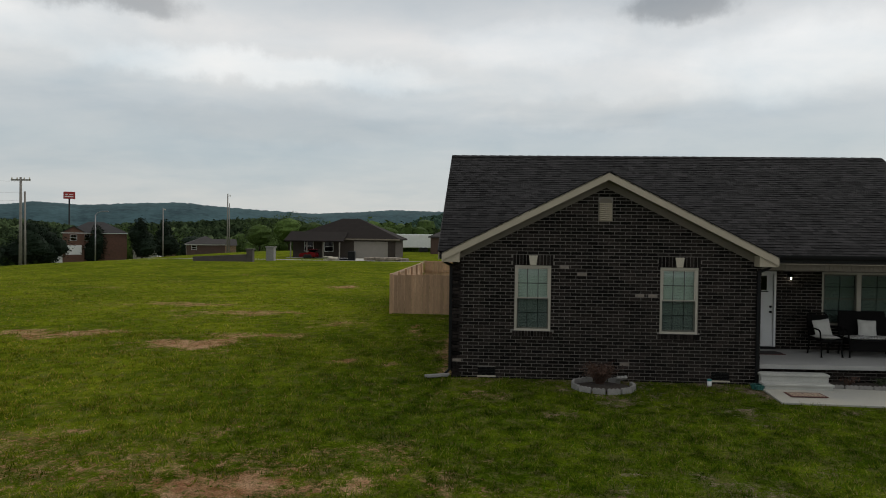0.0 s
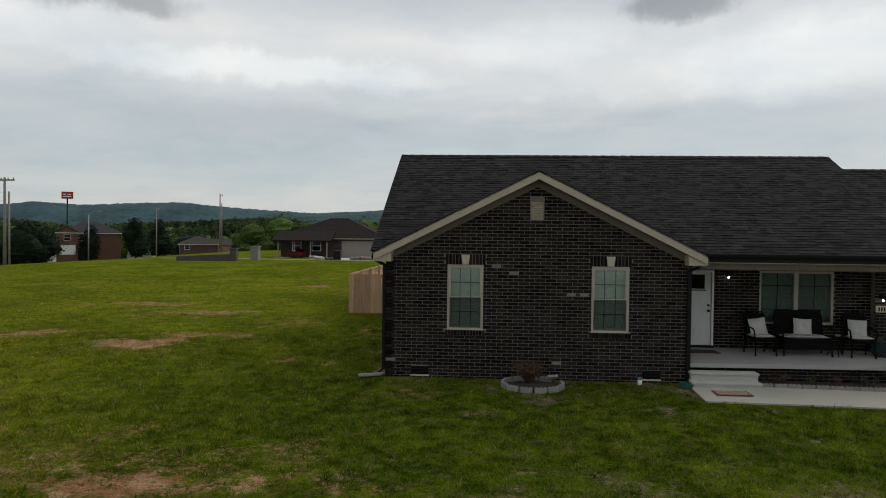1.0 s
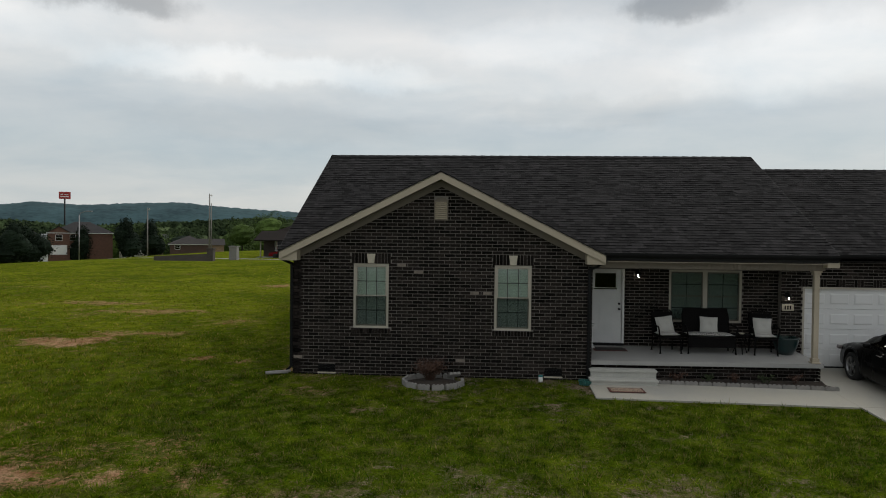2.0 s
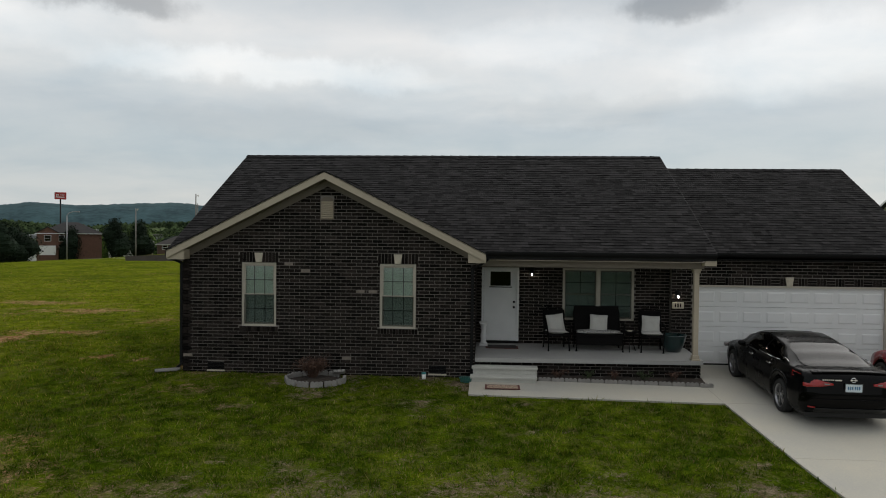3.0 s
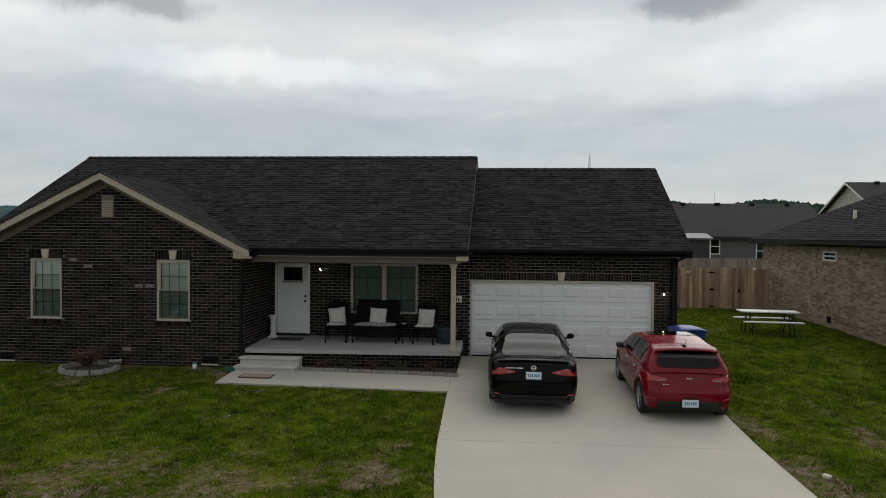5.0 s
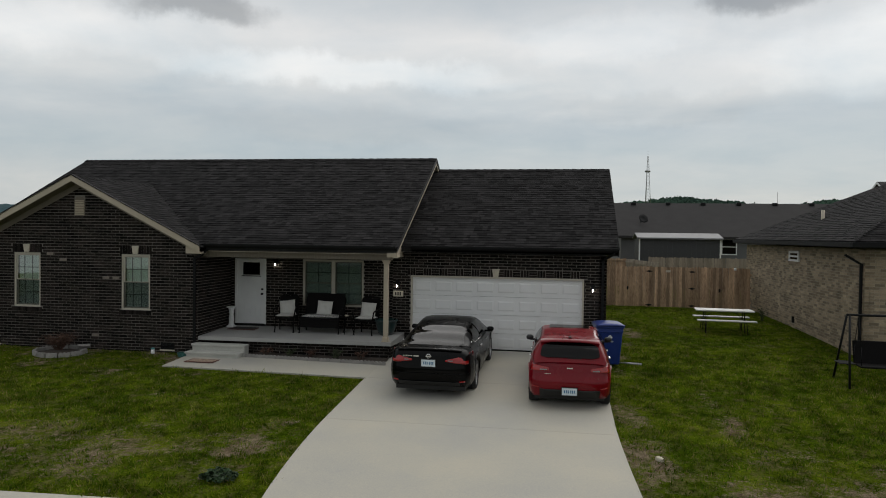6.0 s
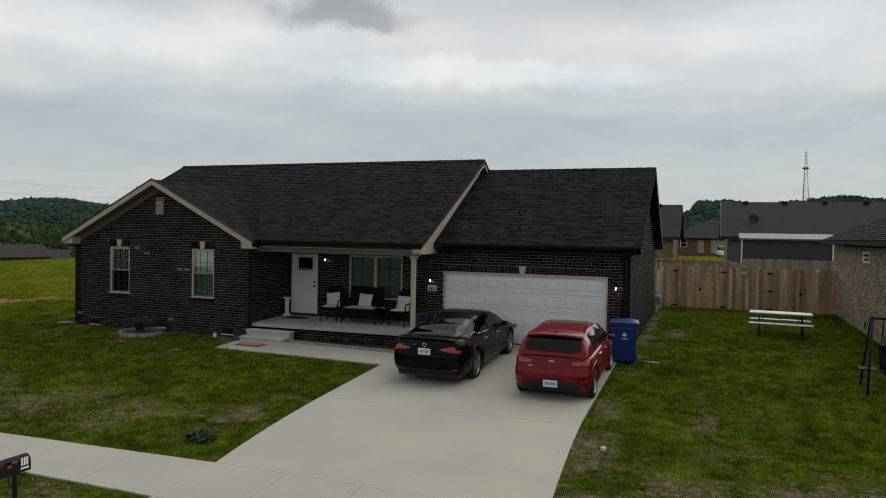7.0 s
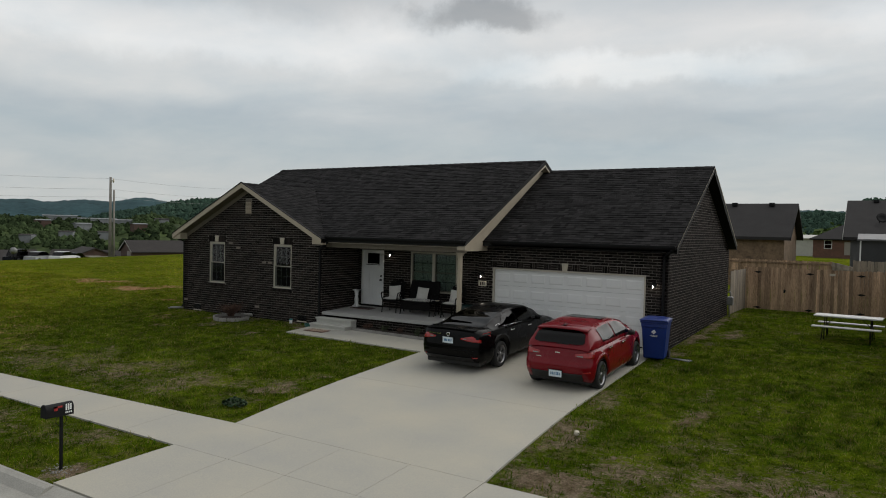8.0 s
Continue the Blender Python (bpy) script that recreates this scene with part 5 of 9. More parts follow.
def build_car(spec, label, m):
    """A car facing +y, its rear end at y = 0; lengths in metres."""
    S = spec
    car = thing("car", label, "car", m)
    L, W, paint = S["length"], S["width"] / 2, S["paint"]
    top, belt, roof = curve(S["top"]), curve(S["belt"]), curve(S["roof"])
    plan, cabw = curve(S["plan"]), curve(S["cabin_width"])
    R, axles = S["arch"], S["axles"]
    sill = curve(S["sill"])

    def low(y):
        z = sill(y)
        for a in axles:
            d = abs(y - a)
            if d < R:
                z = max(z, S["wheel_r"] + math.sqrt(R * R - d * d))
        return z

    def section(y):
        w, zb, zt = W * plan(y), low(y), top(y)
        h = max(0.02, zt - zb)
        wf = S["flank"]
        pts = [(w * 0.90, zb)]
        for fx, fz in wf:
            pts.append((w * fx, zb + h * fz if zb > sill(y) + 0.02 and fz < 0.5 else sill(y) + (zt - sill(y)) * fz))
        # keep heights rising where the arch cuts in
        zlast = zb
        out = []
        for px, pz in pts:
            pz = max(pz, zlast)
            zlast = pz
            out.append((px, pz))
        return out + [(w * 0.80, zt + 0.004), (w * 0.45, zt + 0.018), (0.0, zt + 0.024)]

    ys = sorted({round(v, 4) for v in [0, 0.012, 0.035, 0.07, 0.12, L - 0.012, L - 0.04, L - 0.09] + [i * 0.08 for i in range(2, int(L / 0.08))] + [a + s * R * c for a in axles for s in (-1, 1) for c in (0.999, 0.98, 0.92, 0.8, 0.6, 0.4, 0.2, 0.0)]} | {L})
    rows = []
    for y in ys:
        half = section(y)
        lean = lambda z, y=y: S["slant"](z) * max(0.0, 1 - y / 0.6) ** 2
        rows.append([(x, y + lean(z), z) for x, z in half] + [(-x, y + lean(z), z) for x, z in half[-2::-1]])
    bm = bmesh.new()
    vs = [[bm.verts.new(p) for p in r] for r in rows]
    for a, b in zip(vs, vs[1:]):
        for i in range(len(a) - 1):
            bm.faces.new((a[i], a[i + 1], b[i + 1], b[i]))
        bm.faces.new((a[-1], a[0], b[0], b[-1]))
    for end in (vs[0], vs[-1]):
        n = len(end)
        for i in range(n // 2):
            q = (end[i], end[i + 1], end[n - 2 - i], end[n - 1 - i])
            if len(set(q)) == 4:
                bm.faces.new(q)
            elif len(set(q)) == 3:
                bm.faces.new(list(dict.fromkeys(q)))
    bmesh.ops.recalc_face_normals(bm, faces=bm.faces[:])
    part("body", bm, paint, car, S["body_label"], smooth=True)

    # cabin shell: belt at the side up to the roof's middle line
    def cab(y, s, off=0.0):
        zb, zr, wb, wr = belt(y), roof(y), W * S["belt_w"] * plan(y), cabw(y)
        if s < 0.5:
            t = s / 0.5
            bul = math.sin(t * math.pi) * 0.025
            x, z = wb + (wr - wb) * t + bul, zb + (zr - 0.035 - zb) * (t ** 0.92)
            nx, nz = 0.93, 0.36
        else:
            t = (s - 0.5) / 0.5
            x, z = wr * math.cos(t * math.pi / 2) ** 0.8, zr - 0.035 + 0.035 * math.sin(t * math.pi / 2)
            nx, nz = 0.35 * (1 - t), 0.94
        return Vector((x, y, z))

    def out(y, s, off):
        """The cabin's surface moved outward along its normal."""
        p = cab(y, s)
        du, dv = cab(y + 0.01, s) - cab(y - 0.01, s), cab(y, min(1.0, s + 0.01)) - cab(y, max(0.0, s - 0.01))
        nn = du.cross(dv)
        if nn.length < 1e-9:
            return p + Vector((0, 0, off))
        nn.normalize()
        if nn.dot(p - Vector((0, y, 0.75))) < 0:
            nn = -nn
        return p + nn * off

    def both(f, ss):
        return [f(s) for s in ss] + [Vector((-p.x, p.y, p.z)) for p in [f(s) for s in ss][::-1]]
    c0, c1 = S["cabin"]
    n = 44
    ss = [0, 0.1, 0.2, 0.3, 0.4, 0.47, 0.53, 0.6, 0.7, 0.85, 1.0]
    grid_part("cabin", [both(lambda s: cab(c0 + (c1 - c0) * i / n, s), ss) for i in range(n + 1)], paint, car)
    OFF = 0.013

    def lifted(p, fy):
        return Vector((p.x, p.y + fy, p.z))
    # rear window and windscreen
    for name, (ya, yb), fy, edge in (("rear_window", S["rear_glass"], -0.006, S["rear_edge"]), ("windscreen", S["front_glass"], 0.006, 0.56)):
        sx = [0.0, 0.06, 0.15, 0.3, 0.5, 0.75, 1.0]

        def rim(i):
            """The glass narrows at its corners."""
            f = abs(i / 6 - 1)
            return edge + 0.15 * max(0.0, (f - 0.5) / 0.5) ** 2
        grid_part(name, [both(lambda s: lifted(out(ya + (yb - ya) * i / 12, rim(i) + (1 - rim(i)) * s, OFF), 0.0), sx) for i in range(13)], M_CARGLASS, car, "dark tinted glass")
    # side windows
    for sg in (-1, 1):
        for lo, hi in S["side_glass"]:
            rws = []
            for i in range(9):
                s = 0.06 + 0.38 * i / 8
                f = i / 8
                rws.append([(lambda p: Vector((sg * p.x, p.y, p.z)))(out(lo[0] + (lo[1] - lo[0]) * f + ((hi[0] + (hi[1] - hi[0]) * f) - (lo[0] + (lo[1] - lo[0]) * f)) * j / 8, s, OFF)) for j in range(9)])
            grid_part("side_window", rws, M_CARGLASS, car, "dark tinted glass")
        # door handles, mirror, seams
        for hy in S["handles"]:
            bm = bmesh.new()
            zz = belt(hy) - 0.11
            rbox(bm, sg * W * 0.985 - 0.012, sg * W * 0.985 + 0.024, hy - 0.10, hy + 0.10, zz - 0.016, zz + 0.016, 0.01, 2)
            part("door_handle", bm, S["handle_mat"], car)
        my = S["mirror"]
        bm = bmesh.new()
        rbox(bm, -0.085, 0.085, -0.05, 0.07, -0.06, 0.06, 0.05, 3, Matrix.Translation((sg * (W + 0.05), my, belt(my) + 0.05)))
        rbox(bm, -0.08, 0.08, -0.03, 0.03, -0.02, 0.02, 0.01, 1, Matrix.Translation((sg * (W - 0.02), my + 0.02, belt(my) + 0.0)))
        part("wing_mirror", bm, S["mirror_mat"], car)
        for sy in S["seams"]:
            rws = []
            for i in range(9):
                z = 0.30 + (belt(sy) - 0.32) * i / 8
                zt, zb = top(sy), sill(sy)
                f = (z - zb) / (zt - zb)
                fl = [(0, 0.90)] + [(fz, fx) for fx, fz in S["flank"]]
                x = next((a[1] + (b[1] - a[1]) * (f - a[0]) / max(1e-6, b[0] - a[0]) for a, b in zip(fl, fl[1:]) if a[0] <= f <= b[0]), 0.95) * W * plan(sy)
                rws.append([Vector((sg * (x + 0.0025), sy - 0.004, z)), Vector((sg * (x + 0.0025), sy + 0.004, z))])
            grid_part("door_seam", rws, M_TRIM, car)
        for a in axles:
            wheel(car, sg * (W - 0.13), a, S["wheel_r"], sg)
            # dark wheel housing
            bm = bmesh.new()
            pts = [(R * math.cos(t * math.pi / 12), R * math.sin(t * math.pi / 12)) for t in range(13)]
            for t in range(12):
                (ya_, za_), (yb_, zb_) = pts[t], pts[t + 1]
                q = [bm.verts.new(p) for p in ((sg * (W * 0.97 * plan(a)), a + ya_, S["wheel_r"] + za_), (sg * (W * 0.97 * plan(a)), a + yb_, S["wheel_r"] + zb_), (sg * (W - 0.42), a + yb_, S["wheel_r"] + zb_), (sg * (W - 0.42), a + ya_, S["wheel_r"] + za_))]
                bm.faces.new(q)
            q = [bm.verts.new((sg * (W - 0.40), a + p, S["wheel_r"] + h)) for p, h in pts]
            bm.faces.new(q)
            part("wheel_housing", bm, M_TRIM, car)
    bm = bmesh.new()
    box(bm, -W * 0.82, W * 0.82, 0.25, L - 0.3, 0.17, 0.30)
    part("underbody", bm, M_TRIM, car)
    S["details"](car, S, W, top, belt, roof, plan)
    return car


def plate(car, y, z):
    bm = bmesh.new()
    rbox(bm, -0.155, 0.155, y - 0.012, y, z - 0.078, z + 0.078, 0.006)
    p = part("number_plate", bm, M_PLATE, car, "white and pale blue number plate")
    bm = bmesh.new()
    for i in range(6):
        x = -0.098 + i * 0.037 + (0.012 if i > 2 else 0)
        box(bm, x - 0.011, x + 0.011, y - 0.0155, y - 0.012, z - 0.03, z + 0.03)
    tagged(part("plate_bar", bm, M_PLATEBAR, p), kind="stuff")
    bm = bmesh.new()
    for a, b, c, d in ((-0.165, 0.165, 0.075, 0.088), (-0.165, 0.165, -0.088, -0.075), (-0.165, -0.152, -0.075, 0.075), (0.152, 0.165, -0.075, 0.075)):
        box(bm, a, b, y - 0.016, y - 0.002, z + c, z + d)
    part("plate_frame", bm, M_TRIM, p)


def sheet_on_rear(car, name, xs, zs, yfun, mat, label=""):
    """A lamp or panel that follows the rear of the car."""
    nx = 10
    rows = []
    for j in range(7):
        f = j / 6
        row = []
        for i in range(nx + 1):
            g = i / nx
            x = xs[0] + (xs[1] - xs[0]) * g
            z0, z1 = zs[0][0] + (zs[0][1] - zs[0][0]) * g, zs[1][0] + (zs[1][1] - zs[1][0]) * g
            z = z0 + (z1 - z0) * f
            row.append(Vector((x, yfun(x, z), z)))
        rows.append(row)
    return grid_part(name, rows, mat, car, label, thick=0.012)


def rear_of(S, W, plan):
    """The rear's surface: y by x and z."""
    def f(x, z):
        u = (z - 0.27) / 0.7
        fl = [(0, 0.90)] + [(b, a) for a, b in S["flank"]] + [(1.0, 0.85)]
        fx = next((a[1] + (b[1] - a[1]) * (u - a[0]) / (b[0] - a[0]) for a, b in zip(fl, fl[1:]) if a[0] <= u <= b[0]), 0.95)
        lo, hi, q = 0.0, 0.6, min(0.999, abs(x) / (W * fx))
        for _ in range(24):
            mid = (lo + hi) / 2
            if plan(mid) < q:
                lo = mid
            else:
                hi = mid
        return lo + S["slant"](z) * max(0.0, 1 - lo / 0.6) ** 2 - 0.004
    return f


def sedan_details(car, S, W, top, belt, roof, plan):
    rear = rear_of(S, W, plan)
    for sg in (-1, 1):
        sheet_on_rear(car, "tail_light", (sg * 0.36, sg * 0.885), ((0.845, 0.765), (0.875, 0.985)), lambda x, z: rear(x, z) - 0.006, M_TAIL, "dark red wraparound tail light")
        sheet_on_rear(car, "reversing_light", (sg * 0.43, sg * 0.52), ((0.850, 0.850), (0.868, 0.876)), lambda x, z: rear(x, z) - 0.018, M_CLEARLAMP)
        sheet_on_rear(car, "reflector", (sg * 0.66, sg * 0.78), ((0.39, 0.395), (0.415, 0.415)), lambda x, z: rear(x, z) - 0.012, M_TAIL)
    sheet_on_rear(car, "bumper_trim", (-0.66, 0.66), ((0.315, 0.315), (0.40, 0.40)), lambda x, z: rear(x, z) - 0.002, M_TRIM, "matt black lower bumper")
    sheet_on_rear(car, "bumper_crease", (-0.86, 0.86), ((0.56, 0.56), (0.585, 0.585)), lambda x, z: rear(x, z) - 0.02, S["paint"])
    bm = bmesh.new()
    rows = []
    for i in range(13):
        x = -0.70 + 1.4 * i / 12
        e = (abs(x) / 0.7) ** 3
        y = rear(x * 0.95, 0.98) + 0.02
        rows.append([Vector((x, y + 0.20, 1.062)), Vector((x, y + 0.09, 1.080 - 0.014 * e)), Vector((x, y + 0.015, 1.094 - 0.03 * e)), Vector((x, y + 0.012, 1.072 - 0.03 * e)), Vector((x, y + 0.09, 1.05 - 0.02 * e))])
    bm.free()
    grid_part("boot_spoiler", rows, S["paint"], car, "black boot lip")
    bm = bmesh.new()
    m = Matrix.Translation((0, 0.036, 0.945)) @ Matrix.Rotation(radians(90), 4, "X")
    lathe(bm, [(0.036, 0.0), (0.05, 0.0), (0.05, 0.012), (0.036, 0.012), (0.036, 0.0)], 24, m, closed=False)
    box(bm, -0.062, 0.062, 0.018, 0.04, 0.937, 0.953)
    part("badge", bm, M_CHROME, car, "round chrome badge")
    bm = bmesh.new()
    for i in range(6):
        box(bm, -0.56 + i * 0.036, -0.535 + i * 0.036, 0.03, 0.06, 0.928, 0.952)
    tagged(part("lettering_bar", bm, M_CHROME, car), kind="stuff")
    bm = bmesh.new()
    box(bm, -0.33, -0.21, 0.03, 0.06, 0.925, 0.950)
    part("trim_badge", bm, M_CHROME, car)
    plate(car, 0.018, 0.80)
    for sg in (-1, 1):
        bm = bmesh.new()
        pts = [(0.98, 1.06, 0.79), (1.16, 1.10, 0.775), (1.36, 1.02, 0.82), (1.7, 1.005, 0.84), (2.4, 0.99, 0.845)]
        for a, b in zip(pts, pts[1:]):
            cyl(bm, (sg * a[2], a[0], a[1]), (sg * b[2], b[0], b[1]), 0.008, n=6)
        part("window_chrome", bm, M_CHROME, car, "thin chrome window line")
    for sg in (-1, 1):
        bm = bmesh.new()
        rbox(bm, sg * 0.70 - 0.16, sg * 0.70 + 0.16, 4.66, 4.78, 0.60, 0.70, 0.03, 2)
        part("headlight", bm, M_CLEARLAMP, car)


def hatch_details(car, S, W, top, belt, roof, plan):
    rear = rear_of(S, W, plan)
    for sg in (-1, 1):
        sheet_on_rear(car, "tail_light", (sg * 0.42, sg * 0.80), ((0.795, 0.765), (0.85, 0.915)), lambda x, z: rear(x, z) - 0.008, M_TAIL, "dark red tail light")
        sheet_on_rear(car, "reversing_light", (sg * 0.46, sg * 0.60), ((0.80, 0.795), (0.820, 0.822)), lambda x, z: rear(x, z) - 0.017, M_CLEARLAMP)
        sheet_on_rear(car, "reflector", (sg * 0.62, sg * 0.77), ((0.455, 0.46), (0.475, 0.485)), lambda x, z: rear(x, z) - 0.014, M_TAIL)
    sheet_on_rear(car, "bumper_trim", (-0.60, 0.60), ((0.25, 0.25), (0.43, 0.43)), lambda x, z: rear(x, z) - 0.005, M_TRIM, "matt black lower bumper")
    sheet_on_rear(car, "tailgate_lip", (-0.58, 0.58), ((0.655, 0.655), (0.675, 0.675)), lambda x, z: rear(x, z) + 0.004, S["paint"])
    rows = []
    for i in range(13):
        x = -0.60 + 1.2 * i / 12
        d = (abs(x) / 0.6) ** 3
        rows.append([Vector((x, 0.66, 1.392 - 0.03 * d)), Vector((x, 0.46, 1.382 - 0.034 * d)), Vector((x, 0.325 + 0.03 * d, 1.362 - 0.04 * d)), Vector((x, 0.325 + 0.03 * d, 1.345 - 0.04 * d)), Vector((x, 0.44, 1.345 - 0.04 * d))])
    grid_part("roof_spoiler", rows, S["paint"], car, "red roof spoiler")
    bm = bmesh.new()
    for i in range(3):
        box(bm, -0.055 + i * 0.04, -0.023 + i * 0.04, rear(0, 0.85) - 0.008, 0.14, 0.837, 0.862)
    part("badge", bm, M_CHROME, car)
    bm = bmesh.new()
    for i in range(5):
        box(bm, -0.50 + i * 0.025, -0.482 + i * 0.025, rear(0.45, 0.735) - 0.006, 0.16, 0.727, 0.742)
    tagged(part("lettering_bar", bm, M_CHROME, car), kind="stuff")
    bm = bmesh.new()
    rbox(bm, -0.20, 0.14, -0.01, 0.02, -0.014, 0.014, 0.006, 1, Matrix.Translation((0.10, 0.175, 1.035)) @ Matrix.Rotation(radians(-4), 4, "Y"))
    part("rear_wiper", bm, M_TRIM, car)
    bm = bmesh.new()
    cyl(bm, (0, 0.55, 1.40), (0, 0.36, 1.56), 0.006, 0.004, n=6)
    rbox(bm, -0.03, 0.03, 0.50, 0.62, 1.39, 1.415, 0.01, 2)
    part("aerial", bm, M_TRIM, car)
    plate(car, -0.015, 0.40)
    bm = bmesh.new()
    rows = [[Vector((x, y, roof(y) + 0.006)) for x in (-0.44, -0.2, 0.0, 0.2, 0.44)] for y in (1.62, 1.75, 1.9, 2.0, 2.1)]
    bm.free()
    grid_part("sunroof", rows, M_CARGLASS, car, "dark glass sunroof")
    for sg in (-1, 1):
        bm = bmesh.new()
        rbox(bm, sg * 0.52 - 0.12, sg * 0.52 + 0.12, 3.82, 3.95, 0.62, 0.72, 0.03, 2)
        part("headlight", bm, M_CLEARLAMP, car)


FLANK = [(0.965, 0.10), (0.985, 0.20), (0.995, 0.30), (1.0, 0.42), (0.998, 0.50), (0.992, 0.56), (0.985, 0.62), (0.98, 0.70), (0.972, 0.80), (0.945, 0.91), (0.90, 0.97)]
SEDAN = dict(slant=lambda z: 0.06 * max(0.0, z - 0.62) / 0.4 + 0.16 * max(0.0, 0.42 - z) / 0.2 + 0.02 * max(0.0, 0.62 - z) / 0.2, length=4.9, width=1.85, paint=M_BLACKCAR, wheel_r=0.335, arch=0.385, axles=(1.13, 3.955), body_label="glossy black bodywork",
             top=[(0, 0.99), (0.05, 1.035), (0.3, 1.06), (0.75, 1.045), (1.3, 1.02), (2.6, 0.98), (3.5, 0.97), (4.2, 0.86), (4.65, 0.76), (4.85, 0.66), (4.9, 0.60)],
             sill=[(0, 0.30), (0.25, 0.24), (0.6, 0.20), (4.3, 0.19), (4.7, 0.20), (4.9, 0.28)],
             plan=[(0, 0.52), (0.02, 0.66), (0.06, 0.78), (0.13, 0.875), (0.25, 0.945), (0.6, 0.985), (1.2, 1.0), (3.6, 1.0), (4.3, 0.95), (4.7, 0.86), (4.85, 0.74), (4.9, 0.64)],
             belt=[(0.5, 1.03), (1.3, 1.0), (3.0, 0.955), (3.8, 0.93)], belt_w=0.90,
             roof=[(0.50, 1.03), (0.8, 1.105), (1.25, 1.225), (1.70, 1.315), (2.2, 1.37), (2.6, 1.38), (2.95, 1.335), (3.3, 1.21), (3.80, 0.965)],
             cabin_width=[(0.50, 0.66), (0.8, 0.64), (1.2, 0.61), (1.8, 0.575), (2.6, 0.59), (3.2, 0.65), (3.8, 0.74)], cabin=(0.50, 3.80),
             rear_glass=(0.60, 1.66), rear_edge=0.57, front_glass=(3.02, 3.72), side_glass=(((1.10, 1.62), (2.14, 2.12)), ((2.22, 2.20), (3.40, 2.98)), ),
             handles=(1.72, 2.72), handle_mat=M_CHROME, mirror=3.12, mirror_mat=M_BLACKCAR, seams=(1.55, 2.18, 3.40), flank=FLANK, details=sedan_details)
HATCH = dict(slant=lambda z: 0.10 * max(0.0, z - 0.62) / 0.35 + 0.045 * min(1.0, max(0.0, z - 0.60) / 0.08) + 0.12 * max(0.0, 0.44 - z) / 0.2, length=4.07, width=1.725, paint=M_REDCAR, wheel_r=0.315, arch=0.365, axles=(0.68, 3.26), body_label="glossy red bodywork",
             top=[(0, 0.90), (0.06, 0.97), (0.3, 0.97), (1.5, 0.955), (2.9, 0.93), (3.5, 0.86), (3.85, 0.76), (4.02, 0.66), (4.07, 0.58)],
             sill=[(0, 0.26), (0.2, 0.22), (0.6, 0.19), (3.6, 0.19), (3.9, 0.21), (4.07, 0.28)],
             plan=[(0, 0.50), (0.02, 0.66), (0.06, 0.80), (0.13, 0.895), (0.25, 0.96), (0.6, 1.0), (3.0, 1.0), (3.6, 0.94), (3.9, 0.84), (4.03, 0.74), (4.07, 0.66)],
             belt=[(0.02, 0.96), (1.0, 0.975), (2.4, 0.935), (3.2, 0.92)], belt_w=0.92,
             roof=[(0.12, 0.965), (0.17, 1.05), (0.30, 1.22), (0.44, 1.345), (0.8, 1.39), (1.5, 1.41), (2.1, 1.385), (2.45, 1.30), (2.8, 1.15), (3.2, 0.95)],
             cabin_width=[(0.12, 0.69), (0.4, 0.615), (1.2, 0.565), (2.0, 0.575), (2.6, 0.64), (3.2, 0.72)], cabin=(0.12, 3.20),
             rear_glass=(0.165, 0.40), rear_edge=0.66, front_glass=(2.36, 3.12), side_glass=(((0.85, 0.78), (1.66, 1.62)), ((1.74, 1.70), (2.86, 2.36)), ),
             handles=(1.20, 2.12), handle_mat=M_CHROME, mirror=2.55, mirror_mat=M_TRIM, seams=(1.05, 1.70, 2.82), flank=FLANK, details=hatch_details)
tilt = math.degrees(math.atan(0.052))
build_car(SEDAN, "glossy black four-door saloon parked on the driveway", pose(14.32, -3.31, gl(0, -3.31) + 0.02, tilt, 0, -0.6))
build_car(HATCH, "glossy red five-door hatchback parked on the driveway", pose(17.27, -3.53, gl(0, -3.53) + 0.02, tilt, 0, 0.0))


# ---- porch furniture ----
M_FURN = material("dark_wicker", (0.004, 0.0035, 0.0035), 0.75, vary=0.3, scale=20, fine=120, bump=0.4, spec=0.12)
M_CUSHION = material("white_cushion", (0.50, 0.49, 0.46), 0.9, vary=0.10, scale=6, fine=150, bump=0.3)
M_MULCH = material("mulch", (0.030, 0.022, 0.016), 0.95, vary=0.4, scale=12, fine=60, bump=0.6)
M_BLOCK = material("edging_block", (0.23, 0.22, 0.205), 0.9, vary=0.2, scale=6, fine=60, random_mix=0.12, bump=0.4)
M_TEAL = material("teal_glaze", (0.004, 0.022, 0.022), 0.3, vary=0.3, scale=4, bump=0.03, coat=0.6)
M_TWIG = material("dry_twig", (0.075, 0.038, 0.025), 0.9, vary=0.35, scale=10, random_mix=0.4)
M_BLUE = material("blue_plastic", (0.006, 0.026, 0.17), 0.38, vary=0.12, scale=3, bump=0.05)
M_GREY = material("grey_metal", (0.25, 0.25, 0.25), 0.45, metal=0.6, vary=0.2, scale=6)
M_TABLETOP = material("white_plastic_top", (0.62, 0.61, 0.59), 0.5, vary=0.1, scale=3)


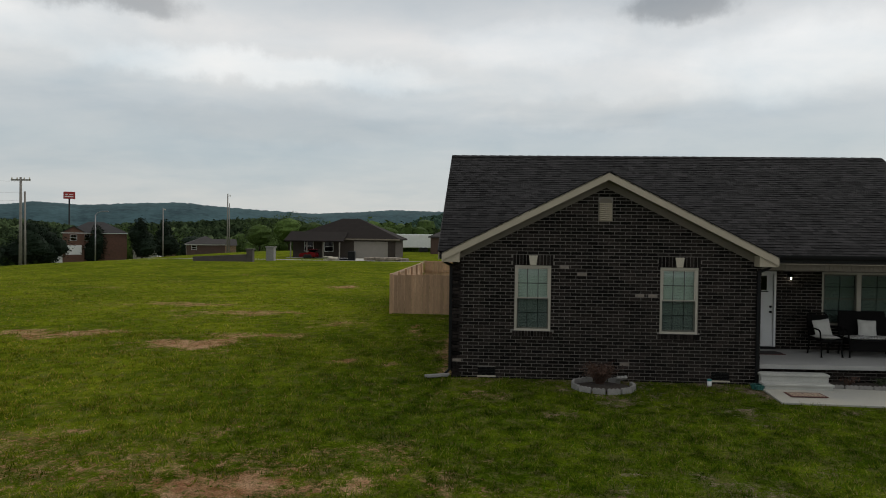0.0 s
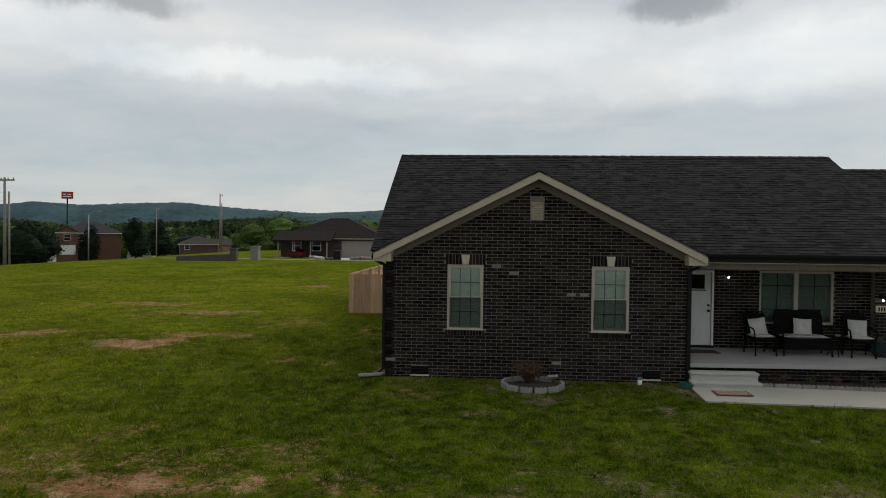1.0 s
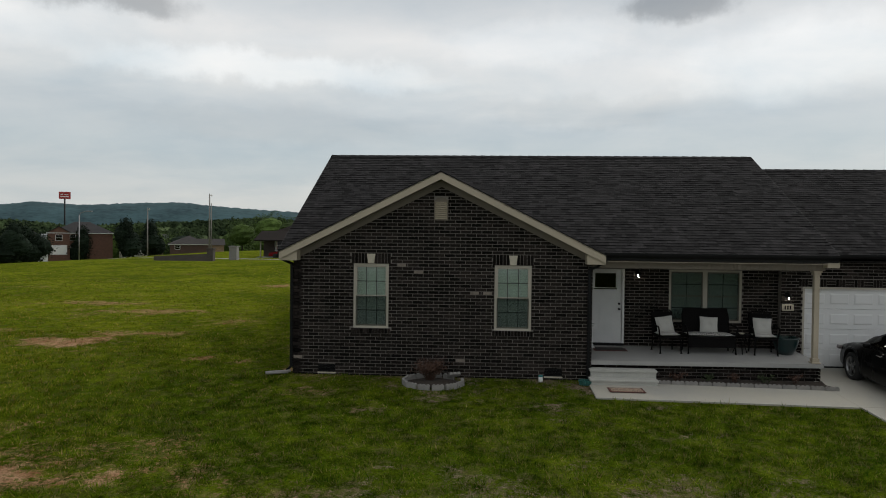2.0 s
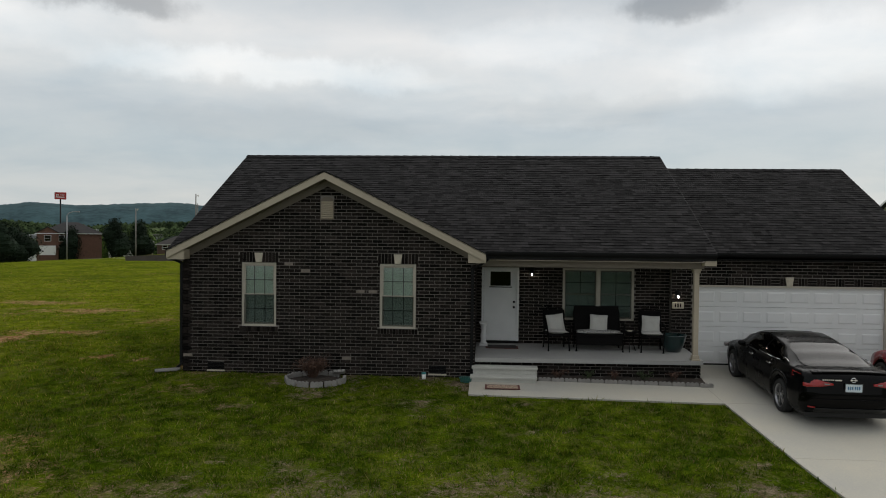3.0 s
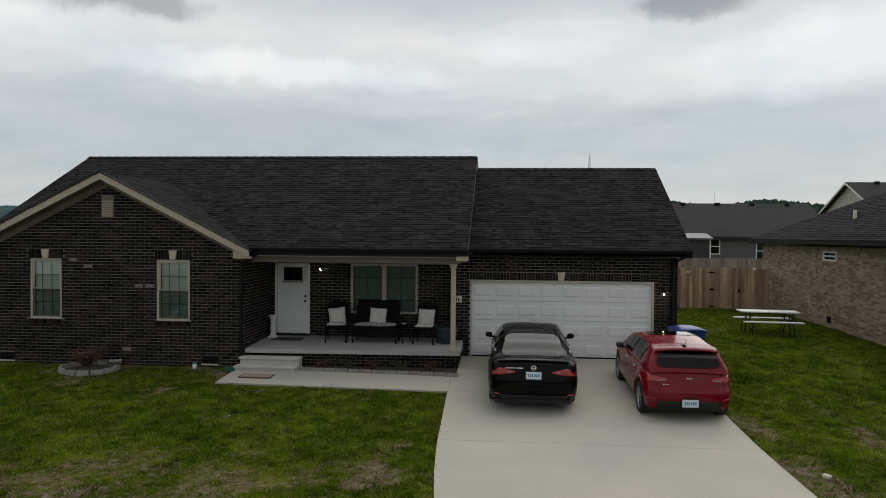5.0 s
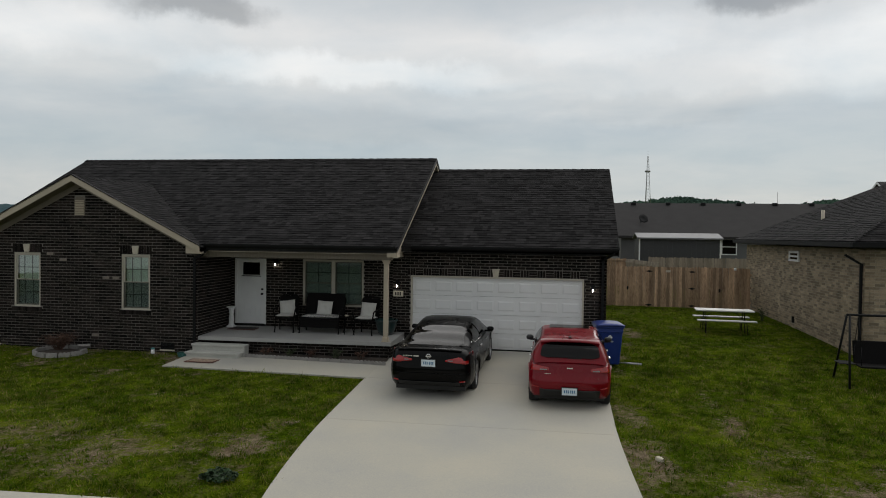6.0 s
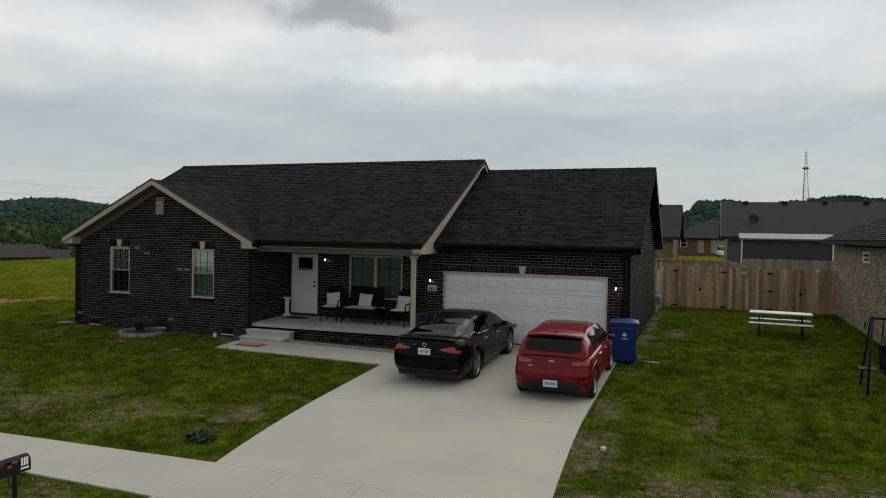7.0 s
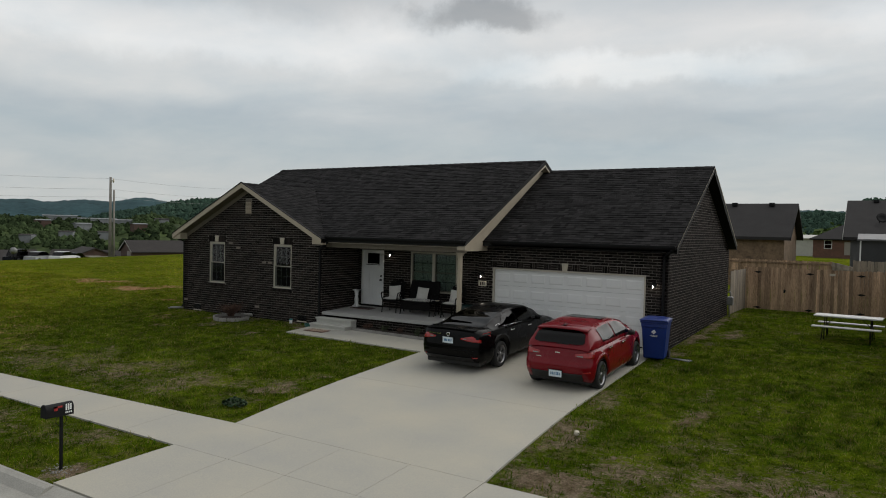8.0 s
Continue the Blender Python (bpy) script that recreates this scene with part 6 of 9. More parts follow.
def pattern_cushion():
    """White cloth with a dark scroll print."""
    m = material("printed_cushion", (0.45, 0.44, 0.42), 0.9, vary=0.05, bump=0.2)
    n, l = m.node_tree.nodes, m.node_tree.links
    geo = n.new("ShaderNodeNewGeometry")
    vo = n.new("ShaderNodeTexVoronoi")
    vo.feature = "DISTANCE_TO_EDGE"
    vo.inputs["Scale"].default_value = 26
    l.new(geo.outputs["Position"], vo.inputs["Vector"])
    r = n.new("ShaderNodeValToRGB")
    r.color_ramp.interpolation = "CONSTANT"
    r.color_ramp.elements[0].color, r.color_ramp.elements[1].color = (0.5, 0.49, 0.46, 1), (0.05, 0.05, 0.055, 1)
    r.color_ramp.elements[1].position = 0.16
    l.new(vo.outputs["Distance"], r.inputs[0])
    l.new(r.outputs[0], n["Principled BSDF"].inputs["Base Color"])
    return m


M_PRINT = pattern_cushion()


def pillow(bm, w, h, t, m):
    """A tufted cushion: thick in the middle, pinched at the centre and corners."""
    n = 10
    for side in (1, -1):
        vs = []
        for j in range(n + 1):
            row = []
            for i in range(n + 1):
                u, v = i / n * 2 - 1, j / n * 2 - 1
                k = (1 - abs(u) ** 3) * (1 - abs(v) ** 3)
                dim = 0.55 * math.exp(-(u * u + v * v) * 14)
                pinch = 1 + 0.05 * (abs(u * v))
                row.append(bm.verts.new(m @ Vector((u * w / 2 * pinch, side * t / 2 * (k ** 0.6 - dim), v * h / 2 * pinch))))
            vs.append(row)
        for j in range(n):
            for i in range(n):
                q = (vs[j][i], vs[j][i + 1], vs[j + 1][i + 1], vs[j + 1][i])
                bm.faces.new(q if side < 0 else q[::-1]).smooth = True


def armchair(m, label, w=0.60, print_seat=False, pillow_x=0.0, tilt=4):
    """A dark patio chair or loveseat; the sitter faces -y."""
    ob = thing("patio_chair" if w < 1 else "patio_loveseat", label, "chair" if w < 1 else "loveseat", m, "porch chairs" if w < 1 else "")
    d = 0.58
    for sx in (-1, 1):
        for y in (-d / 2 + 0.03, d / 2 - 0.03):
            bm = bmesh.new()
            pipe(bm, [(sx * (w / 2 - 0.03), y * 1.12, 0.0), (sx * (w / 2 - 0.04), y, 0.22), (sx * (w / 2 - 0.04), y, 0.42)], 0.017)
            cyl(bm, (sx * (w / 2 - 0.03), y * 1.12, 0.0), (sx * (w / 2 - 0.03), y * 1.12, 0.02), 0.026, n=8)
            part("leg", bm, M_FURN, ob)
        bm = bmesh.new()
        pts = [(sx * (w / 2 - 0.02), d / 2 - 0.02, 0.68), (sx * (w / 2), 0.05, 0.69), (sx * (w / 2 + 0.01), -d / 2 + 0.06, 0.665), (sx * (w / 2 + 0.01), -d / 2 + 0.01, 0.62), (sx * (w / 2 - 0.03), -d / 2 + 0.04, 0.42)]
        pipe(bm, pts, 0.02)
        part("armrest", bm, M_FURN, ob)
    bm = bmesh.new()
    rbox(bm, -w / 2 + 0.03, w / 2 - 0.03, -d / 2, d / 2 - 0.03, 0.38, 0.43, 0.015, 2)
    if w > 1:
        rbox(bm, -w / 2 + 0.05, w / 2 - 0.05, -d / 2 + 0.01, -d / 2 + 0.04, 0.16, 0.38, 0.01)
    part("seat", bm, M_FURN, ob)
    bm = bmesh.new()
    q = Matrix.Translation((0, d / 2 - 0.06, 0.40)) @ Matrix.Rotation(radians(-12), 4, "X")
    rbox(bm, -w / 2 + 0.04, w / 2 - 0.04, -0.02, 0.015, 0.02, 0.60 if w < 1 else 0.70, 0.01, 2, q)
    pts = [q @ Vector(p) for p in ((-w / 2 + 0.03, 0, 0), (-w / 2 + 0.03, 0, 0.56), (-w / 2 + 0.09, 0, 0.64), (w / 2 - 0.09, 0, 0.64), (w / 2 - 0.03, 0, 0.56), (w / 2 - 0.03, 0, 0))]
    pipe(bm, pts, 0.018)
    part("backrest", bm, M_FURN, ob)
    bm = bmesh.new()
    q2 = Matrix.Translation((0, -0.03, 0.47)) @ Matrix.Rotation(radians(90), 4, "X")
    pillow(bm, w - 0.10, d - 0.10, 0.10, q2)
    part("seat_cushion", bm, M_PRINT if print_seat else M_CUSHION, ob, "printed seat cushion" if print_seat else "white seat cushion")
    bm = bmesh.new()
    pillow(bm, 0.43, 0.43, 0.15, Matrix.Translation((pillow_x, d / 2 - 0.17, 0.665)) @ Matrix.Rotation(radians(-14), 4, "X") @ Matrix.Rotation(radians(tilt), 4, "Y"))
    part("back_cushion", bm, M_CUSHION, ob, "white tufted back cushion")
    return ob


armchair(pose(9.27, 1.28, deck(1.28), 0, 0, 8), "dark metal patio chair with white tufted cushions", tilt=-7)
armchair(pose(10.33, 1.32, deck(1.32), 0, 0, 0), "dark wicker patio loveseat with printed seat cushion", 1.22, True, 0.03, 3)
armchair(pose(11.66, 1.28, deck(1.28), 0, 0, -6), "dark metal patio chair with white tufted cushions", tilt=2)
side = thing("side_table", "small dark metal side table between the seats", "table", pose(11.10, 1.25, deck(1.25)))
bm = bmesh.new()
lathe(bm, [(0.01, 0.47), (0.21, 0.47), (0.22, 0.485), (0.21, 0.50), (0.01, 0.50)], 24)
part("tabletop", bm, M_FURN, side)
for k in range(3):
    bm = bmesh.new()
    a = k * 2.094 + 0.4
    pipe(bm, [(0.20 * math.cos(a), 0.20 * math.sin(a), 0), (0.10 * math.cos(a), 0.10 * math.sin(a), 0.25), (0.17 * math.cos(a), 0.17 * math.sin(a), 0.47)], 0.012)
    part("leg", bm, M_FURN, side)
dish = thing("ashtray", "pale round dish on the side table", "dish", pose(11.10, 1.2, deck(1.25) + 0.50))
bm = bmesh.new()
lathe(bm, [(0.05, 0.0), (0.075, 0.03), (0.068, 0.032), (0.045, 0.008)], 18)
part("bowl", bm, M_STONE, dish)
planter = thing("planter", "large dark teal glazed planter, empty", "planter", pose(12.22, 1.32, deck(1.32)))
bm = bmesh.new()
lathe(bm, [(0.17, 0.0), (0.24, 0.12), (0.29, 0.28), (0.305, 0.38), (0.325, 0.40), (0.325, 0.43), (0.29, 0.43), (0.27, 0.36), (0.01, 0.34)], 28)
part("pot", bm, M_TEAL, planter)
ped = thing("pedestal", "white fluted column pedestal beside the front door", "ornament", pose(7.40, 1.62, deck(1.62)))
bm = bmesh.new()
rbox(bm, -0.11, 0.11, -0.11, 0.11, 0.0, 0.05, 0.01)
part("plinth", bm, M_WHITE, ped)
bm = bmesh.new()
rbox(bm, -0.11, 0.11, -0.11, 0.11, 0.58, 0.62, 0.01)
part("capital", bm, M_WHITE, ped)
bm = bmesh.new()
lathe(bm, [(0.09, 0.05), (0.095, 0.08), (0.07, 0.10), (0.065, 0.16), (0.08, 0.26), (0.06, 0.36), (0.058, 0.41), (0.08, 0.44), (0.06, 0.47), (0.09, 0.55), (0.10, 0.58)], 20)
part("shaft", bm, M_WHITE, ped)


def mat_thing(name, label, x0, x1, y0, y1, z, inner, border):
    ob = thing(name, label, "doormat", pose((x0 + x1) / 2, (y0 + y1) / 2, z))
    w, d = (x1 - x0) / 2, (y1 - y0) / 2
    bm = bmesh.new()
    rbox(bm, -w, w, -d, d, 0.0, 0.012, 0.004)
    part("mat", bm, border, ob)
    bm = bmesh.new()
    box(bm, -w + 0.05, w - 0.05, -d + 0.05, d - 0.05, 0.012, 0.016)
    part("mat_centre", bm, inner, ob)


M_MATRED = material("worn_red_mat", (0.10, 0.035, 0.028), 0.95, vary=0.5, scale=14, fine=60)
M_MATPRINT = material("printed_mat", (0.10, 0.06, 0.045), 0.95, vary=0.85, scale=26, fine=70, tint=(0.30, 0.22, 0.16))
M_MATDARK = material("dark_mat", (0.03, 0.026, 0.024), 0.95, vary=0.5, scale=14, fine=60)
mat_thing("doormat", "worn dark red doormat before the front door", 7.46, 8.30, 1.20, 1.78, deck(1.5) - 0.008, M_MATDARK, M_MATRED)
mat_thing("doormat", "black and cream patterned mat on the front walk", 7.46, 8.25, -1.15, -0.70, gl(0, -0.9) + 0.037, M_MATPRINT, M_MATRED)
sign = thing("number_plaque", "cream wall plaque on brick", "plaque", pose(12.45, GAR_Y - 0.012, 1.80))
bm = bmesh.new()
rbox(bm, -0.15, 0.15, -0.018, 0.0, -0.085, 0.085, 0.01)
part("plaque", bm, M_STONE, sign)
for i in range(3):
    bm = bmesh.new()
    box(bm, -0.085 + i * 0.065, -0.05 + i * 0.065, -0.022, -0.017, -0.05, 0.05)
    part("plain_bar", bm, M_DARK, sign)

# ---- planting strip, round bed ----
def kerb_line(x):
    return -0.24 - (x - 8.8) * 0.065


bed = thing("planting_strip", "mulched strip between walk and porch skirt", "flower bed", kind="structure")
bm = bmesh.new()
rr = random.Random(3)
xs = [8.70 + i * 0.13 for i in range(31)]
ysb = [-0.5, -0.38, -0.26, -0.14, 0.0, 0.2]
vv = [[bm.verts.new((x, max(y, kerb_line(x)), gl(x, y) + 0.04 + rr.uniform(0, 0.04))) for y in ysb] for x in xs]
for a, b in zip(vv, vv[1:]):
    for i in range(len(a) - 1):
        bm.faces.new((a[i], b[i], b[i + 1], a[i + 1]))
part("mulch", bm, M_MULCH, bed)


def scallop_block(m, w=0.30, parent=None):
    """A scalloped concrete edging block of three humps."""
    bm = bmesh.new()
    pts = [(-w / 2, -0.02)]
    for k in range(3):
        c = -w / 2 + w * (k + 0.5) / 3
        for t in range(0, 7):
            a = math.pi * (1 - t / 6)
            pts.append((c + w / 6 * math.cos(a) * 0.98, 0.075 + 0.035 * math.sin(a)))
    pts.append((w / 2, -0.02))
    prism(bm, pts, -0.03, 0.03)
    for v in bm.verts:
        v.co = m @ v.co
    part("edging_block", bm, M_BLOCK, parent)


for i in range(13):
    x = 8.86 + i * 0.305
    scallop_block(Matrix.Translation((x, kerb_line(x) + rr.uniform(-0.01, 0.01), gl(x, -0.4) + 0.012)) @ Matrix.Rotation(rr.uniform(-0.06, 0.06), 4, "Z"), 0.29, bed)


def twigs(bm, n, r, h, rnd, base=(0, 0, 0)):
    for _ in range(n):
        a, d = rnd.uniform(0, 6.28), rnd.uniform(0.2, 1.0)
        p0 = Vector(base) + Vector((rnd.uniform(-0.06, 0.06), rnd.uniform(-0.06, 0.06), 0))
        p1 = p0 + Vector((math.cos(a) * r * d * 0.5, math.sin(a) * r * d * 0.5, h * rnd.uniform(0.4, 0.7)))
        p2 = p1 + Vector((math.cos(a) * r * d * 0.5 + rnd.uniform(-0.1, 0.1), math.sin(a) * r * d * 0.5 + rnd.uniform(-0.1, 0.1), h * rnd.uniform(0.05, 0.4)))
        cyl(bm, p0, p1, 0.007, 0.004, n=4, caps=False)
        cyl(bm, p1, p2, 0.004, 0.002, n=4, caps=False)
        for _ in range(10):
            c = p1 + (p2 - p1) * rnd.uniform(-0.4, 1.1) + Vector((rnd.uniform(-0.05, 0.05), rnd.uniform(-0.05, 0.05), rnd.uniform(-0.04, 0.05)))
            u, w = Vector((rnd.uniform(-1, 1), rnd.uniform(-1, 1), rnd.uniform(-1, 1))) * 0.025, Vector((rnd.uniform(-1, 1), rnd.uniform(-1, 1), rnd.uniform(-1, 1))) * 0.02
            bm.faces.new([bm.verts.new(c - u), bm.verts.new(c + w), bm.verts.new(c + u), bm.verts.new(c - w)])


round_bed = thing("round_bed", "small round bed edged with scalloped concrete blocks", "flower bed", kind="structure")
bm = bmesh.new()
cx, cy, rx, ry = 3.50, -0.66, 0.66, 0.52
ring = [bm.verts.new((cx + rx * math.cos(t * math.pi / 12), cy + ry * math.sin(t * math.pi / 12), gl(cx, cy) + 0.03)) for t in range(24)]
mid_ring = [bm.verts.new((cx + rx * 0.5 * math.cos(t * math.pi / 12), cy + ry * 0.5 * math.sin(t * math.pi / 12), gl(cx, cy) + 0.07 + rr.uniform(0, 0.03))) for t in range(24)]
for t in range(24):
    bm.faces.new((ring[t], ring[(t + 1) % 24], mid_ring[(t + 1) % 24], mid_ring[t]))
bm.faces.new(mid_ring)
part("mulch", bm, M_MULCH, round_bed)
for k in range(13):
    a = 2 * math.pi * k / 13 + 0.1
    if 0.55 < a < 0.95:
        continue
    x, y = cx + (rx + 0.02) * math.cos(a), cy + (ry + 0.02) * math.sin(a)
    scallop_block(Matrix.Translation((x, y, gl(x, y) + 0.02)) @ Matrix.Rotation(math.atan2(ry * math.cos(a), -rx * math.sin(a)), 4, "Z") @ Matrix.Rotation(rr.uniform(-0.08, 0.08), 4, "X"), 0.28, round_bed)
scallop_block(Matrix.Translation((3.95, -0.28, gl(0, -0.3) + 0.12)) @ Matrix.Rotation(0.5, 4, "Z") @ Matrix.Rotation(0.9, 4, "X"), 0.30, round_bed)
shrub = thing("shrub", "bare reddish-brown twiggy shrub in the round bed", "shrub", pose(3.42, -0.62, gl(0, -0.62) + 0.05))
bm = bmesh.new()
twigs(bm, 90, 0.50, 0.50, random.Random(5))
tagged(part("twig", bm, M_TWIG, shrub), kind="stuff")
M_WEED = material("weed_leaf", (0.035, 0.05, 0.018), 0.9, vary=0.4, random_mix=0.3)
for k, x in enumerate((9.2, 9.9, 10.5, 11.2, 11.9)):
    weed = thing("weed", "small dry weed in the mulched strip", "plant", pose(x, -0.05, gl(0, -0.05) + 0.05), "weeds by the porch")
    bm = bmesh.new()
    twigs(bm, 9, 0.18, 0.22, random.Random(20 + k))
    tagged(part("stem", bm, M_WEED if k % 2 else M_TWIG, weed), kind="stuff")
tussock = thing("weed", "dark green bushy weed in the lawn by the drive", "plant", pose(11.95, -7.95, gl(0, -7.95)))
bm = bmesh.new()
rt_ = random.Random(31)
for _ in range(420):
    a, d, h = rt_.uniform(0, math.tau), rt_.random() ** 0.6 * 0.30, rt_.uniform(0.05, 0.17)
    p = Vector((d * math.cos(a), d * math.sin(a) * 0.7, h * (1.1 - d * 2)))
    q, w = rt_.uniform(0, math.tau), rt_.uniform(0.02, 0.04)
    u, v = Vector((math.cos(q) * w, math.sin(q) * w, rt_.uniform(-0.02, 0.02))), Vector((-math.sin(q) * w * 0.6, math.cos(q) * w * 0.6, rt_.uniform(0.0, 0.03)))
    bm.faces.new([bm.verts.new(p - u), bm.verts.new(p - v), bm.verts.new(p + u), bm.verts.new(p + v)])
tagged(part("leaf", bm, material("dark_weed_leaf", (0.016, 0.042, 0.010), 0.8, vary=0.4, random_mix=0.4), tussock), kind="stuff")
jar = thing("candle_jar", "white jar with teal lid on the lawn by the wall", "jar", pose(6.00, -0.22, gl(0, -0.2)))
bm = bmesh.new()
lathe(bm, [(0.045, 0.0), (0.05, 0.01), (0.05, 0.12)], 18)
part("jar", bm, M_WHITE, jar)
bm = bmesh.new()
lathe(bm, [(0.054, 0.12), (0.054, 0.15), (0.04, 0.16)], 18)
part("lid", bm, material("teal_plastic", (0.03, 0.20, 0.20), 0.5), jar, "teal lid")
hose = thing("garden_hose", "coiled teal garden hose at the downspout foot", "hose", pose(7.02, -0.42, gl(0, -0.4)))
bm = bmesh.new()
for k in range(4):
    pts = [((0.13 + 0.01 * k) * math.cos(t * math.pi / 8), (0.11) * math.sin(t * math.pi / 8), 0.02 + 0.028 * k) for t in range(17)]
    pipe(bm, pts, 0.014, 6)
part("coil", bm, material("teal_rubber", (0.01, 0.09, 0.075), 0.5), hose)
pipe_bits = thing("drain_pipe", "pale drain pipe lying at the wall's foot", "pipe", pose(-0.35, -0.1, gl(0, 0) + 0.03))
bm = bmesh.new()
cyl(bm, (-0.28, -0.05, 0.0), (0.3, 0.08, 0.03), 0.035, n=10)
cyl(bm, (-0.22, -0.18, 0.0), (0.28, -0.05, 0.02), 0.02, n=8)
part("pipe", bm, M_BLOCK, pipe_bits)


# ---- bin, mailbox, table, swing ----
def build_bin():
    ob = thing("wheelie_bin", "tall blue wheeled refuse bin beside the garage", "bin", pose(18.29, 0.80, gl(0, 0.8), 0, 0, 6))
    ob.scale = (1.1, 1.08, 1.1)
    bm = bmesh.new()
    lo, hi = (0.24, 0.27), (0.30, 0.36)
    a = [bm.verts.new((x * lo[0], y * lo[1], 0.05)) for x, y in ((-1, -1), (1, -1), (1, 1), (-1, 1))]
    b = [bm.verts.new((x * hi[0], y * hi[1], 0.95)) for x, y in ((-1, -1), (1, -1), (1, 1), (-1, 1))]
    bm.faces.new(a[::-1])
    bm.faces.new(b)
    for i in range(4):
        bm.faces.new((a[i], a[(i + 1) % 4], b[(i + 1) % 4], b[i]))
    bmesh.ops.bevel(bm, geom=bm.edges[:], offset=0.03, segments=3, affect="EDGES", profile=0.5)
    part("bin_body", bm, M_BLUE, ob)
    bm = bmesh.new()
    rbox(bm, -0.325, 0.325, -0.385, 0.375, 0.90, 0.975, 0.02, 2)
    rbox(bm, -0.30, 0.30, -0.365, 0.35, 0.80, 0.92, 0.02, 2)
    part("rim", bm, M_BLUE, ob)
    bm = bmesh.new()
    rows = [[Vector((x, y, 0.98 + 0.055 * (1 - (x / 0.33) ** 4) * (1 - ((y + 0.02) / 0.42) ** 4))) for x in [-0.33 + 0.066 * i for i in range(11)]] for y in [-0.43 + 0.084 * j for j in range(11)]]
    bm.free()
    grid_part("lid", rows, M_BLUE, ob, "domed blue lid", thick=0.012)
    bm = bmesh.new()
    cyl(bm, (-0.26, 0.38, 0.97), (0.26, 0.38, 0.97), 0.018, n=8)
    part("handle", bm, M_BLUE, ob)
    for sx in (-1, 1):
        bm = bmesh.new()
        cyl(bm, (sx * 0.24, 0.27, 0.11), (sx * 0.30, 0.27, 0.11), 0.11, n=20)
        part("wheel", bm, M_TYRE, ob)
    bm = bmesh.new()
    q = Matrix.Translation((0.0, -0.353, 0.70)) @ Matrix.Rotation(radians(5), 4, "X")
    for p in ((0, 0.05), (-0.05, 0), (0.05, 0), (0, -0.05)):
        box(bm, -0.019, 0.019, -0.004, 0.004, -0.019, 0.019, q @ Matrix.Translation((p[0] * 0.62, 0, p[1] * 0.62)) @ Matrix.Rotation(radians(45), 4, "Y"))
    box(bm, -0.09, 0.09, -0.004, 0.004, -0.092, -0.084, q)
    box(bm, -0.05, 0.07, -0.004, 0.004, -0.112, -0.104, q)
    part("emblem", bm, M_WHITE, ob, "white printed emblem")


def build_mailbox():
    ob = thing("mailbox", "black kerbside mailbox with red flag on a post", "mailbox", pose(12.30, -11.80, gl(0, -11.8), 0, 0, 0))
    ob.scale = (0.85, 0.8, 1.0)
    bm = bmesh.new()
    rbox(bm, -0.025, 0.025, -0.025, 0.025, 0.0, 0.88, 0.004)
    part("post", bm, M_BLACK, ob)
    bm = bmesh.new()
    prof = [(-0.09, 0.0), (0.09, 0.0)] + [(0.09 * math.cos(t * math.pi / 10), 0.11 + 0.09 * math.sin(t * math.pi / 10)) for t in range(11)]
    prism(bm, [(x, z + 0.88) for x, z in prof], -0.34, 0.20)
    body = part("box_body", bm, M_BLACK, ob)
    bm = bmesh.new()
    prism(bm, [(x * 1.08, (z - 0.1) * 1.06 + 0.985) for x, z in prof], -0.355, -0.33)
    part("box_door", bm, M_BLACK, body)
    bm = bmesh.new()
    box(bm, 0.092, 0.098, -0.20, -0.04, 1.02, 1.05)
    box(bm, 0.092, 0.098, -0.20, -0.13, 0.98, 1.05)
    part("flag", bm, material("red_flag", (0.30, 0.015, 0.015), 0.5), body, "red signal flag")
    bm = bmesh.new()
    for k in range(3):
        box(bm, 0.0905, 0.094, 0.03 + k * 0.045, 0.06 + k * 0.045, 0.96, 1.06)
    for k in range(4):
        box(bm, 0.0905, 0.094, 0.025 + k * 0.036, 0.05 + k * 0.036, 0.915, 0.94)
    tagged(part("decal_bar", bm, M_WHITE, body), kind="stuff")
    for s in (-1, 1):
        bm = bmesh.new()
        pts = [(0, s * (0.03 + 0.08 * math.sin(t * math.pi / 8)), 0.70 + 0.18 * t / 8) for t in range(9)]
        pipe(bm, pts, 0.006, 6)
        part("scroll_bracket", bm, M_BLACK, ob)
    # gravelly footing
    bm = bmesh.new()
    for _ in range(60):
        a, d, r = rr.uniform(0, 6.28), rr.uniform(0.03, 0.3), rr.uniform(0.012, 0.03)
        t = bmesh.new()
        bmesh.ops.create_icosphere(t, subdivisions=1, radius=r)
        join(bm, t, Matrix.Translation((d * math.cos(a) * 1.4, d * math.sin(a), 0.0)) @ Matrix.Diagonal((1, rr.uniform(0.6, 1), 0.6, 1)))
    tagged(part("gravel", bm, M_BLOCK, ob), kind="stuff")


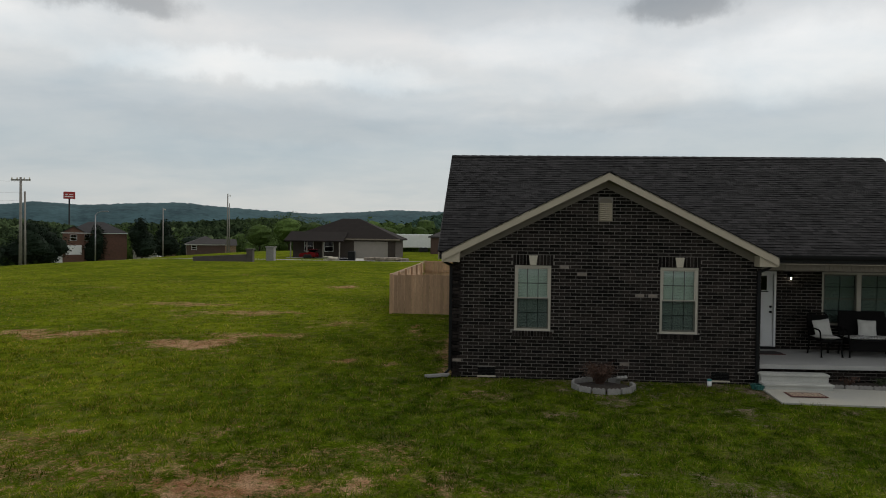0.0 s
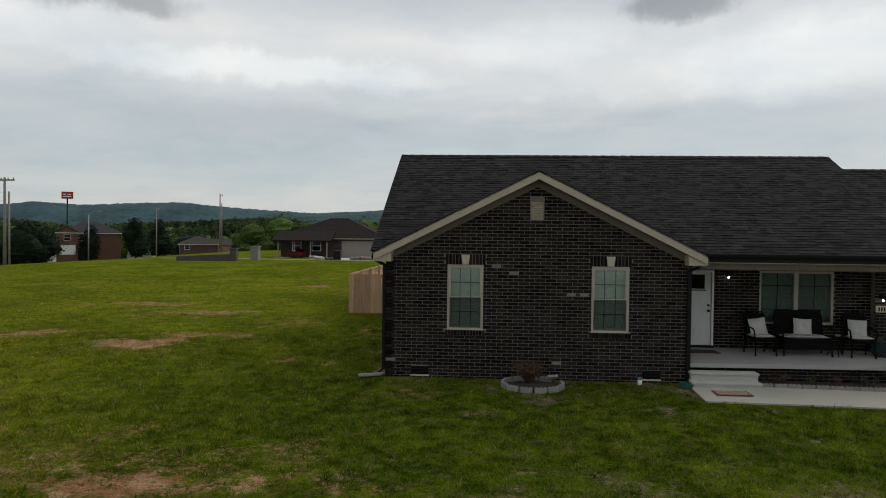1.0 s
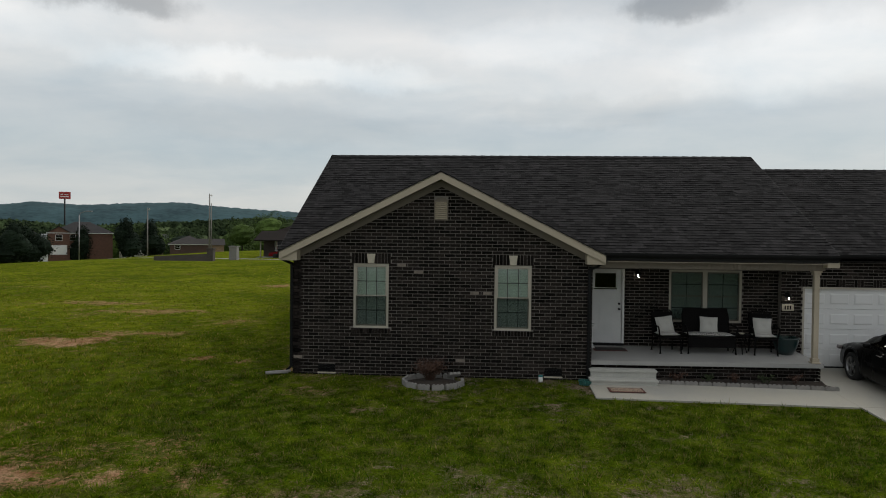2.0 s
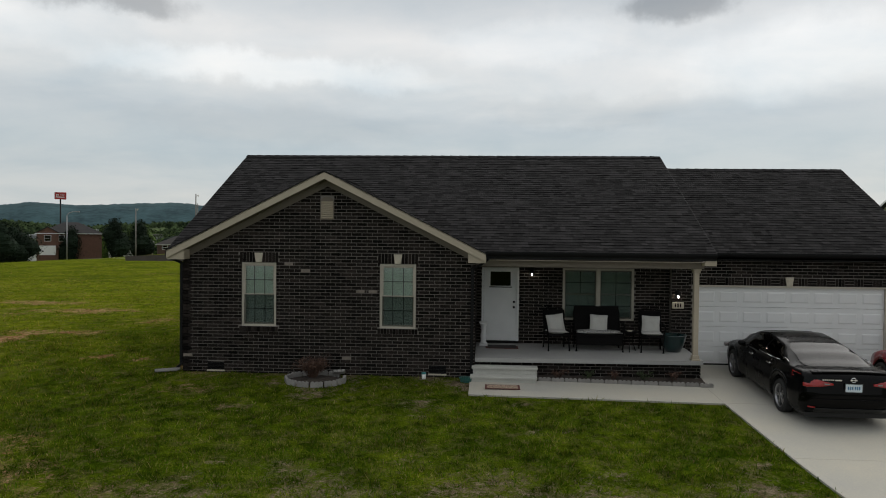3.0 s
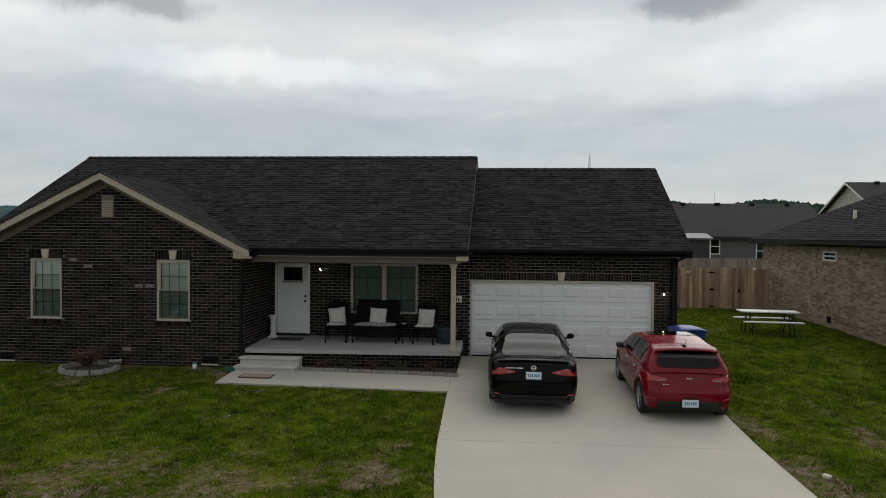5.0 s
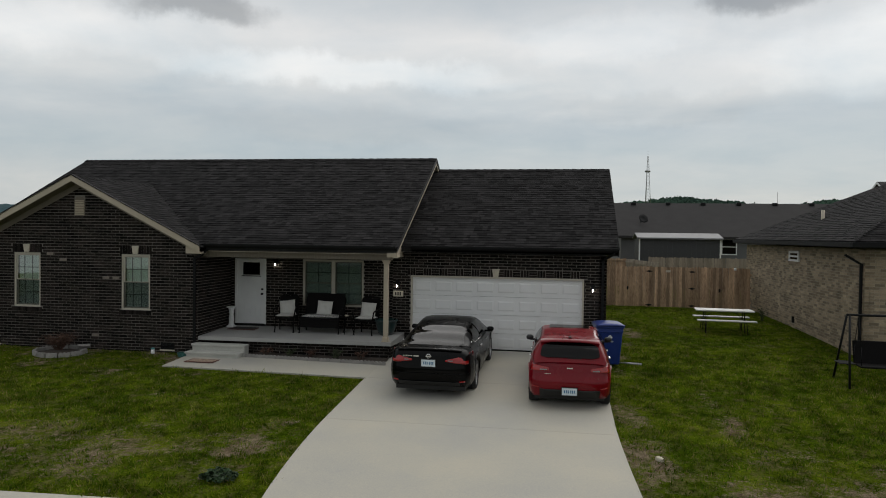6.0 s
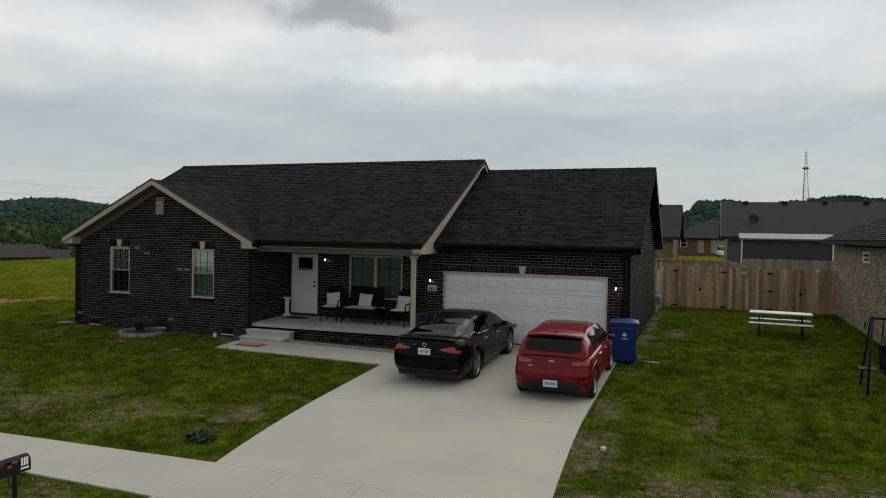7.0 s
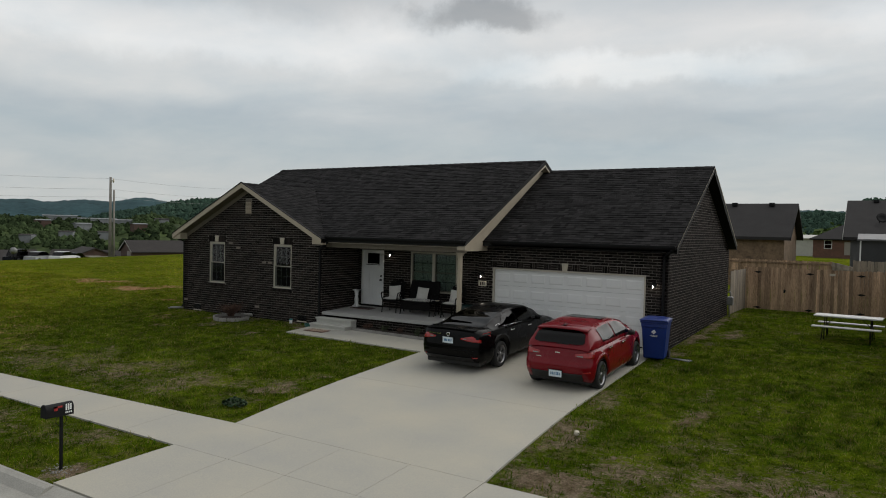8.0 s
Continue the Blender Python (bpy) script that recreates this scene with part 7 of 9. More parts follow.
def build_picnic_table():
    ob = thing("picnic_table", "white folding picnic table with black legs on lawn", "table", pose(22.52, 7.0, ground(22.5, 7.0), 0, 0, -4))
    bm = bmesh.new()
    rbox(bm, -0.92, 0.92, -0.36, 0.36, 0.70, 0.745, 0.018, 2)
    part("tabletop", bm, M_TABLETOP, ob)
    for s in (-1, 1):
        bm = bmesh.new()
        rbox(bm, -0.92, 0.92, s * 0.66 - 0.13, s * 0.66 + 0.13, 0.41, 0.45, 0.015, 2)
        part("bench", bm, M_TABLETOP, ob)
    for x in (-0.62, 0.62):
        for s in (-1, 1):
            bm = bmesh.new()
            pipe(bm, [(x, s * 0.20, 0.70), (x, s * 0.24, 0.42), (x, s * 0.34, 0.0)], 0.017)
            part("leg", bm, M_BLACK, ob)
            bm = bmesh.new()
            pipe(bm, [(x, s * 0.60, 0.41), (x * 1.05, s * 0.72, 0.0)], 0.015)
            pipe(bm, [(x, s * 0.27, 0.35), (x, s * 0.66, 0.41)], 0.013)
            part("bench_leg", bm, M_BLACK, ob)
        bm = bmesh.new()
        pipe(bm, [(x, -0.24, 0.42), (x, 0.24, 0.42)], 0.014)
        pipe(bm, [(x * 0.55, 0, 0.69), (x, 0, 0.42)], 0.010)
        part("brace", bm, M_BLACK, ob)


def build_swing():
    ob = thing("garden_swing", "black steel garden swing seat with hanging bench", "swing", pose(23.70, -0.15, ground(23.6, -0.15), 0, 0, -3))
    for x in (0.0, 1.9):
        for s in (-1, 1):
            bm = bmesh.new()
            pipe(bm, [(x + 0.02, s * 0.10, 1.62), (x - 0.10 + 0.2 * (x > 1), s * 0.58, 0.0)], 0.026)
            part("leg", bm, M_BLACK, ob)
        bm = bmesh.new()
        pipe(bm, [(x - 0.04 + 0.1 * (x > 1), -0.42, 0.5), (x - 0.04 + 0.1 * (x > 1), 0.42, 0.5)], 0.018)
        box(bm, x - 0.22 + 0.25 * (x > 1), x + 0.12 + 0.25 * (x > 1), -0.30, 0.14, 0.515, 0.53)
        part("side_tray", bm, M_BLACK, ob)
    bm = bmesh.new()
    pipe(bm, [(-0.02, 0, 1.63), (1.92, 0, 1.63)], 0.028)
    part("top_bar", bm, M_BLACK, ob)
    bm = bmesh.new()
    rbox(bm, 0.22, 1.68, -0.32, 0.20, 0.44, 0.48, 0.012)
    part("bench_seat", bm, M_FURN, ob)
    bm = bmesh.new()
    rbox(bm, 0.22, 1.68, -0.02, 0.02, 0.0, 0.55, 0.015, 2, Matrix.Translation((0, 0.20, 0.46)) @ Matrix.Rotation(radians(-14), 4, "X"))
    part("bench_back", bm, M_FURN, ob)
    for x in (0.24, 1.66):
        for y in (-0.25, 0.25):
            bm = bmesh.new()
            pipe(bm, [(x, 0, 1.62), (x, y * 0.9, 0.9), (x, y, 0.48)], 0.009, 6)
            part("hanger", bm, M_BLACK, ob)


build_bin()
build_mailbox()
build_picnic_table()
build_swing()
for a, b in (((-0.25, 0.05, 0.02), (0.45, -0.03, 0.02)), ((-0.2, -0.01, 0.02), (0.42, -0.15, 0.02))):
    bm = bmesh.new()
    cyl(bm, a, b, 0.018, n=8)
    loose = part("metal_pipe", bm, M_GREY, None)
    loose.matrix_world = pose(18.75, 1.0, gl(0, 1.0))
    tagged(loose, "thin grey metal pipe lying on grass beside the bin", "pipe", "pipes beside the bin")
meter = thing("gas_meter", "grey gas meter with pipes on the garage wall", "meter", pose(18.48, 10.45, gl(0, 10.4)))
bm = bmesh.new()
rbox(bm, -0.10, 0.12, -0.14, 0.14, 0.45, 0.78, 0.04, 2)
part("meter_body", bm, M_GREY, meter)
bm = bmesh.new()
pipe(bm, [(0, -0.08, 0.0), (0, -0.08, 0.5)], 0.022)
part("inlet_pipe", bm, M_GREY, meter)
bm = bmesh.new()
pipe(bm, [(0, 0.08, 0.75), (0, 0.08, 0.95), (-0.12, 0.08, 0.95)], 0.022)
part("outlet_pipe", bm, M_GREY, meter)


# ---- fences ----
def fence(a, b, top, name, label, mat, board=0.14, seed=1, posts=True, step=2.4):
    """A board fence from a to b in plan: boards outward, rails and posts behind."""
    rnd = random.Random(seed)
    ob = thing(name, label, "fence")
    a, b = Vector((*a, 0)), Vector((*b, 0))
    L = (b - a).length
    u = (b - a).normalized()
    n = Vector((u.y, -u.x, 0))
    basis = Matrix(((u.x, n.x, 0, a.x), (u.y, n.y, 0, a.y), (0, 0, 1, 0), (0, 0, 0, 1)))
    me = {}
    k = int(L / board)
    for i in range(k):
        s = i * board
        p = a + u * (s + board / 2)
        z0 = ground(p.x, p.y) + 0.03
        h = round(top - z0 + rnd.uniform(-0.015, 0.015), 2)
        if h not in me:
            bm = bmesh.new()
            w = board - 0.006
            prism(bm, [(0, 0), (w, 0), (w, h - 0.03), (w - 0.025, h), (0.025, h), (0, h - 0.03)], 0.0, 0.018)
            mm = bpy.data.meshes.new("board")
            bm.to_mesh(mm)
            bm.free()
            mm.materials.append(mat)
            me[h] = mm
        o = new("board", me[h])
        o.parent = ob
        o.matrix_basis = basis @ Matrix.Translation((s + rnd.uniform(-0.002, 0.002), rnd.uniform(0.0, 0.006), z0)) @ Matrix.Rotation(rnd.uniform(-0.006, 0.006), 4, "Y")
    for zr in (0.25, 0.9, 1.45):
        bm = bmesh.new()
        g = ground(*(a + u * L / 2).xy)
        box(bm, 0, L, -0.045, -0.005, g + zr, g + zr + 0.085, basis)
        part("rail", bm, mat, ob)
    s = 0.0
    while s < L + 0.01 and posts:
        p = a + u * s
        bm = bmesh.new()
        box(bm, s - 0.045, s + 0.045, -0.14, -0.05, ground(p.x, p.y) - 0.2, top + 0.02, basis)
        part("post", bm, mat, ob)
        s += step
    return ob


fr = fence((18.45, 13.95), (25.15, 13.95), 2.24, "fence", "stained board privacy fence with black strap hinges", M_WOOD, 0.128, 4)


def strap_hinge(x, z, parent):
    bm = bmesh.new()
    y = 13.95 - 0.03
    prism(bm, [(x - 0.17, z), (x - 0.03, z - 0.035), (x + 0.03, z - 0.035), (x + 0.17, z), (x + 0.03, z + 0.035), (x - 0.03, z + 0.035)], y - 0.01, y + 0.004)
    cyl(bm, (x, y - 0.012, z - 0.05), (x, y - 0.012, z + 0.05), 0.014, n=8)
    part("strap_hinge", bm, M_BLACK, parent, "black strap hinge")


for hx in (18.97, 20.90, 22.70):
    for hz in (2.04, 0.56):
        strap_hinge(hx, hz, fr)
strap_hinge(22.70, 1.31, fr)
for lx, lz in ((19.98, 1.30), (23.84, 1.27)):
    bm = bmesh.new()
    rbox(bm, lx - 0.03, lx + 0.03, 13.895, 13.925, lz - 0.09, lz + 0.06, 0.006)
    pipe(bm, [(lx, 13.90, lz + 0.02), (lx + 0.05, 13.85, lz + 0.02), (lx + 0.05, 13.85, lz - 0.04)], 0.009)
    part("gate_latch", bm, M_BLACK, fr)
floodlight = thing("floodlight", "small white floodlight on the fence", "lamp", pose(24.46, 13.90, 2.19))
bm = bmesh.new()
rbox(bm, -0.05, 0.05, -0.08, 0.0, -0.05, 0.06, 0.015, 2)
part("housing", bm, M_WHITE, floodlight)
notice = thing("fence_notice", "small cream notice plate on the fence", "sign", pose(21.70, 13.92, 2.05))
bm = bmesh.new()
rbox(bm, -0.10, 0.10, -0.012, 0.0, -0.045, 0.045, 0.004)
part("plate", bm, M_STONE, notice)
fence((18.36, 11.05), (18.48, 13.9), 2.15, "fence", "short bleached board fence at the house corner", M_OLDWOOD, 0.14, 7, posts=False)
fence((21.0, 26.7), (13.3, 26.7), 2.2, "fence", "brown board fence of the lot behind", M_WOOD, 0.15, 9)
fence((22.2, 19.7), (21.0, 26.7), 2.2, "fence", "weathered grey board fence running back", M_OLDWOOD, 0.15, 10)
fence((22.15, 24.2), (33.2, 24.3), 2.38, "fence", "weathered grey board fence of the lot behind", M_OLDWOOD, 0.15, 11)
fence((-3.0, 10.6), (0.0, 10.6), 2.0, "fence", "new pale board fence beside the house", M_PALEWOOD := material("new_wood", (0.45, 0.285, 0.175), 0.85, vary=0.28, scale=6, fine=50, random_mix=0.22, bump=0.3, grain=0.12), 0.14, 12)
fence((-3.0, 24.5), (-3.0, 10.6), 2.0, "fence", "new pale board fence running back along the garden", M_PALEWOOD, 0.14, 13)
fence((4.0, 24.5), (-3.0, 24.5), 2.0, "fence", "new pale board fence at the garden's end", M_PALEWOOD, 0.14, 14)


# ---- neighbouring houses ----
M_FARROOF = material("far_shingle", (0.034, 0.032, 0.032), 0.92, vary=0.25, scale=1.2, fine=14, bump=0.0, spec=0.2)
M_BROWNROOF = material("brown_shingle", (0.042, 0.038, 0.036), 0.92, vary=0.25, scale=1.2, fine=14, bump=0.0, spec=0.2)
M_FARDOOR = material("tan_garage_door", (0.27, 0.24, 0.21), 0.6, vary=0.1, scale=2)
M_GREYSIDING = material("grey_siding", (0.11, 0.11, 0.115), 0.7, vary=0.12, scale=2)
M_PALESIDING = material("pale_siding", (0.45, 0.44, 0.40), 0.7, vary=0.1, scale=2)
M_BUFFBRICK = material("buff_brick", (0.20, 0.135, 0.085), 0.85, vary=0.45, scale=2.2, fine=9, random_mix=0.2)


def far_window(parent, place, u0, u1, z0, z1, frame=None):
    """A framed window set into a far wall."""
    def q(bm, a, b, c, d, w0, w1):
        vs = [bm.verts.new(place(u, z, w)) for w in (w0, w1) for u, z in ((a, c), (b, c), (b, d), (a, d))]
        for f in ((3, 2, 1, 0), (4, 5, 6, 7), (0, 1, 5, 4), (1, 2, 6, 5), (2, 3, 7, 6), (3, 0, 4, 7)):
            bm.faces.new([vs[i] for i in f])
        bmesh.ops.recalc_face_normals(bm, faces=bm.faces[:])
    bm = bmesh.new()
    t = 0.07
    zm = (z0 + z1) / 2
    for a, b, c, d in ((u0, u0 + t, z0, z1), (u1 - t, u1, z0, z1), (u0 + t, u1 - t, z1 - t, z1), (u0 + t, u1 - t, z0, z0 + t), (u0 + t, u1 - t, zm - 0.03, zm + 0.03)):
        q(bm, a, b, c, d, -0.02, 0.05)
    w = part("window", bm, frame or M_WHITE, parent)
    bm = bmesh.new()
    q(bm, u0 + t, u1 - t, z0 + t, z1 - t, -0.01, 0.015)
    part("pane", bm, M_CARGLASS, w)


def far_house(name_label, m, w, d, h, roof_kind, pitch, wall_mat, roof_mat, wins=(), doors=(), over=0.4, trim=None, vents=0):
    """A house whose front faces -y at y = 0, centred on x; wins and doors: (face, u0, u1, z0, z1) on the front f, west w or east e."""
    ob = thing("house", name_label, "house", m)
    bm = bmesh.new()
    box(bm, -w / 2, w / 2, 0, d, -4.0, h - 0.1)
    rise = d / 2 * pitch
    if roof_kind == "gable":
        prism(bm, [(0.01, h - 0.1), (d - 0.01, h - 0.1), (d / 2, h + rise - 0.1)], -w / 2, w / 2, "x")
    if roof_kind == "front_gable":
        prism(bm, [(-w / 2 + 0.01, h - 0.1), (w / 2 - 0.01, h - 0.1), (0, h + w / 2 * pitch - 0.1)], 0, d, "y")
    part("wall", bm, wall_mat, ob)
    bm = bmesh.new()
    o = over
    x0, x1, y0, y1 = -w / 2 - o, w / 2 + o, -o, d + o
    z0 = h - o * pitch
    if roof_kind == "hip":
        r = z0 + (y1 - y0) / 2 * pitch
        k = (y1 - y0) / 2
        base = [bm.verts.new(p) for p in ((x0, y0, z0), (x1, y0, z0), (x1, y1, z0), (x0, y1, z0))]
        if x1 - x0 > y1 - y0:
            top = [bm.verts.new((x0 + k, (y0 + y1) / 2, r)), bm.verts.new((x1 - k, (y0 + y1) / 2, r))]
            fs = ((base[0], base[1], top[1], top[0]), (base[2], base[3], top[0], top[1]), (base[3], base[0], top[0]), (base[1], base[2], top[1]))
        else:
            k = (x1 - x0) / 2
            r = z0 + k * pitch
            top = [bm.verts.new((0, y0 + k, r)), bm.verts.new((0, y1 - k, r))]
            fs = ((base[3], base[0], top[0], top[1]), (base[1], base[2], top[1], top[0]), (base[0], base[1], top[0]), (base[2], base[3], top[1]))
        for f in fs:
            bm.faces.new(f)
        low = [bm.verts.new(v.co + Vector((0, 0, -0.2))) for v in base]
        for i in range(4):
            bm.faces.new((low[i], low[(i + 1) % 4], base[(i + 1) % 4], base[i]))
        bm.faces.new(low[::-1])
    elif roof_kind == "gable":
        t = 0.2
        prism(bm, [(y0, z0), (d / 2, h + rise), (y1, z0), (y1, z0 - t), (d / 2, h + rise - t), (y0, z0 - t)], x0, x1, "x")
    else:
        t = 0.2
        prism(bm, [(x0, z0), (0, h + w / 2 * pitch), (x1, z0), (x1, z0 - t), (0, h + w / 2 * pitch - t), (x0, z0 - t)], y0, y1, "y")
    bmesh.ops.recalc_face_normals(bm, faces=bm.faces[:])
    roof = part("roof", bm, roof_mat, ob)
    if trim is not None:
        for xe in ((x0 - 0.02, x1 - 0.02) if roof_kind == "gable" else (x0,)):
            bm = bmesh.new()
            if roof_kind == "gable":
                prism(bm, [(y0, z0 - 0.02), (d / 2, h + rise - 0.02), (y1, z0 - 0.02), (y1, z0 - 0.2), (d / 2, h + rise - 0.2), (y0, z0 - 0.2)], xe, xe + 0.04, "x")
            else:
                box(bm, x0 - 0.02, x1 + 0.02, y0 - 0.02, y0 + 0.02, z0 - 0.2, z0 - 0.03)
            part("fascia", bm, trim, roof)
    for i in range(vents):
        bm = bmesh.new()
        vx = -w / 2 + w * (i + 0.5) / vents
        rbox(bm, vx - 0.18, vx + 0.18, d / 2 - 0.5, d / 2 - 0.15, h + rise - 0.2, h + rise + 0.04, 0.03)
        part("roof_vent", bm, M_BLACK, roof)
    places = {"f": lambda u, z, k: (u, -k, z), "w": lambda u, z, k: (-w / 2 - k, u, z), "e": lambda u, z, k: (w / 2 + k, u, z)}
    for face, u0, u1, za, zb in wins:
        far_window(ob, places[face], u0, u1, za, zb)
    for face, u0, u1, za, zb in doors:
        bm = bmesh.new()
        vs = [bm.verts.new(places[face](u, z, k)) for k in (-0.02, 0.05) for u, z in ((u0, za), (u1, za), (u1, zb), (u0, zb))]
        for f in ((3, 2, 1, 0), (4, 5, 6, 7), (0, 1, 5, 4), (1, 2, 6, 5), (2, 3, 7, 6), (3, 0, 4, 7)):
            bm.faces.new([vs[i] for i in f])
        bmesh.ops.recalc_face_normals(bm, faces=bm.faces[:])
        part("garage_door" if u1 - u0 > 1.6 else "door", bm, M_WHITE if roof_kind == "front_gable" and h > 6 else M_FARDOOR, ob)
    return ob


# tan brick neighbour with a hip roof
NX, NY0, NY1, NH = 25.2, 2.75, 15.0, 3.26
neigh = thing("house", "tan brick house with dark hip roof", "house")
bm = bmesh.new()
nholes = ((-9.06, -7.99, 2.73, 3.11), (-8.80, -8.42, 0.55, 0.80))
slab(bm, west(NX), -NY1, -NY0, -0.5, NH, nholes)
slab(bm, front(NY0), NX, 40, -0.5, NH, ())
box(bm, NX + 0.2, 40, NY1 - 0.2, NY1, -0.5, NH)
nw = part("wall", bm, M_TANMORTAR := material("tan_mortar", (0.33, 0.29, 0.225), 0.9, vary=0.2, scale=1.5, fine=60), neigh)
brick_mesh(lay_bricks(-NY1, -NY0, 0.30, NH, nholes), west(NX), "brickwork", nw, M_TANBRICK, lambda u, z: -9.6 < u < -4.0 and 1.0 < z < 2.1)
brick_mesh(lay_bricks(NX, 30, 0.14, NH), front(NY0), "brickwork", nw, M_TANBRICK)
far_window(neigh, lambda u, z, k: (NX - k - 0.01, -u, z), -9.04, -8.01, 2.74, 3.10)
bm = bmesh.new()
box(bm, NX - 0.03, NX + 0.03, 7.92, 9.12, 2.65, 2.725)
part("window_sill", bm, M_TANBRICK, neigh)
bm = bmesh.new()
box(bm, NX + 0.02, NX + 0.05, 8.42, 8.80, 0.55, 0.80)
part("foundation_vent", bm, M_DARK, neigh)
ox, oy0, oy1, oz = NX - 0.40, NY0 - 0.40, NY1 + 0.40, 3.48
kh = (oy1 - oy0) / 2
np_ = 0.50
bm = bmesh.new()
B = [Vector(p) for p in ((ox, oy0, oz), (40.4, oy0, oz), (40.4, oy1, oz), (ox, oy1, oz))]
T = [Vector((ox + kh, oy0 + kh, oz + kh * np_)), Vector((40.4, oy0 + kh, oz + kh * np_))]
vb, vt = [bm.verts.new(p) for p in B], [bm.verts.new(p) for p in T]
for f in ((vb[0], vb[1], vt[1], vt[0]), (vb[2], vb[3], vt[0], vt[1]), (vb[3], vb[0], vt[0])):
    bm.faces.new(f)
lowv = [bm.verts.new(p + Vector((0, 0, -0.17))) for p in B]
for i in range(4):
    bm.faces.new((lowv[i], lowv[(i + 1) % 4], vb[(i + 1) % 4], vb[i]))
bm.faces.new(lowv[::-1])
nroof = part("roof", bm, M_ROOFDECK, neigh, "charcoal hip roof")
cw, sw = 1 / math.hypot(1, np_), np_ / math.hypot(1, np_)
lay_shingles((ox - 0.02, oy1, oz + 0.0), (0, -1, 0), (cw, 0, sw), kh * math.hypot(1, np_), lambda s: [(s * cw, (oy1 - oy0) - s * cw)], "shingling", nroof)
lay_shingles((ox, oy0 - 0.02, oz), (1, 0, 0), (0, cw, sw), kh * math.hypot(1, np_), lambda s: [(s * cw, 12.0)], "shingling", nroof)
gutter_bm = bmesh.new()
box(gutter_bm, ox - 0.12, ox - 0.01, oy0, oy1, oz - 0.15, oz - 0.03)
box(gutter_bm, ox - 0.12, 40, oy0 - 0.12, oy0 - 0.01, oz - 0.15, oz - 0.03)
part("gutter", gutter_bm, M_BLACK, neigh)
downspout([(ox - 0.06, NY0 + 0.1, 3.1), (NX - 0.05, NY0 + 0.12, 2.85), (NX - 0.05, NY0 + 0.12, 0.35)], neigh)
bm = bmesh.new()
cyl(bm, (26.35, 9.3, oz + 0.3), (26.35, 9.3, oz + 1.1), 0.06, n=12)
part("vent_pipe", bm, M_STONE, neigh, "pale plastic vent pipe")
tuft = thing("weed", "tall weed at the neighbour's wall", "plant", pose(24.6, 10.2, ground(24.6, 10.2)))
bm = bmesh.new()
twigs(bm, 14, 0.22, 0.5, random.Random(77))
tagged(part("stem", bm, M_WEED, tuft), kind="stuff")

far_house("pale sided two-storey house with grey gable roof", pose(49.5, 41.0, 0.65), 12.0, 10.0, 5.3, "gable", 0.5, M_PALESIDING, M_FARROOF, (("f", -4.8, -3.4, 3.2, 4.4), ("w", 3.0, 4.0, 3.2, 4.4), ("w", 6.0, 7.0, 3.2, 4.4)), (), 0.45, M_WHITE, 3)
# dark roofed houses behind the fences
gh = far_house("dark grey house with long vented shingle roof", pose(29.8, 36.8, 1.1), 16.5, 11.0, 2.75, "gable", 0.46, M_GREYSIDING, M_FARROOF, (("f", -1.0, 0.1, 1.2, 2.4), ("f", 2.7, 3.5, 0.8, 2.2), ("w", 2, 3, 1.0, 2.2)), (), 0.45, M_PALESIDING, 6)
shed = thing("shed", "long dark metal shed with pale roof edge", "shed", pose(24.85, 30.75, 0.8))
bm = bmesh.new()
box(bm, -2.6, 2.6, 0, 3, -0.5, 2.62)
shw = part("shed_wall", bm, M_DARKSHED := material("dark_shed", (0.035, 0.036, 0.04), 0.6, vary=0.15, scale=3), shed)
for i in range(17):
    bm = bmesh.new()
    box(bm, -2.58 + i * 0.305, -2.54 + i * 0.305, -0.02, 0, -0.4, 2.6)
    part("wall_rib", bm, M_DARKSHED, shw)
bm = bmesh.new()
prism(bm, [(-0.25, 2.62), (1.5, 2.95), (3.25, 2.62), (3.25, 2.72), (1.5, 3.05), (-0.25, 2.72)], -2.75, 2.75, "x")
part("shed_roof", bm, M_SHEDROOF := material("grey_metal_roof", (0.115, 0.115, 0.12), 0.5, vary=0.12, scale=2), shed, "grey metal roof")
for x in (-2.62, 2.56):
    bm = bmesh.new()
    box(bm, x, x + 0.08, -0.03, 0.05, -0.4, 2.62)
    part("corner_trim", bm, M_WHITE, shed)
dishm = thing("satellite_dish", "dark satellite dish on the far roof", "dish", pose(23.3, 38.25, 4.95, 60, 0, 20))
bm = bmesh.new()
lathe(bm, [(0.02, -0.03), (0.2, 0.0), (0.36, 0.08), (0.37, 0.09), (0.2, 0.02), (0.02, -0.01)], 20)
part("reflector", bm, M_BLACK, dishm)
bm = bmesh.new()
pipe(bm, [(0, 0, -0.02), (0, 0.1, -0.3), (0, -0.1, -0.6)], 0.03)
part("mount", bm, M_BLACK, dishm)
far_house("buff brick house with charcoal gable roof", pose(13.25, 31.6, 0.8), 9.6, 7.5, 2.95, "gable", 0.56, M_BUFFBRICK, M_FARROOF, (), (), 0.4, M_BLACK, 4)
far_house("red brick house with dark hip roof", pose(22.9, 107.7, 1.0), 17.5, 11.0, 2.75, "hip", 0.52, M_REDBRICK, M_FARROOF, (("f", -7.2, -6.1, 0.9, 2.3),), (("f", -2.3, 2.0, 0.0, 2.25), ("f", -4.4, -3.4, 0.0, 2.1)), 0.5, M_BLACK)
far_house("low pale metal building beyond the houses", pose(11.0, 131.6, 0.9), 9.0, 8.0, 2.7, "gable", 0.15, M_PALESIDING, M_PALESIDING)


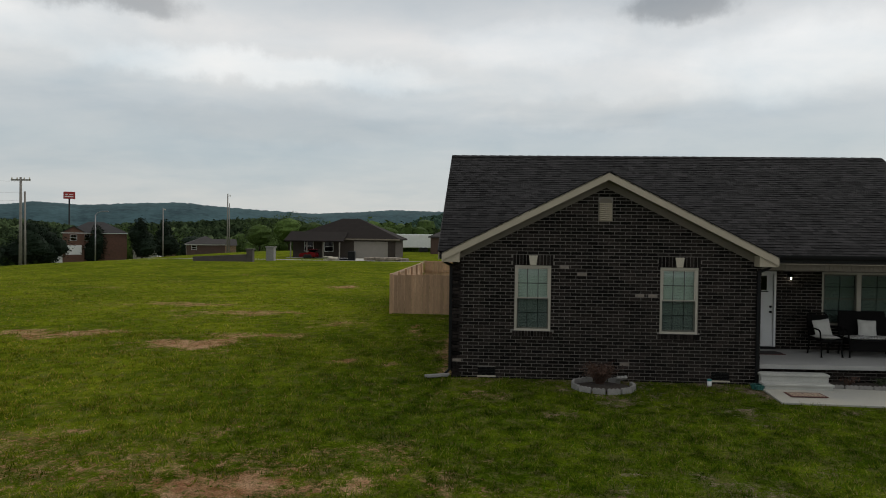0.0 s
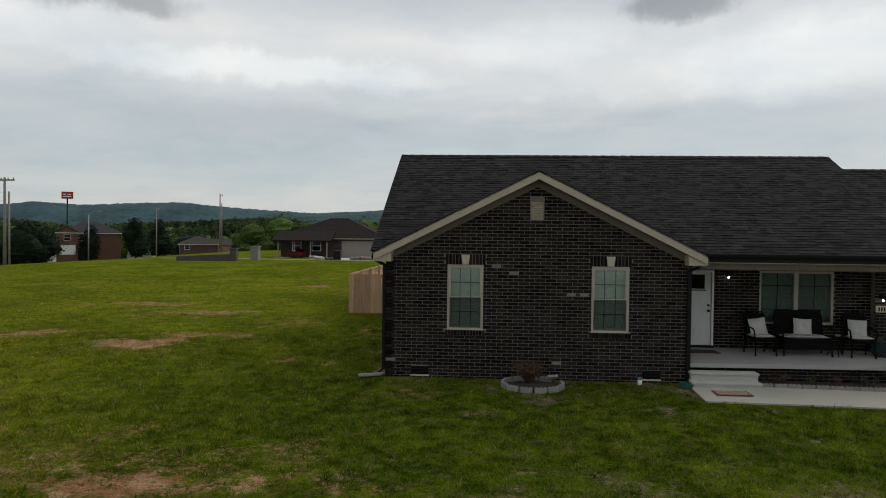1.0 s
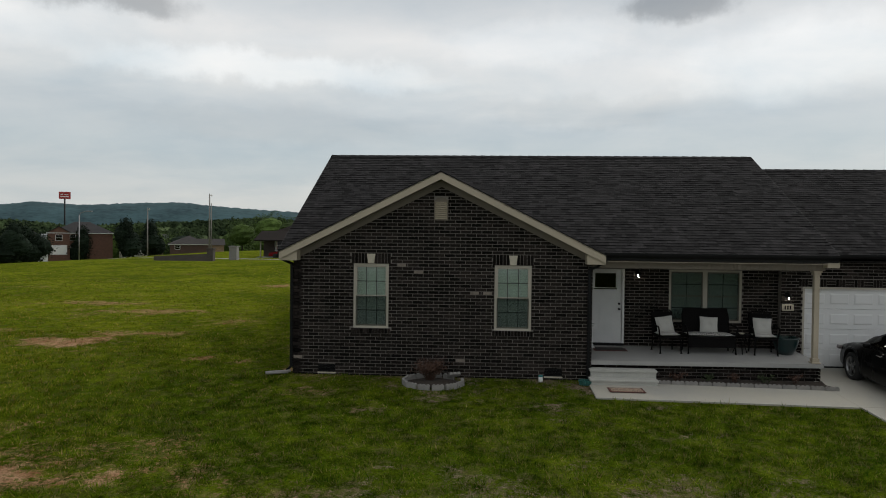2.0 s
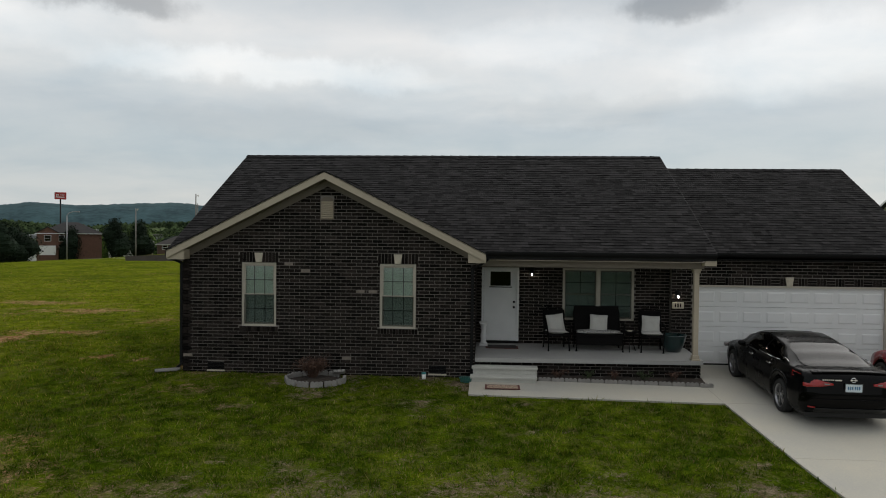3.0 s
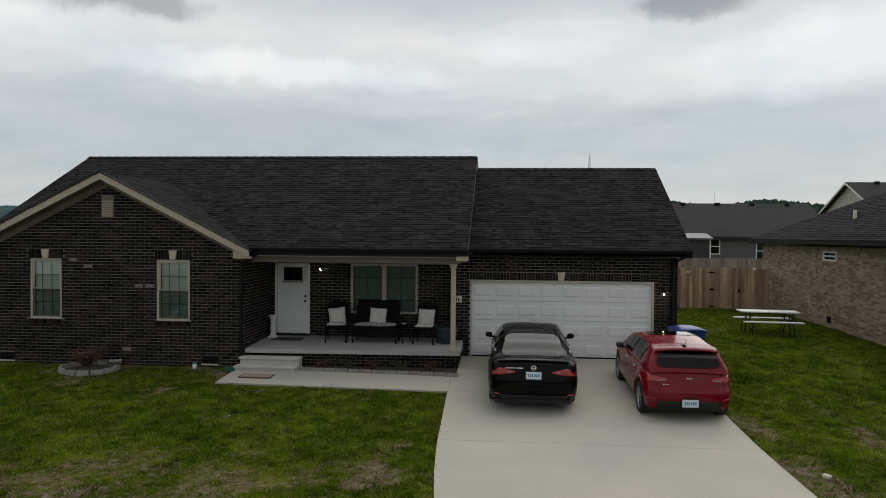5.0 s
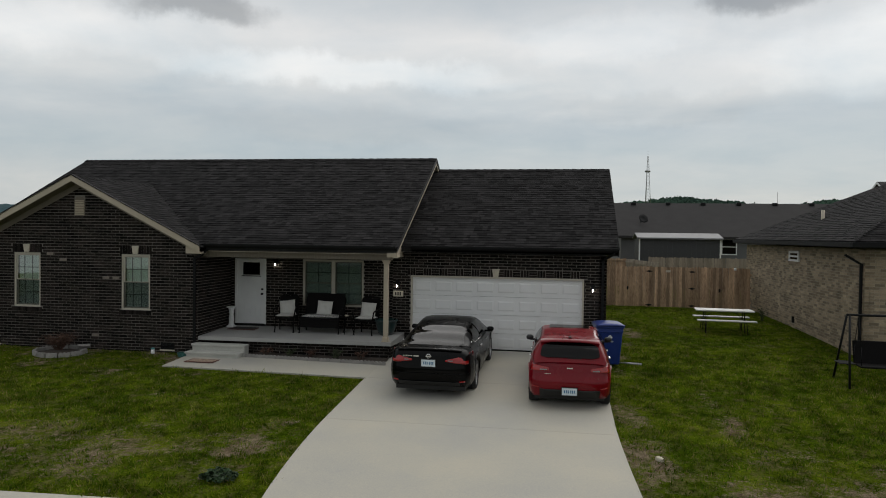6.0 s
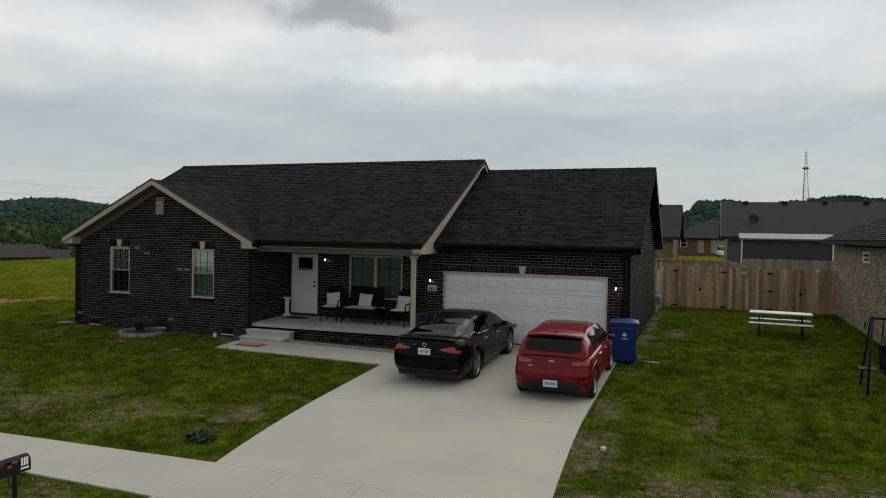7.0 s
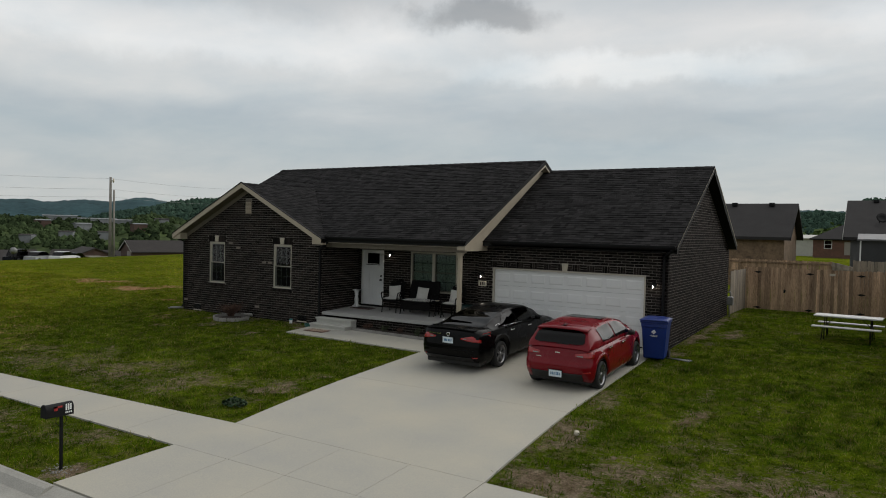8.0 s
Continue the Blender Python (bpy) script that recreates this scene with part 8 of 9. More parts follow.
def far_car(m, mat, label, length=4.6, tall=1.42):
    """A parked car far off: body, cabin, windows and wheels."""
    ob = thing("car", label, "car", m)
    bm = bmesh.new()
    prism(bm, [(0.0, 0.3), (0.05, 0.82), (0.7, 0.92), (length - 1.3, 0.9), (length - 0.1, 0.72), (length, 0.3)], -0.88, 0.88, "x")
    bmesh.ops.bevel(bm, geom=bm.edges[:], offset=0.06, segments=2, affect="EDGES")
    part("body", bm, mat, ob)
    bm = bmesh.new()
    prism(bm, [(0.5, 0.88), (1.1, tall), (length - 2.2, tall), (length - 1.3, 0.88)], -0.72, 0.72, "x")
    part("cabin", bm, M_CARGLASS, ob)
    bm = bmesh.new()
    prism(bm, [(1.05, tall - 0.03), (1.1, tall + 0.03), (length - 2.25, tall + 0.03), (length - 2.15, tall - 0.03)], -0.68, 0.68, "x")
    part("roof_panel", bm, mat, ob)
    for sx in (-1, 1):
        for y in (0.85, length - 0.9):
            bm = bmesh.new()
            cyl(bm, (sx * 0.70, y, 0.32), (sx * 0.90, y, 0.32), 0.32, n=18)
            part("wheel", bm, M_TYRE, ob)


M_WHITECAR = car_paint("white_car_paint", (0.7, 0.7, 0.7))
M_SILVER = car_paint("silver_car_paint", (0.35, 0.36, 0.37))
far_car(pose(22.4, 81.7, 0.95, 0, 0, 5), M_WHITECAR, "white saloon parked before a far garage")
for cx_, cy_, mm, lab in ((-74.1, 29.7, M_BLACKCAR, "black off-roader parked beyond the brow"), (-73.0, 31.8, M_SILVER, "silver saloon parked beyond the brow"), (-71.7, 34.4, M_WHITECAR, "white saloon parked beyond the brow"), (-76.0, 38.6, M_BLACKCAR, "dark saloon parked beyond the brow")):
    far_car(pose(cx_, cy_, ground(cx_, cy_) + 0.02, 0, 0, 27), mm, lab, 4.7, 1.75 if "off" in lab else 1.42)


# ---- west: far house, pillars, poles, town ----
def gz(x, y, dz=0.0):
    return ground(x, y) + dz


M_WESTROOF = material("dark_brown_shingle", (0.017, 0.0135, 0.012), 0.95, vary=0.3, scale=1.5, fine=14, bump=0.0, spec=0.08)
west_house = far_house("single-storey brick house with brown hip roof and porch", pose(-18.0, 73.25, 0.45, 0, 0, 2), 13.4, 11.0, 2.95, "hip", 0.44, material("taupe_brick", (0.060, 0.048, 0.041), 0.9, vary=0.2, scale=1.5, spec=0.2), M_WESTROOF,
          (("f", -5.2, -4.0, 0.9, 2.3), ("f", -2.6, -1.4, 0.9, 2.3)), (("f", 1.3, 5.7, 0.0, 2.3),), 0.6, M_OLDWOOD)
bm = bmesh.new()
prism(bm, [(-2.75, 2.17), (-2.75, 2.33), (0.9, 3.50), (0.9, 3.34)], -7.2, 0.35, "x")
part("porch_roof", bm, M_WESTROOF, west_house, "brown shingled porch roof")
bm = bmesh.new()
box(bm, -7.0, 0.3, -2.6, 0.0, -0.3, 0.12)
part("porch_floor", bm, M_KERB, west_house)
for k in range(4):
    col = thing("porch_post", "white post of the far porch", "post", pose(-24.4 + k * 2.1, 70.9, 0.45), "far porch posts")
    bm = bmesh.new()
    rbox(bm, -0.07, 0.07, -0.07, 0.07, -0.2, 2.24, 0.01)
    part("shaft", bm, M_FARDOOR, col)
far_car(pose(-20.8, 70.5, 0.45, 0, 0, 90), M_REDCAR, "small red car under the far porch roof", 2.2, 1.2)
bm = bmesh.new()
vs = [bm.verts.new((x, y, gz(x, y, 0.03))) for x, y in ((-16.4, 60.7), (-13.2, 60.7), (-12.9, 72.7), (-17.6, 72.6))]
bm.faces.new(vs)
tagged(part("far_driveway", bm, M_CONCRETE), "short concrete driveway of the far house", "driveway", kind="structure")
bm = bmesh.new()
xs = [-70 + i * 4 for i in range(20)]
ups = [(bm.verts.new((x, 60.8 + 0.02 * x, gz(x, 60.8, 0.03))), bm.verts.new((x, 58.6 + 0.02 * x, gz(x, 58.6, 0.03)))) for x in xs]
for a, b in zip(ups, ups[1:]):
    bm.faces.new((a[1], b[1], b[0], a[0]))
tagged(part("far_road", bm, M_KERB), "pale far road across the brow", "road", kind="structure")
pile = thing("rubbish_pile", "heap of black and pale rubbish by the far drive", "rubbish", pose(-14.7, 60.2, gz(-15.9, 60)))
bm = bmesh.new()
rbox(bm, -0.1, 0.7, -0.3, 0.3, 0.0, 1.05, 0.05)
part("black_cabinet", bm, M_BLACK, pile)
bm = bmesh.new()
for k in range(9):
    t = bmesh.new()
    bmesh.ops.create_icosphere(t, subdivisions=1, radius=rr.uniform(0.2, 0.42))
    join(bm, t, Matrix.Translation((rr.uniform(-1.3, 0.6), rr.uniform(-0.4, 0.4), 0.12)) @ Matrix.Diagonal((1.3, 1, 0.6, 1)))
part("rubbish_bag", bm, M_BLACK, pile)
bm = bmesh.new()
for k in range(6):
    rbox(bm, -0.5, 0.5, -0.2, 0.2, 0, 0.12, 0.02, 1, Matrix.Translation((rr.uniform(-2.4, -1.2), rr.uniform(-0.5, 0.3), 0.02 + 0.06 * k)) @ Matrix.Rotation(rr.uniform(-1, 1), 4, "Z"))
part("board_scrap", bm, M_STONE, pile)
rub = thing("rubble_row", "low row of rubble and pallets on the far verge", "rubble", pose(-10.65, 61.6, gz(-10.65, 61.6)))
bm = bmesh.new()
for k in range(14):
    rbox(bm, -0.4, 0.4, -0.3, 0.3, 0, 0.35, 0.05, 1, Matrix.Translation((-2.2 + k * 0.33, rr.uniform(-0.4, 0.4), rr.uniform(-0.05, 0.1))) @ Matrix.Rotation(rr.uniform(-1, 1), 4, "Z"))
part("rubble", bm, M_OLDWOOD, rub)
BROWNWALL = material("brown_wall_brick", (0.075, 0.062, 0.055), 0.9, vary=0.3, scale=2, fine=12)
low = thing("garden_wall", "low dark brick wall with end pillar", "wall", pose(-27.8, 49.4, 0.0))
bm = bmesh.new()
prism(bm, [(0, gz(-27, 49) - 0.6), (5.4, gz(-27, 49) - 0.3), (5.4, 1.55), (0, 1.25)], -0.15, 0.15)
part("wall", bm, BROWNWALL, low)
bm = bmesh.new()
rbox(bm, 5.35, 5.95, -0.3, 0.3, gz(-24, 49) - 0.3, 2.0, 0.03)
box(bm, 5.28, 6.02, -0.37, 0.37, 2.0, 2.1)
part("pillar", bm, BROWNWALL, low)
pil = thing("gate_pillar", "stout grey stone gate pillar", "pillar", pose(-21.7, 54.35, 0.0))
bm = bmesh.new()
rbox(bm, -0.4, 0.4, -0.4, 0.4, gz(-22.9, 54) - 0.2, 2.15, 0.05)
box(bm, -0.47, 0.47, -0.47, 0.47, 2.15, 2.25)
part("pillar", bm, M_BLOCK, pil)
M_POLE = material("grey_timber_pole", (0.21, 0.195, 0.175), 0.9, vary=0.3, scale=3)


def utility_pole(x, y, h, label, arm=0.0, twin=False):
    z = gz(x, y)
    ob = thing("utility_pole", label, "pole", pose(x, y, z))
    bm = bmesh.new()
    cyl(bm, (0, 0, -0.5), (0, 0, h), 0.17, 0.11, n=12)
    if twin:
        cyl(bm, (0.34, 0.2, -0.5), (0.30, 0.2, h * 0.84), 0.12, 0.09, n=10)
    part("shaft", bm, M_POLE, ob)
    if arm:
        bm = bmesh.new()
        box(bm, -arm / 2, arm / 2, -0.06, 0.06, h - 0.35, h - 0.2)
        part("crossarm", bm, M_POLE, ob)
        for k in (-1, -0.4, 0.4, 1):
            bm = bmesh.new()
            lathe(bm, [(0.05, 0), (0.07, 0.08), (0.03, 0.2)], 8, Matrix.Translation((k * arm / 2 * 0.92, 0, h - 0.2)))
            part("insulator", bm, M_STONE, ob)
    else:
        bm = bmesh.new()
        pipe(bm, [(0, 0, h - 0.5), (0.45, 0, h - 0.35)], 0.04, 6)
        lathe(bm, [(0.05, -0.2), (0.1, 0), (0.05, 0.25)], 8, Matrix.Translation((0.5, 0, h - 0.4)))
        part("bracket", bm, M_STONE, ob)
    return ob


utility_pole(-46.1, 50.5, 8.8, "timber utility pole with crossarm on the brow", 2.0, True)
utility_pole(-54.6, 128.3, 12.6, "slim timber utility pole beyond the field", 0.0, True)
utility_pole(-80.0, 151.9, 13.0, "slim grey pole beyond the field")
utility_pole(-44.5, 25.2, 8.25, "timber utility pole with bracket on the brow", 0.0, True)
def cable(a, b, sag, label):
    ob = thing("power_cable", label, "cable", pose(*a), "power cables")
    a, b = Vector(a), Vector(b)
    bm = bmesh.new()
    pts = [a.lerp(b, i / 14) - a - Vector((0, 0, sag * 4 * (i / 14) * (1 - i / 14))) for i in range(15)]
    pipe(bm, pts, 0.009, 5)
    part("wire", bm, M_GREY, ob)


for dz in (8.1, 7.0, 6.2):
    cable((-44.5, 25.2, gz(-44.5, 25.2, dz)), (-52.0, -14.0, gz(-44.5, 25.2, dz + 0.6)), 0.7, "thin black overhead power cable between poles")
    cable((-44.5, 25.2, gz(-44.5, 25.2, dz)), (-46.1, 50.5, gz(-46.1, 50.5, dz + 0.3)), 0.4, "thin black overhead power cable between poles")
rock = thing("rock", "small white stone lying in the grass", "stone", pose(18.72, -5.95, gl(0, -5.95)))
bm = bmesh.new()
rbox(bm, -0.05, 0.04, -0.07, 0.07, -0.02, 0.06, 0.025, 2, Matrix.Rotation(0.5, 4, "Z"))
part("stone", bm, M_STONE, rock)
roadsign = thing("road_sign", "grey back of an octagonal road sign on a post", "sign", pose(-53.2, 20.0, gz(-53.2, 20.0), 0, 0, 60))
bm = bmesh.new()
lathe(bm, [(0.01, -0.01), (0.38, -0.01), (0.38, 0.01), (0.01, 0.01)], 8, Matrix.Translation((0, 0, 1.0)) @ Matrix.Rotation(radians(90), 4, "X") @ Matrix.Rotation(radians(22.5), 4, "Z"))
part("sign_plate", bm, M_GREY, roadsign)
bm = bmesh.new()
cyl(bm, (0, 0.03, -0.3), (0, 0.03, 1.2), 0.03, n=6)
part("post", bm, M_BLACK, roadsign)
lampst = thing("street_lamp", "grey street lamp with curved arm beyond the field", "lamp", pose(-91.5, 141.8, gz(-91.5, 141.8)))
lampst.scale = (1.6, 1.6, 1.8)
bm = bmesh.new()
cyl(bm, (0, 0, -0.3), (0, 0, 6.6), 0.10, 0.07, n=10)
part("column", bm, M_GREY, lampst)
bm = bmesh.new()
pipe(bm, [(0, 0, 6.6), (0.3, 0, 6.9), (0.9, 0, 7.1), (1.4, 0, 7.12)], 0.05, 6)
rbox(bm, 1.3, 1.95, -0.13, 0.13, 7.03, 7.17, 0.03)
part("arm", bm, M_GREY, lampst)
pylon = thing("pylon_sign", "tall red and white roadside pylon sign", "sign", pose(-369.0, 577.0, -20, 0, 0, 30))
pylon.scale = (2.1, 2.1, 2.42)
bm = bmesh.new()
cyl(bm, (0, 0, 0), (0, 0, 22), 0.3, n=10)
part("mast", bm, M_BLACK, pylon)
bm = bmesh.new()
rbox(bm, -2.2, 2.2, -0.3, 0.3, 21.6, 24.2, 0.1)
part("sign_face", bm, material("red_sign", (0.35, 0.03, 0.025), 0.5), pylon, "red sign panel")
bm = bmesh.new()
box(bm, -1.7, 1.5, -0.34, -0.31, 22.3, 22.6)
box(bm, -1.5, -0.6, -0.34, -0.31, 23.0, 23.4)
box(bm, -0.1, 1.4, -0.34, -0.31, 23.1, 23.3)
part("plain_bar", bm, M_WHITE, pylon)

BRB = material("brown_brick", (0.085, 0.05, 0.038), 0.85, vary=0.2, scale=1.5)
far_house("two-storey red brick house with broad grey roof", pose(-102.8, 161.9, -2.9, 0, 0, 32), 14.5, 11.0, 6.4, "hip", 0.5, M_REDBRICK, M_FARROOF, (("f", -3.0, -1.6, 4.0, 5.6), ("e", 4.0, 5.2, 4.0, 5.4)), (("f", -3.6, -0.8, 0.4, 2.9),), 0.5, M_WHITE)
far_house("front gable wing of the red brick house", pose(-107.0, 158.3, -2.9, 0, 0, 32), 5.0, 5.0, 6.4, "front_gable", 0.6, M_REDBRICK, M_FARROOF, (("f", -0.8, 0.8, 4.0, 5.6),), (("f", -1.9, 1.9, 0.4, 2.9),), 0.4, M_WHITE)
for hx, hy, hr, hw, lab in ((-64.5, 141.0, 25, 8.4, "low brick house with grey hip roof"), (-90.8, 66.8, 70, 13.0, "brown brick house with broad shingle roof"), (-113.0, 64.0, 45, 15.0, "grey roofed brick house in the valley"), (-117.5, 56.5, 58, 9.5, "dark roofed brick house in the valley"), (-111.0, 48.0, 80, 11.0, "brick house low in the valley"), (-125.0, 50.0, 50, 12.0, "brick house low in the valley"), (-104.0, 82.0, 50, 12.0, "brick house low in the valley")):
    far_house(lab, pose(hx, hy, gz(hx, hy, 0.45), 0, 0, hr), hw, 9.0, 2.35, "gable" if hw > 10 else "hip", 0.42, BRB, M_BROWNROOF, () if hw == 13.0 else (("f", -hw / 2 + 1, -hw / 2 + 2.2, 0.9, 2.0), ("w", 5.6, 6.8, 0.9, 2.0)), (("w", 1.6, 4.2, 0, 2.2),), 0.4, M_PALESIDING)
far_house("small brown brick house with front gable", pose(-96.4, 55.4, gz(-96, 55, 0.45), 0, 0, 72), 7.0, 9.0, 2.0, "front_gable", 0.4, BRB, M_BROWNROOF, (), (("f", -1.6, 0.9, 0, 2.0),), 0.35, M_PALESIDING)
trail = thing("trailer", "long white trailer beyond the far house", "trailer", pose(-14.9, 122.2, gz(-17, 122), 0, 0, 3))
bm = bmesh.new()
rbox(bm, -4.5, 4.5, 0, 2.5, 0.9, 3.6, 0.08)
part("trailer_box", bm, M_WHITE, trail)
for x in (-2.8, 2.2, 3.1):
    bm = bmesh.new()
    cyl(bm, (x, -0.05, 0.5), (x, 0.3, 0.5), 0.5, n=16)
    part("wheel", bm, M_TYRE, trail)
far_house("brick house with hip roof behind the field", pose(-4.8, 104.0, gz(-6, 104) + 0.4), 9.0, 9.0, 2.8, "hip", 0.45, BRB, M_BROWNROOF, (("f", -2, -0.8, 0.9, 2.2),), (), 0.4)

# lattice mast on the hill
mast = thing("radio_mast", "grey lattice radio mast on the far hill", "mast", pose(121.0, 875.0, 42))
for k in range(3):
    bm = bmesh.new()
    a0 = k * 2.094
    cyl(bm, (4.2 * math.cos(a0), 4.2 * math.sin(a0), 0), (0.8 * math.cos(a0), 0.8 * math.sin(a0), 62), 0.30, 0.22, n=6)
    part("mast_leg", bm, M_GREY, mast)
bm = bmesh.new()
for j in range(16):
    za, zb = j * 3.9, (j + 1) * 3.9
    for k in range(3):
        ra, rb = 4.2 - 3.4 * za / 62, 4.2 - 3.4 * min(zb, 62) / 62
        a0, a1 = k * 2.094, (k + 1) * 2.094
        cyl(bm, (ra * math.cos(a0), ra * math.sin(a0), za), (rb * math.cos(a1), rb * math.sin(a1), zb), 0.13, n=4)
part("lattice", bm, M_GREY, mast)
bm = bmesh.new()
lathe(bm, [(2.6, 42.0), (3.4, 42.4), (3.4, 44.0), (2.6, 44.4)], 12)
cyl(bm, (0, 0, 62), (0, 0, 68), 0.15, 0.08, n=6)
part("aerial_ring", bm, M_GREY, mast)
thin = thing("radio_mast", "thin distant aerial mast", "mast", pose(158.8, 479, 9))
bm = bmesh.new()
cyl(bm, (0, 0, -20), (0, 0, 26), 0.22, 0.12, n=6)
part("shaft", bm, M_GREY, thin)


# ---- hills and woods ----
def hill_material(name, lo, hi, scale):
    return material(name, lo, 0.95, vary=0.35, scale=scale, fine=scale * 6, tint=hi, bump=0.0, spec=0.1)


def ridge(name, label, radius, depth, prof, mat, seed, a0, a1, rough):
    """A wooded ridge: an arc about the house with a tree-rough crest; prof(a): height by bearing in degrees, west positive."""
    n, k = int((a1 - a0) * 6), 7
    vs, fs = [], []
    for i in range(n + 1):
        a = a0 + (a1 - a0) * i / n
        crest = prof(a) + rough * (noise.noise(Vector((a * 2.3, seed, 0))) + 0.7 * noise.noise(Vector((a * 7.1, seed, 1))) + 0.5 * noise.noise(Vector((a * 19.0, seed, 2))))
        for j in range(k + 1):
            f = j / k
            r = radius + depth * f
            z = -24 + (crest + 24) * math.sin(min(1.0, f * 1.15) * math.pi / 2) + rough * 0.6 * noise.noise(Vector((a * 5, f * 6, seed)))
            vs.append((-math.sin(radians(a)) * r, math.cos(radians(a)) * r, z))
    w = k + 1
    for i in range(n):
        for j in range(k):
            fs.append((i * w + j, i * w + j + 1, (i + 1) * w + j + 1, (i + 1) * w + j))
    ob = raw(name, vs, fs, mat)
    for p in ob.data.polygons:
        p.use_smooth = True
    tagged(ob, label, "hills", kind="structure")


def bumps(base, *lumps):
    return lambda a: base + sum(h * math.exp(-((a - c) / w) ** 2) for c, w, h in lumps)


# distance haze over the far hills is painted into their blue base colour
M_HILLHAZE = hill_material("haze_blue_hills", (0.024, 0.055, 0.066), (0.036, 0.070, 0.076), 0.008)
# near hill's green leans to blue: some haze is in the colour
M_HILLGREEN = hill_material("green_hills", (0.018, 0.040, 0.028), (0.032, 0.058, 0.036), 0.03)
M_SLOPE = hill_material("wooded_slope", (0.022, 0.036, 0.014), (0.06, 0.085, 0.028), 0.03)
FAR = curve([(-79.5, 110), (-39.5, 118), (0.0, 112), (5.1, 119), (7.8, 122), (10.9, 110), (14.3, 100), (17.9, 109), (21.3, 120), (24.5, 135), (26.7, 129), (31.3, 114), (34.2, 122), (36.1, 107), (44.3, 100), (53.4, 98), (55.3, 114), (57.6, 91), (59.1, 96), (61.8, 82), (62.7, 91), (64.5, 86), (110, 95)])
NEAR = curve([(-74.5, 47.5), (-39.5, 53.5), (-29.6, 43.5), (-25.1, 49.5), (-20.6, 59.5), (-17.2, 49.5), (-13.2, 59.5), (-10.1, 65.5), (-6.8, 59.5), (-4.5, 52.5), (-2.2, 60.5), (-0.1, 58.5), (0.5, 44), (1.3, 38), (3.0, 41), (5.1, 34), (7.9, 8), (18.9, -14), (41.1, -12), (45.4, 32), (49.6, 43), (51.9, 40), (55.3, 25), (57.2, 17), (60, 2), (64, -14)])
MID = curve([(1.7, -24), (6.9, -16), (12.9, 4), (15.9, 12), (18.4, 14), (21.9, 11), (26.9, 8), (31.9, 5), (36.9, 9), (44.3, 8), (50.8, 2), (54.8, 8), (58, 1), (60, 4), (65, 4), (85, 2), (95, -20)])
ridge("hills_far", "wooded hills on the horizon, tinted blue-green for haze", 2600, 700, FAR, M_HILLHAZE, 3.0, -80, 110, 3)
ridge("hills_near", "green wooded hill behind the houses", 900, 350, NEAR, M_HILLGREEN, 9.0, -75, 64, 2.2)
ridge("wooded_slope", "green wooded slope across the valley", 380, 240, MID, M_SLOPE, 5.0, 2, 95, 1.5)


def crowns(name, label, mat, seed, count, prof, radius, depth, a0, a1, size, leaves):
    """Tree crowns covering a ridge."""
    rnd = random.Random(seed)
    vs, fs = [], []
    for _ in range(count):
        a, f = rnd.uniform(a0, a1), rnd.random() ** 0.7
        if noise.noise(Vector((a * 0.55, f * 4.0, seed))) < (-0.28 if size < 4 else -0.75):
            continue
        r = radius + depth * f
        z = -24 + (prof(a) + 24) * math.sin(min(1.0, f * 1.15) * math.pi / 2)
        x, y = -math.sin(radians(a)) * r, math.cos(radians(a)) * r
        R = size * rnd.uniform(0.6, 1.4)
        h = R * rnd.uniform(0.8, 1.4)
        t0 = len(vs)
        for j in range(3):
            for i in range(7):
                an, rr_ = i * math.tau / 7, R * (0.8, 1.0, 0.55)[j] * rnd.uniform(0.7, 1.1)
                vs.append((x + rr_ * math.cos(an), y + rr_ * math.sin(an), z + h * (-0.6, 0.1, 0.7)[j] + rnd.uniform(-0.12, 0.12) * h))
        vs.append((x, y, z + h))
        for j in range(2):
            for i in range(7):
                fs.append((t0 + j * 7 + i, t0 + j * 7 + (i + 1) % 7, t0 + (j + 1) * 7 + (i + 1) % 7, t0 + (j + 1) * 7 + i))
        for i in range(7):
            fs.append((t0 + 14 + i, t0 + 14 + (i + 1) % 7, t0 + 21))
        for _l in range(leaves):
            d = Vector((rnd.uniform(-1, 1), rnd.uniform(-1, 1), rnd.uniform(-0.4, 1))).normalized()
            o = Vector((x, y, z)) + Vector((d.x * R, d.y * R, d.z * h)) * rnd.uniform(0.9, 1.15)
            u, w = (Vector((rnd.uniform(-1, 1), rnd.uniform(-1, 1), rnd.uniform(-1, 1))) * R * 0.28 for _k in range(2))
            k = len(vs)
            vs += [tuple(o - u), tuple(o + w), tuple(o + u), tuple(o - w)]
            fs.append((k, k + 1, k + 2, k + 3))
    tagged(raw(name, vs, fs, mat), label, "woods", kind="stuff")


# foliage colour is greyed and blued to stand for haze over the hill
crowns("hill_woods", "dark green woods on the near hill, tinted for haze", material("hazed_hill_foliage", (0.028, 0.052, 0.042), 0.95, vary=0.3, scale=0.01, fine=0.2, tint=(0.042, 0.070, 0.050), random_mix=0.28, bump=0.0, spec=0.0), 21, 11000, NEAR, 900, 350, -34, 62, 4.2, 4)
# a weaker haze tint is mixed into the slope's leaf colour
crowns("slope_woods", "mixed green spring woods on the valley slope", material("hazed_slope_foliage", (0.020, 0.033, 0.019), 0.95, vary=0.5, scale=0.02, fine=0.4, tint=(0.042, 0.060, 0.026), random_mix=0.4, bump=0.0, spec=0.0), 22, 6500, MID, 380, 240, 14, 80, 2.6, 8)

